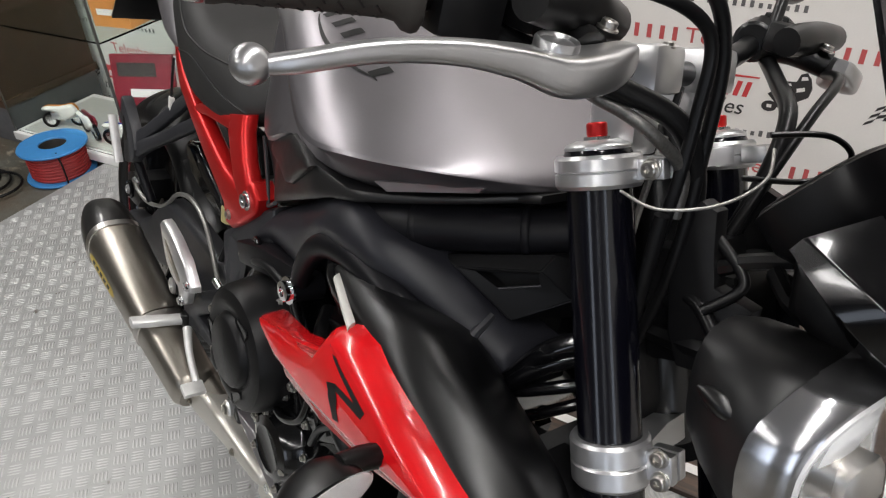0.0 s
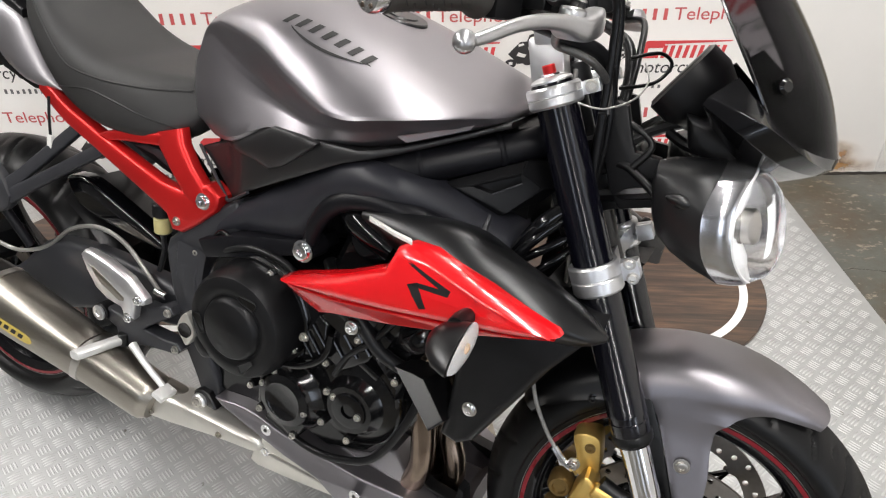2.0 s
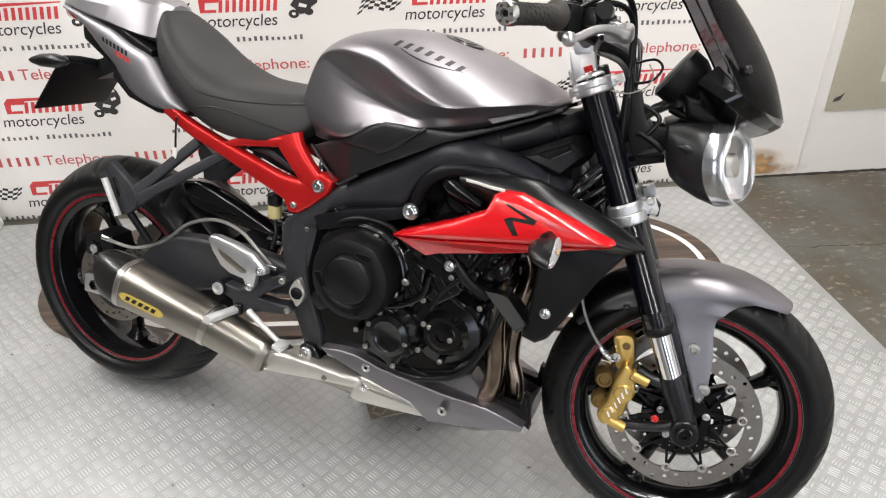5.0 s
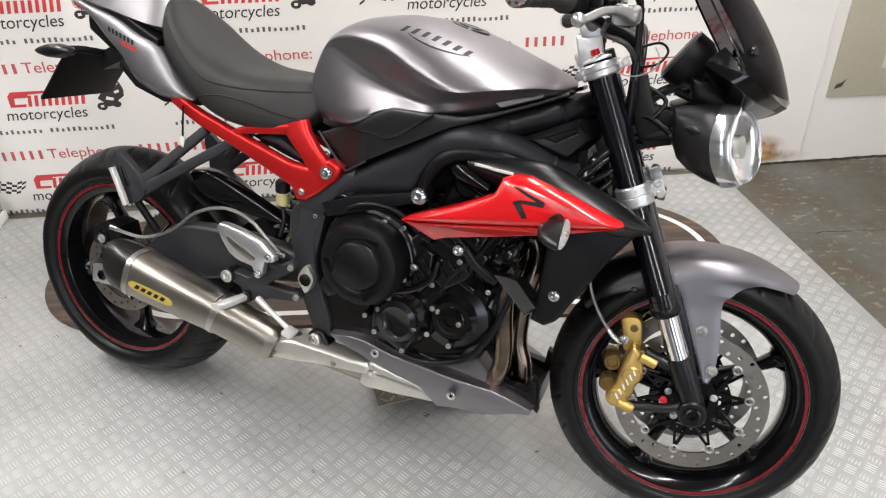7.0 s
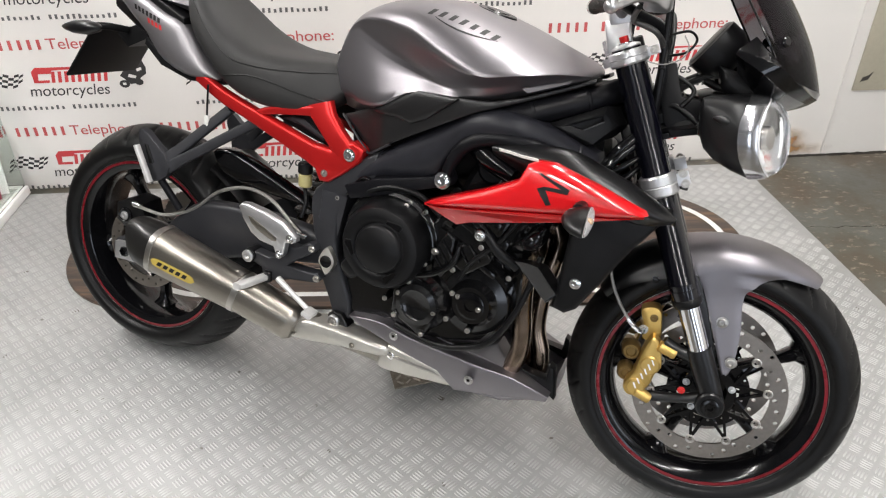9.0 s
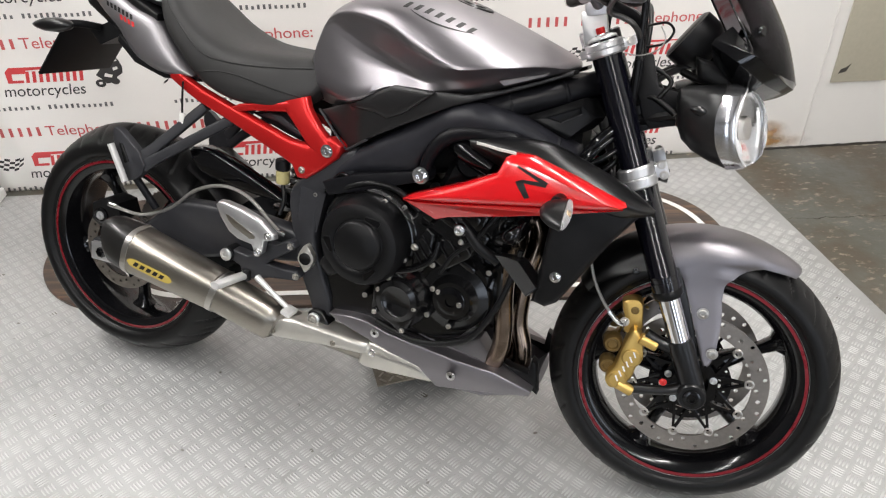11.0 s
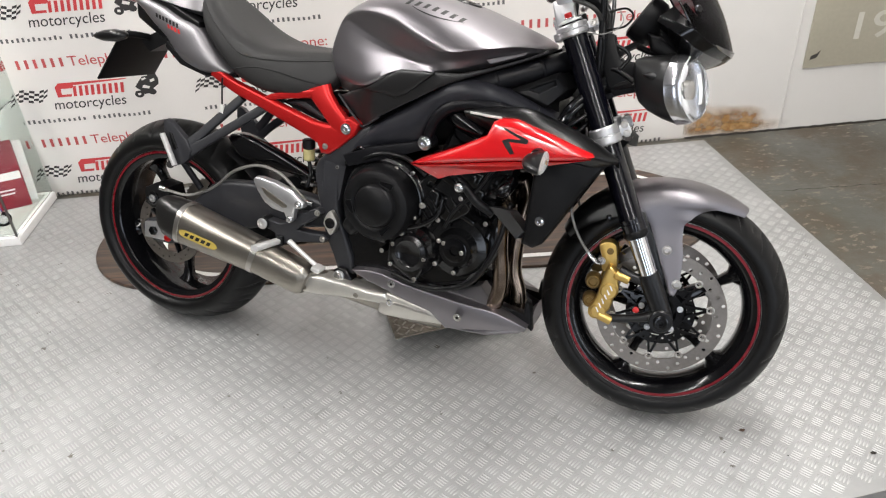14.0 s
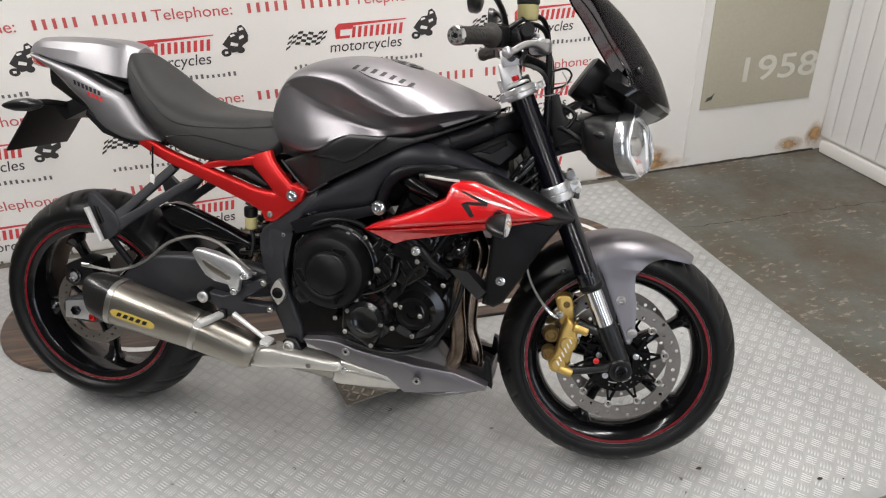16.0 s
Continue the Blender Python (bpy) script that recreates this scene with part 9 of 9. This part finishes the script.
for s in (-1, 1):
    b = bmesh.new()
    add_plate(b, [(1.2005, 0.919), (1.2150, 0.928), (1.2295, 0.925), (1.2400, 0.892), (1.250, 0.869), (1.283, 0.866), (1.290, 0.803), (1.276, 0.800), (1.244, 0.791), (1.226, 0.816), (1.210, 0.860)], s * 0.046, s * 0.064, 0.004, 2)
    part("bracket_plate", b, "plastic_black", lb_, "black side plate of the lamp bracket", ST)
    for pts, r in (([(1.21, 0.045, 0.80), (1.240, 0.055, 0.81), (1.285, 0.065, 0.825)], 0.010), ([(1.225, 0.05, 0.865), (1.26, 0.055, 0.895), (1.30, 0.05, 0.915)], 0.007)):
        b = bmesh.new()
        add_tube(b, [(x, s * y, z) for x, y, z in pts], r, 8, 3)
        part("bracket_arm", b, "satin_black", lb_, "", ST)

# instruments
IT = Matrix.Translation((1.296, 0, 0.957)) @ Matrix.Rotation(radians(35), 4, "Y")
b = bmesh.new()
rings = [[IT @ Vector((h, u * 0.085 * k, v * 0.052 * k)) for u, v in superellipse(1, 1, 3.2, 32)] for h, k in ((-0.018, 0.94), (-0.016, 1.0), (0.012, 1.0), (0.034, 0.82), (0.045, 0.50))]
add_loft(b, rings)
ins = part("instrument_pod", b, "plastic_black", bike, "black instrument pod", ST, 45)
b = bmesh.new()
rings = [[IT @ Vector((h, u * 0.085 * k, v * 0.052 * k)) for u, v in superellipse(1, 1, 3.2, 32)] for h, k in ((-0.0185, 0.93), (-0.0200, 0.90))]
add_loft(b, rings)
part("instrument_face", b, "frame_black", ins, "grey instrument face", ST)

# headlamps
for s in (-1, 1):
    HM = Matrix.Translation((1.307, s * 0.112, 0.811)) @ Matrix.Rotation(radians(-5.5), 4, "Y") @ Matrix.Rotation(radians(s * 1), 4, "Z")

    def shell(rows, e=2.5, n=36, egg=0.12):
        out = []
        for h, r, *lift in rows:
            r *= 0.965
            dz = lift[0] if lift else 0.0
            out.append([HM @ Vector((h - 0.10 * v * r - 0.026 * u * u * min(1.0, max(0.0, h / 0.066)) * (r / 0.066), u * r * 1.02 * (1 + egg * v), v * r * 1.14 + dz)) for u, v in superellipse(1, 1, e, n)])
        return out

    b = bmesh.new()
    add_loft(b, shell([(-0.020, 0.024, 0.024), (-0.014, 0.040, 0.021), (0.004, 0.051, 0.014), (0.034, 0.060, 0.006), (0.066, 0.0660), (0.068, 0.0645)], 2.5))
    lampb = part("headlamp", b, "bowl_black", bike, "black headlamp bowl with clear bulging lens", ST, 45)
    b = bmesh.new()
    add_loft(b, shell([(0.064, 0.0655), (0.065, 0.0675), (0.080, 0.0672), (0.092, 0.0650), (0.096, 0.0620), (0.094, 0.059), (0.070, 0.059)], 2.2), False)
    part("bezel", b, "bezel_metal", lampb, "bright metal lamp rim", ST, 45)
    b = bmesh.new()
    add_loft(b, shell([(0.094, 0.0620), (0.098, 0.0618), (0.098, 0.0598), (0.094, 0.0596)], 2.15), False)
    part("lens_rim", b, "lamp_silver", lampb, "pale rim of the lens", ST)
    b = bmesh.new()
    add_loft(b, shell([(0.095, 0.0590), (0.088, 0.0545), (0.084, 0.0440), (0.090, 0.0400), (0.088, 0.030), (0.082, 0.016), (0.080, 0.001)], 2.15), False)
    part("reflector", b, "lamp_silver", lampb, "bright faceted reflector", ST, 60)
    b = bmesh.new()
    add_loft(b, shell([(0.080, 0.004), (0.082, 0.017), (0.094, 0.018), (0.098, 0.014), (0.100, 0.002)], 2.2), False)
    part("projector", b, "steel_polished", lampb, "", ST)
    for k in range(9):
        b = bmesh.new()
        add_tube(b, [HM @ Vector((0.112 - 0.10 * z_ - 2.2 * z_ * z_ - 4.0 * (0.006 * (k - 4)) ** 2, 0.006 * (k - 4), z_)) for z_ in (-0.030, -0.015, 0.0, 0.015, 0.030)], 0.0011, 6, 2)
        part("lens_flute", b, "lamp_silver", lampb, "", ST)
    b = bmesh.new()
    add_loft(b, shell([(0.088, 0.0605), (0.100, 0.0600), (0.113, 0.0540), (0.124, 0.0400), (0.130, 0.0210), (0.1315, 0.001)], 2.15))
    ln = part("lens", b, "clear_lens", lampb, "clear bulging lens", ST, 60)
    ln.visible_shadow = False
    b = bmesh.new()
    add_tube(b, [HM @ Vector((h, s * (0.0545 - 0.05 * (h - 0.022)), 0.030 - 0.25 * (h - 0.022))) for h in (-0.002, 0.010, 0.022, 0.036)], [0.002, 0.0075, 0.0075, 0.002], 10, 3)
    part("bowl_dimple", b, "satin_black", lampb, "", ST)

# fly screen
CEN = [(1.486, 0.896), (1.474, 0.930), (1.452, 0.980), (1.414, 1.040), (1.365, 1.100), (1.310, 1.150), (1.262, 1.188)]
SID = [(1.405, 0.912), (1.385, 0.946), (1.360, 0.985), (1.322, 1.040), (1.285, 1.095), (1.252, 1.135), (1.235, 1.165)]
HW = [0.118, 0.128, 0.132, 0.126, 0.114, 0.095, 0.060]
cen, sid, hw = spline(CEN, 4), spline(SID, 4), spline([(w,) for w in HW], 4)
rings = []
for i in range(len(cen)):
    row = []
    for u in np.linspace(-1, 1, 25):
        k = abs(u) ** 2.3
        row.append((cen[i][0] + (sid[i][0] - cen[i][0]) * k, u * hw[i][0], cen[i][1] + (sid[i][1] - cen[i][1]) * k))
    rings.append(row)
b = bmesh.new()
add_grid(b, rings)
bmesh.ops.solidify(b, geom=b.faces[:], thickness=0.003)
scr = part("fly_screen", b, "smoked_screen", bike, "dark smoked fly screen", ST, 60)
b = bmesh.new()
edge_pts = [rings[i][0] for i in range(0, len(rings))] + [rings[-1][j] for j in range(1, 24)] + [rings[i][-1] for i in range(len(rings) - 1, -1, -1)]
add_tube(b, edge_pts, 0.0020, 6, 1)
part("screen_edge", b, "gloss_black", scr, "thick dark screen edge", ST)
# faceted cowl under the screen: five lines from each rear corner to the nose
COWL_LINES = (
    ((1.345, 0.134, 0.984), (1.383, 0.133, 0.952), (1.412, 0.121, 0.926), (1.445, 0.096, 0.911), (1.474, 0.055, 0.903), (1.489, 0.0, 0.899)),
    ((1.319, 0.160, 0.961), (1.384, 0.166, 0.941), (1.422, 0.138, 0.917), (1.452, 0.104, 0.900), (1.474, 0.056, 0.890), (1.484, 0.0, 0.886)),
    ((1.315, 0.162, 0.952), (1.362, 0.168, 0.927), (1.402, 0.140, 0.902), (1.436, 0.100, 0.888), (1.462, 0.052, 0.880), (1.474, 0.0, 0.877)),
    ((1.322, 0.138, 0.940), (1.362, 0.138, 0.908), (1.398, 0.112, 0.888), (1.426, 0.075, 0.877), (1.450, 0.036, 0.871), (1.460, 0.0, 0.869)),
    ((1.330, 0.100, 0.922), (1.365, 0.100, 0.891), (1.392, 0.085, 0.873), (1.412, 0.055, 0.865), (1.428, 0.028, 0.861), (1.435, 0.0, 0.860)))
b = bmesh.new()
rows = []
for line in COWL_LINES:
    half = [tuple(q) for q in spline(line, 6)]
    rows.append([(x, -y, z) for x, y, z in half] + [(x, y, z) for x, y, z in reversed(half[:-1])])
rows = [r for i in range(4) for r in ([rows[i], [tuple(Vector(p).lerp(Vector(q), 0.04)) for p, q in zip(rows[i], rows[i + 1])], [tuple(Vector(p).lerp(Vector(q), 0.96)) for p, q in zip(rows[i], rows[i + 1])]])] + [rows[4]]
add_grid(b, rows)
bmesh.ops.recalc_face_normals(b, faces=b.faces)
bmesh.ops.solidify(b, geom=b.faces[:], thickness=0.003)
cw = part("screen_cowl", b, "gloss_black", scr, "glossy black faceted lower screen cowl", ST, 60)
for s in (-1, 1):
    b = bmesh.new()
    add_pillow(b, [(1.300, 0.930), (1.330, 0.924), (1.365, 0.908), (1.390, 0.886), (1.408, 0.876), (1.392, 0.864), (1.350, 0.872), (1.310, 0.892)], s * 0.088, s * 0.100, 0.014, 4, s * 0.05)
    part("cowl_bracket", b, "plastic_black", cw, "black plastic bracket under the cowl", ST)
    b = bmesh.new()
    add_lathe(b, [(0.009, 0), (0.009, 0.004), (0.006, 0.007), (0, 0.007)], (1.393, s * 0.113, 0.980), (0.6, s * 0.8, 0.2), 16)
    part("screen_knob", b, "gloss_black", scr, "", ST)
    b = bmesh.new()
    add_tube(b, [(1.285, s * 0.060, 0.900), (1.320, s * 0.085, 0.890), (1.375, s * 0.090, 0.895)], 0.007, 8, 3)
    part("screen_stay", b, "satin_black", scr, "", ST)
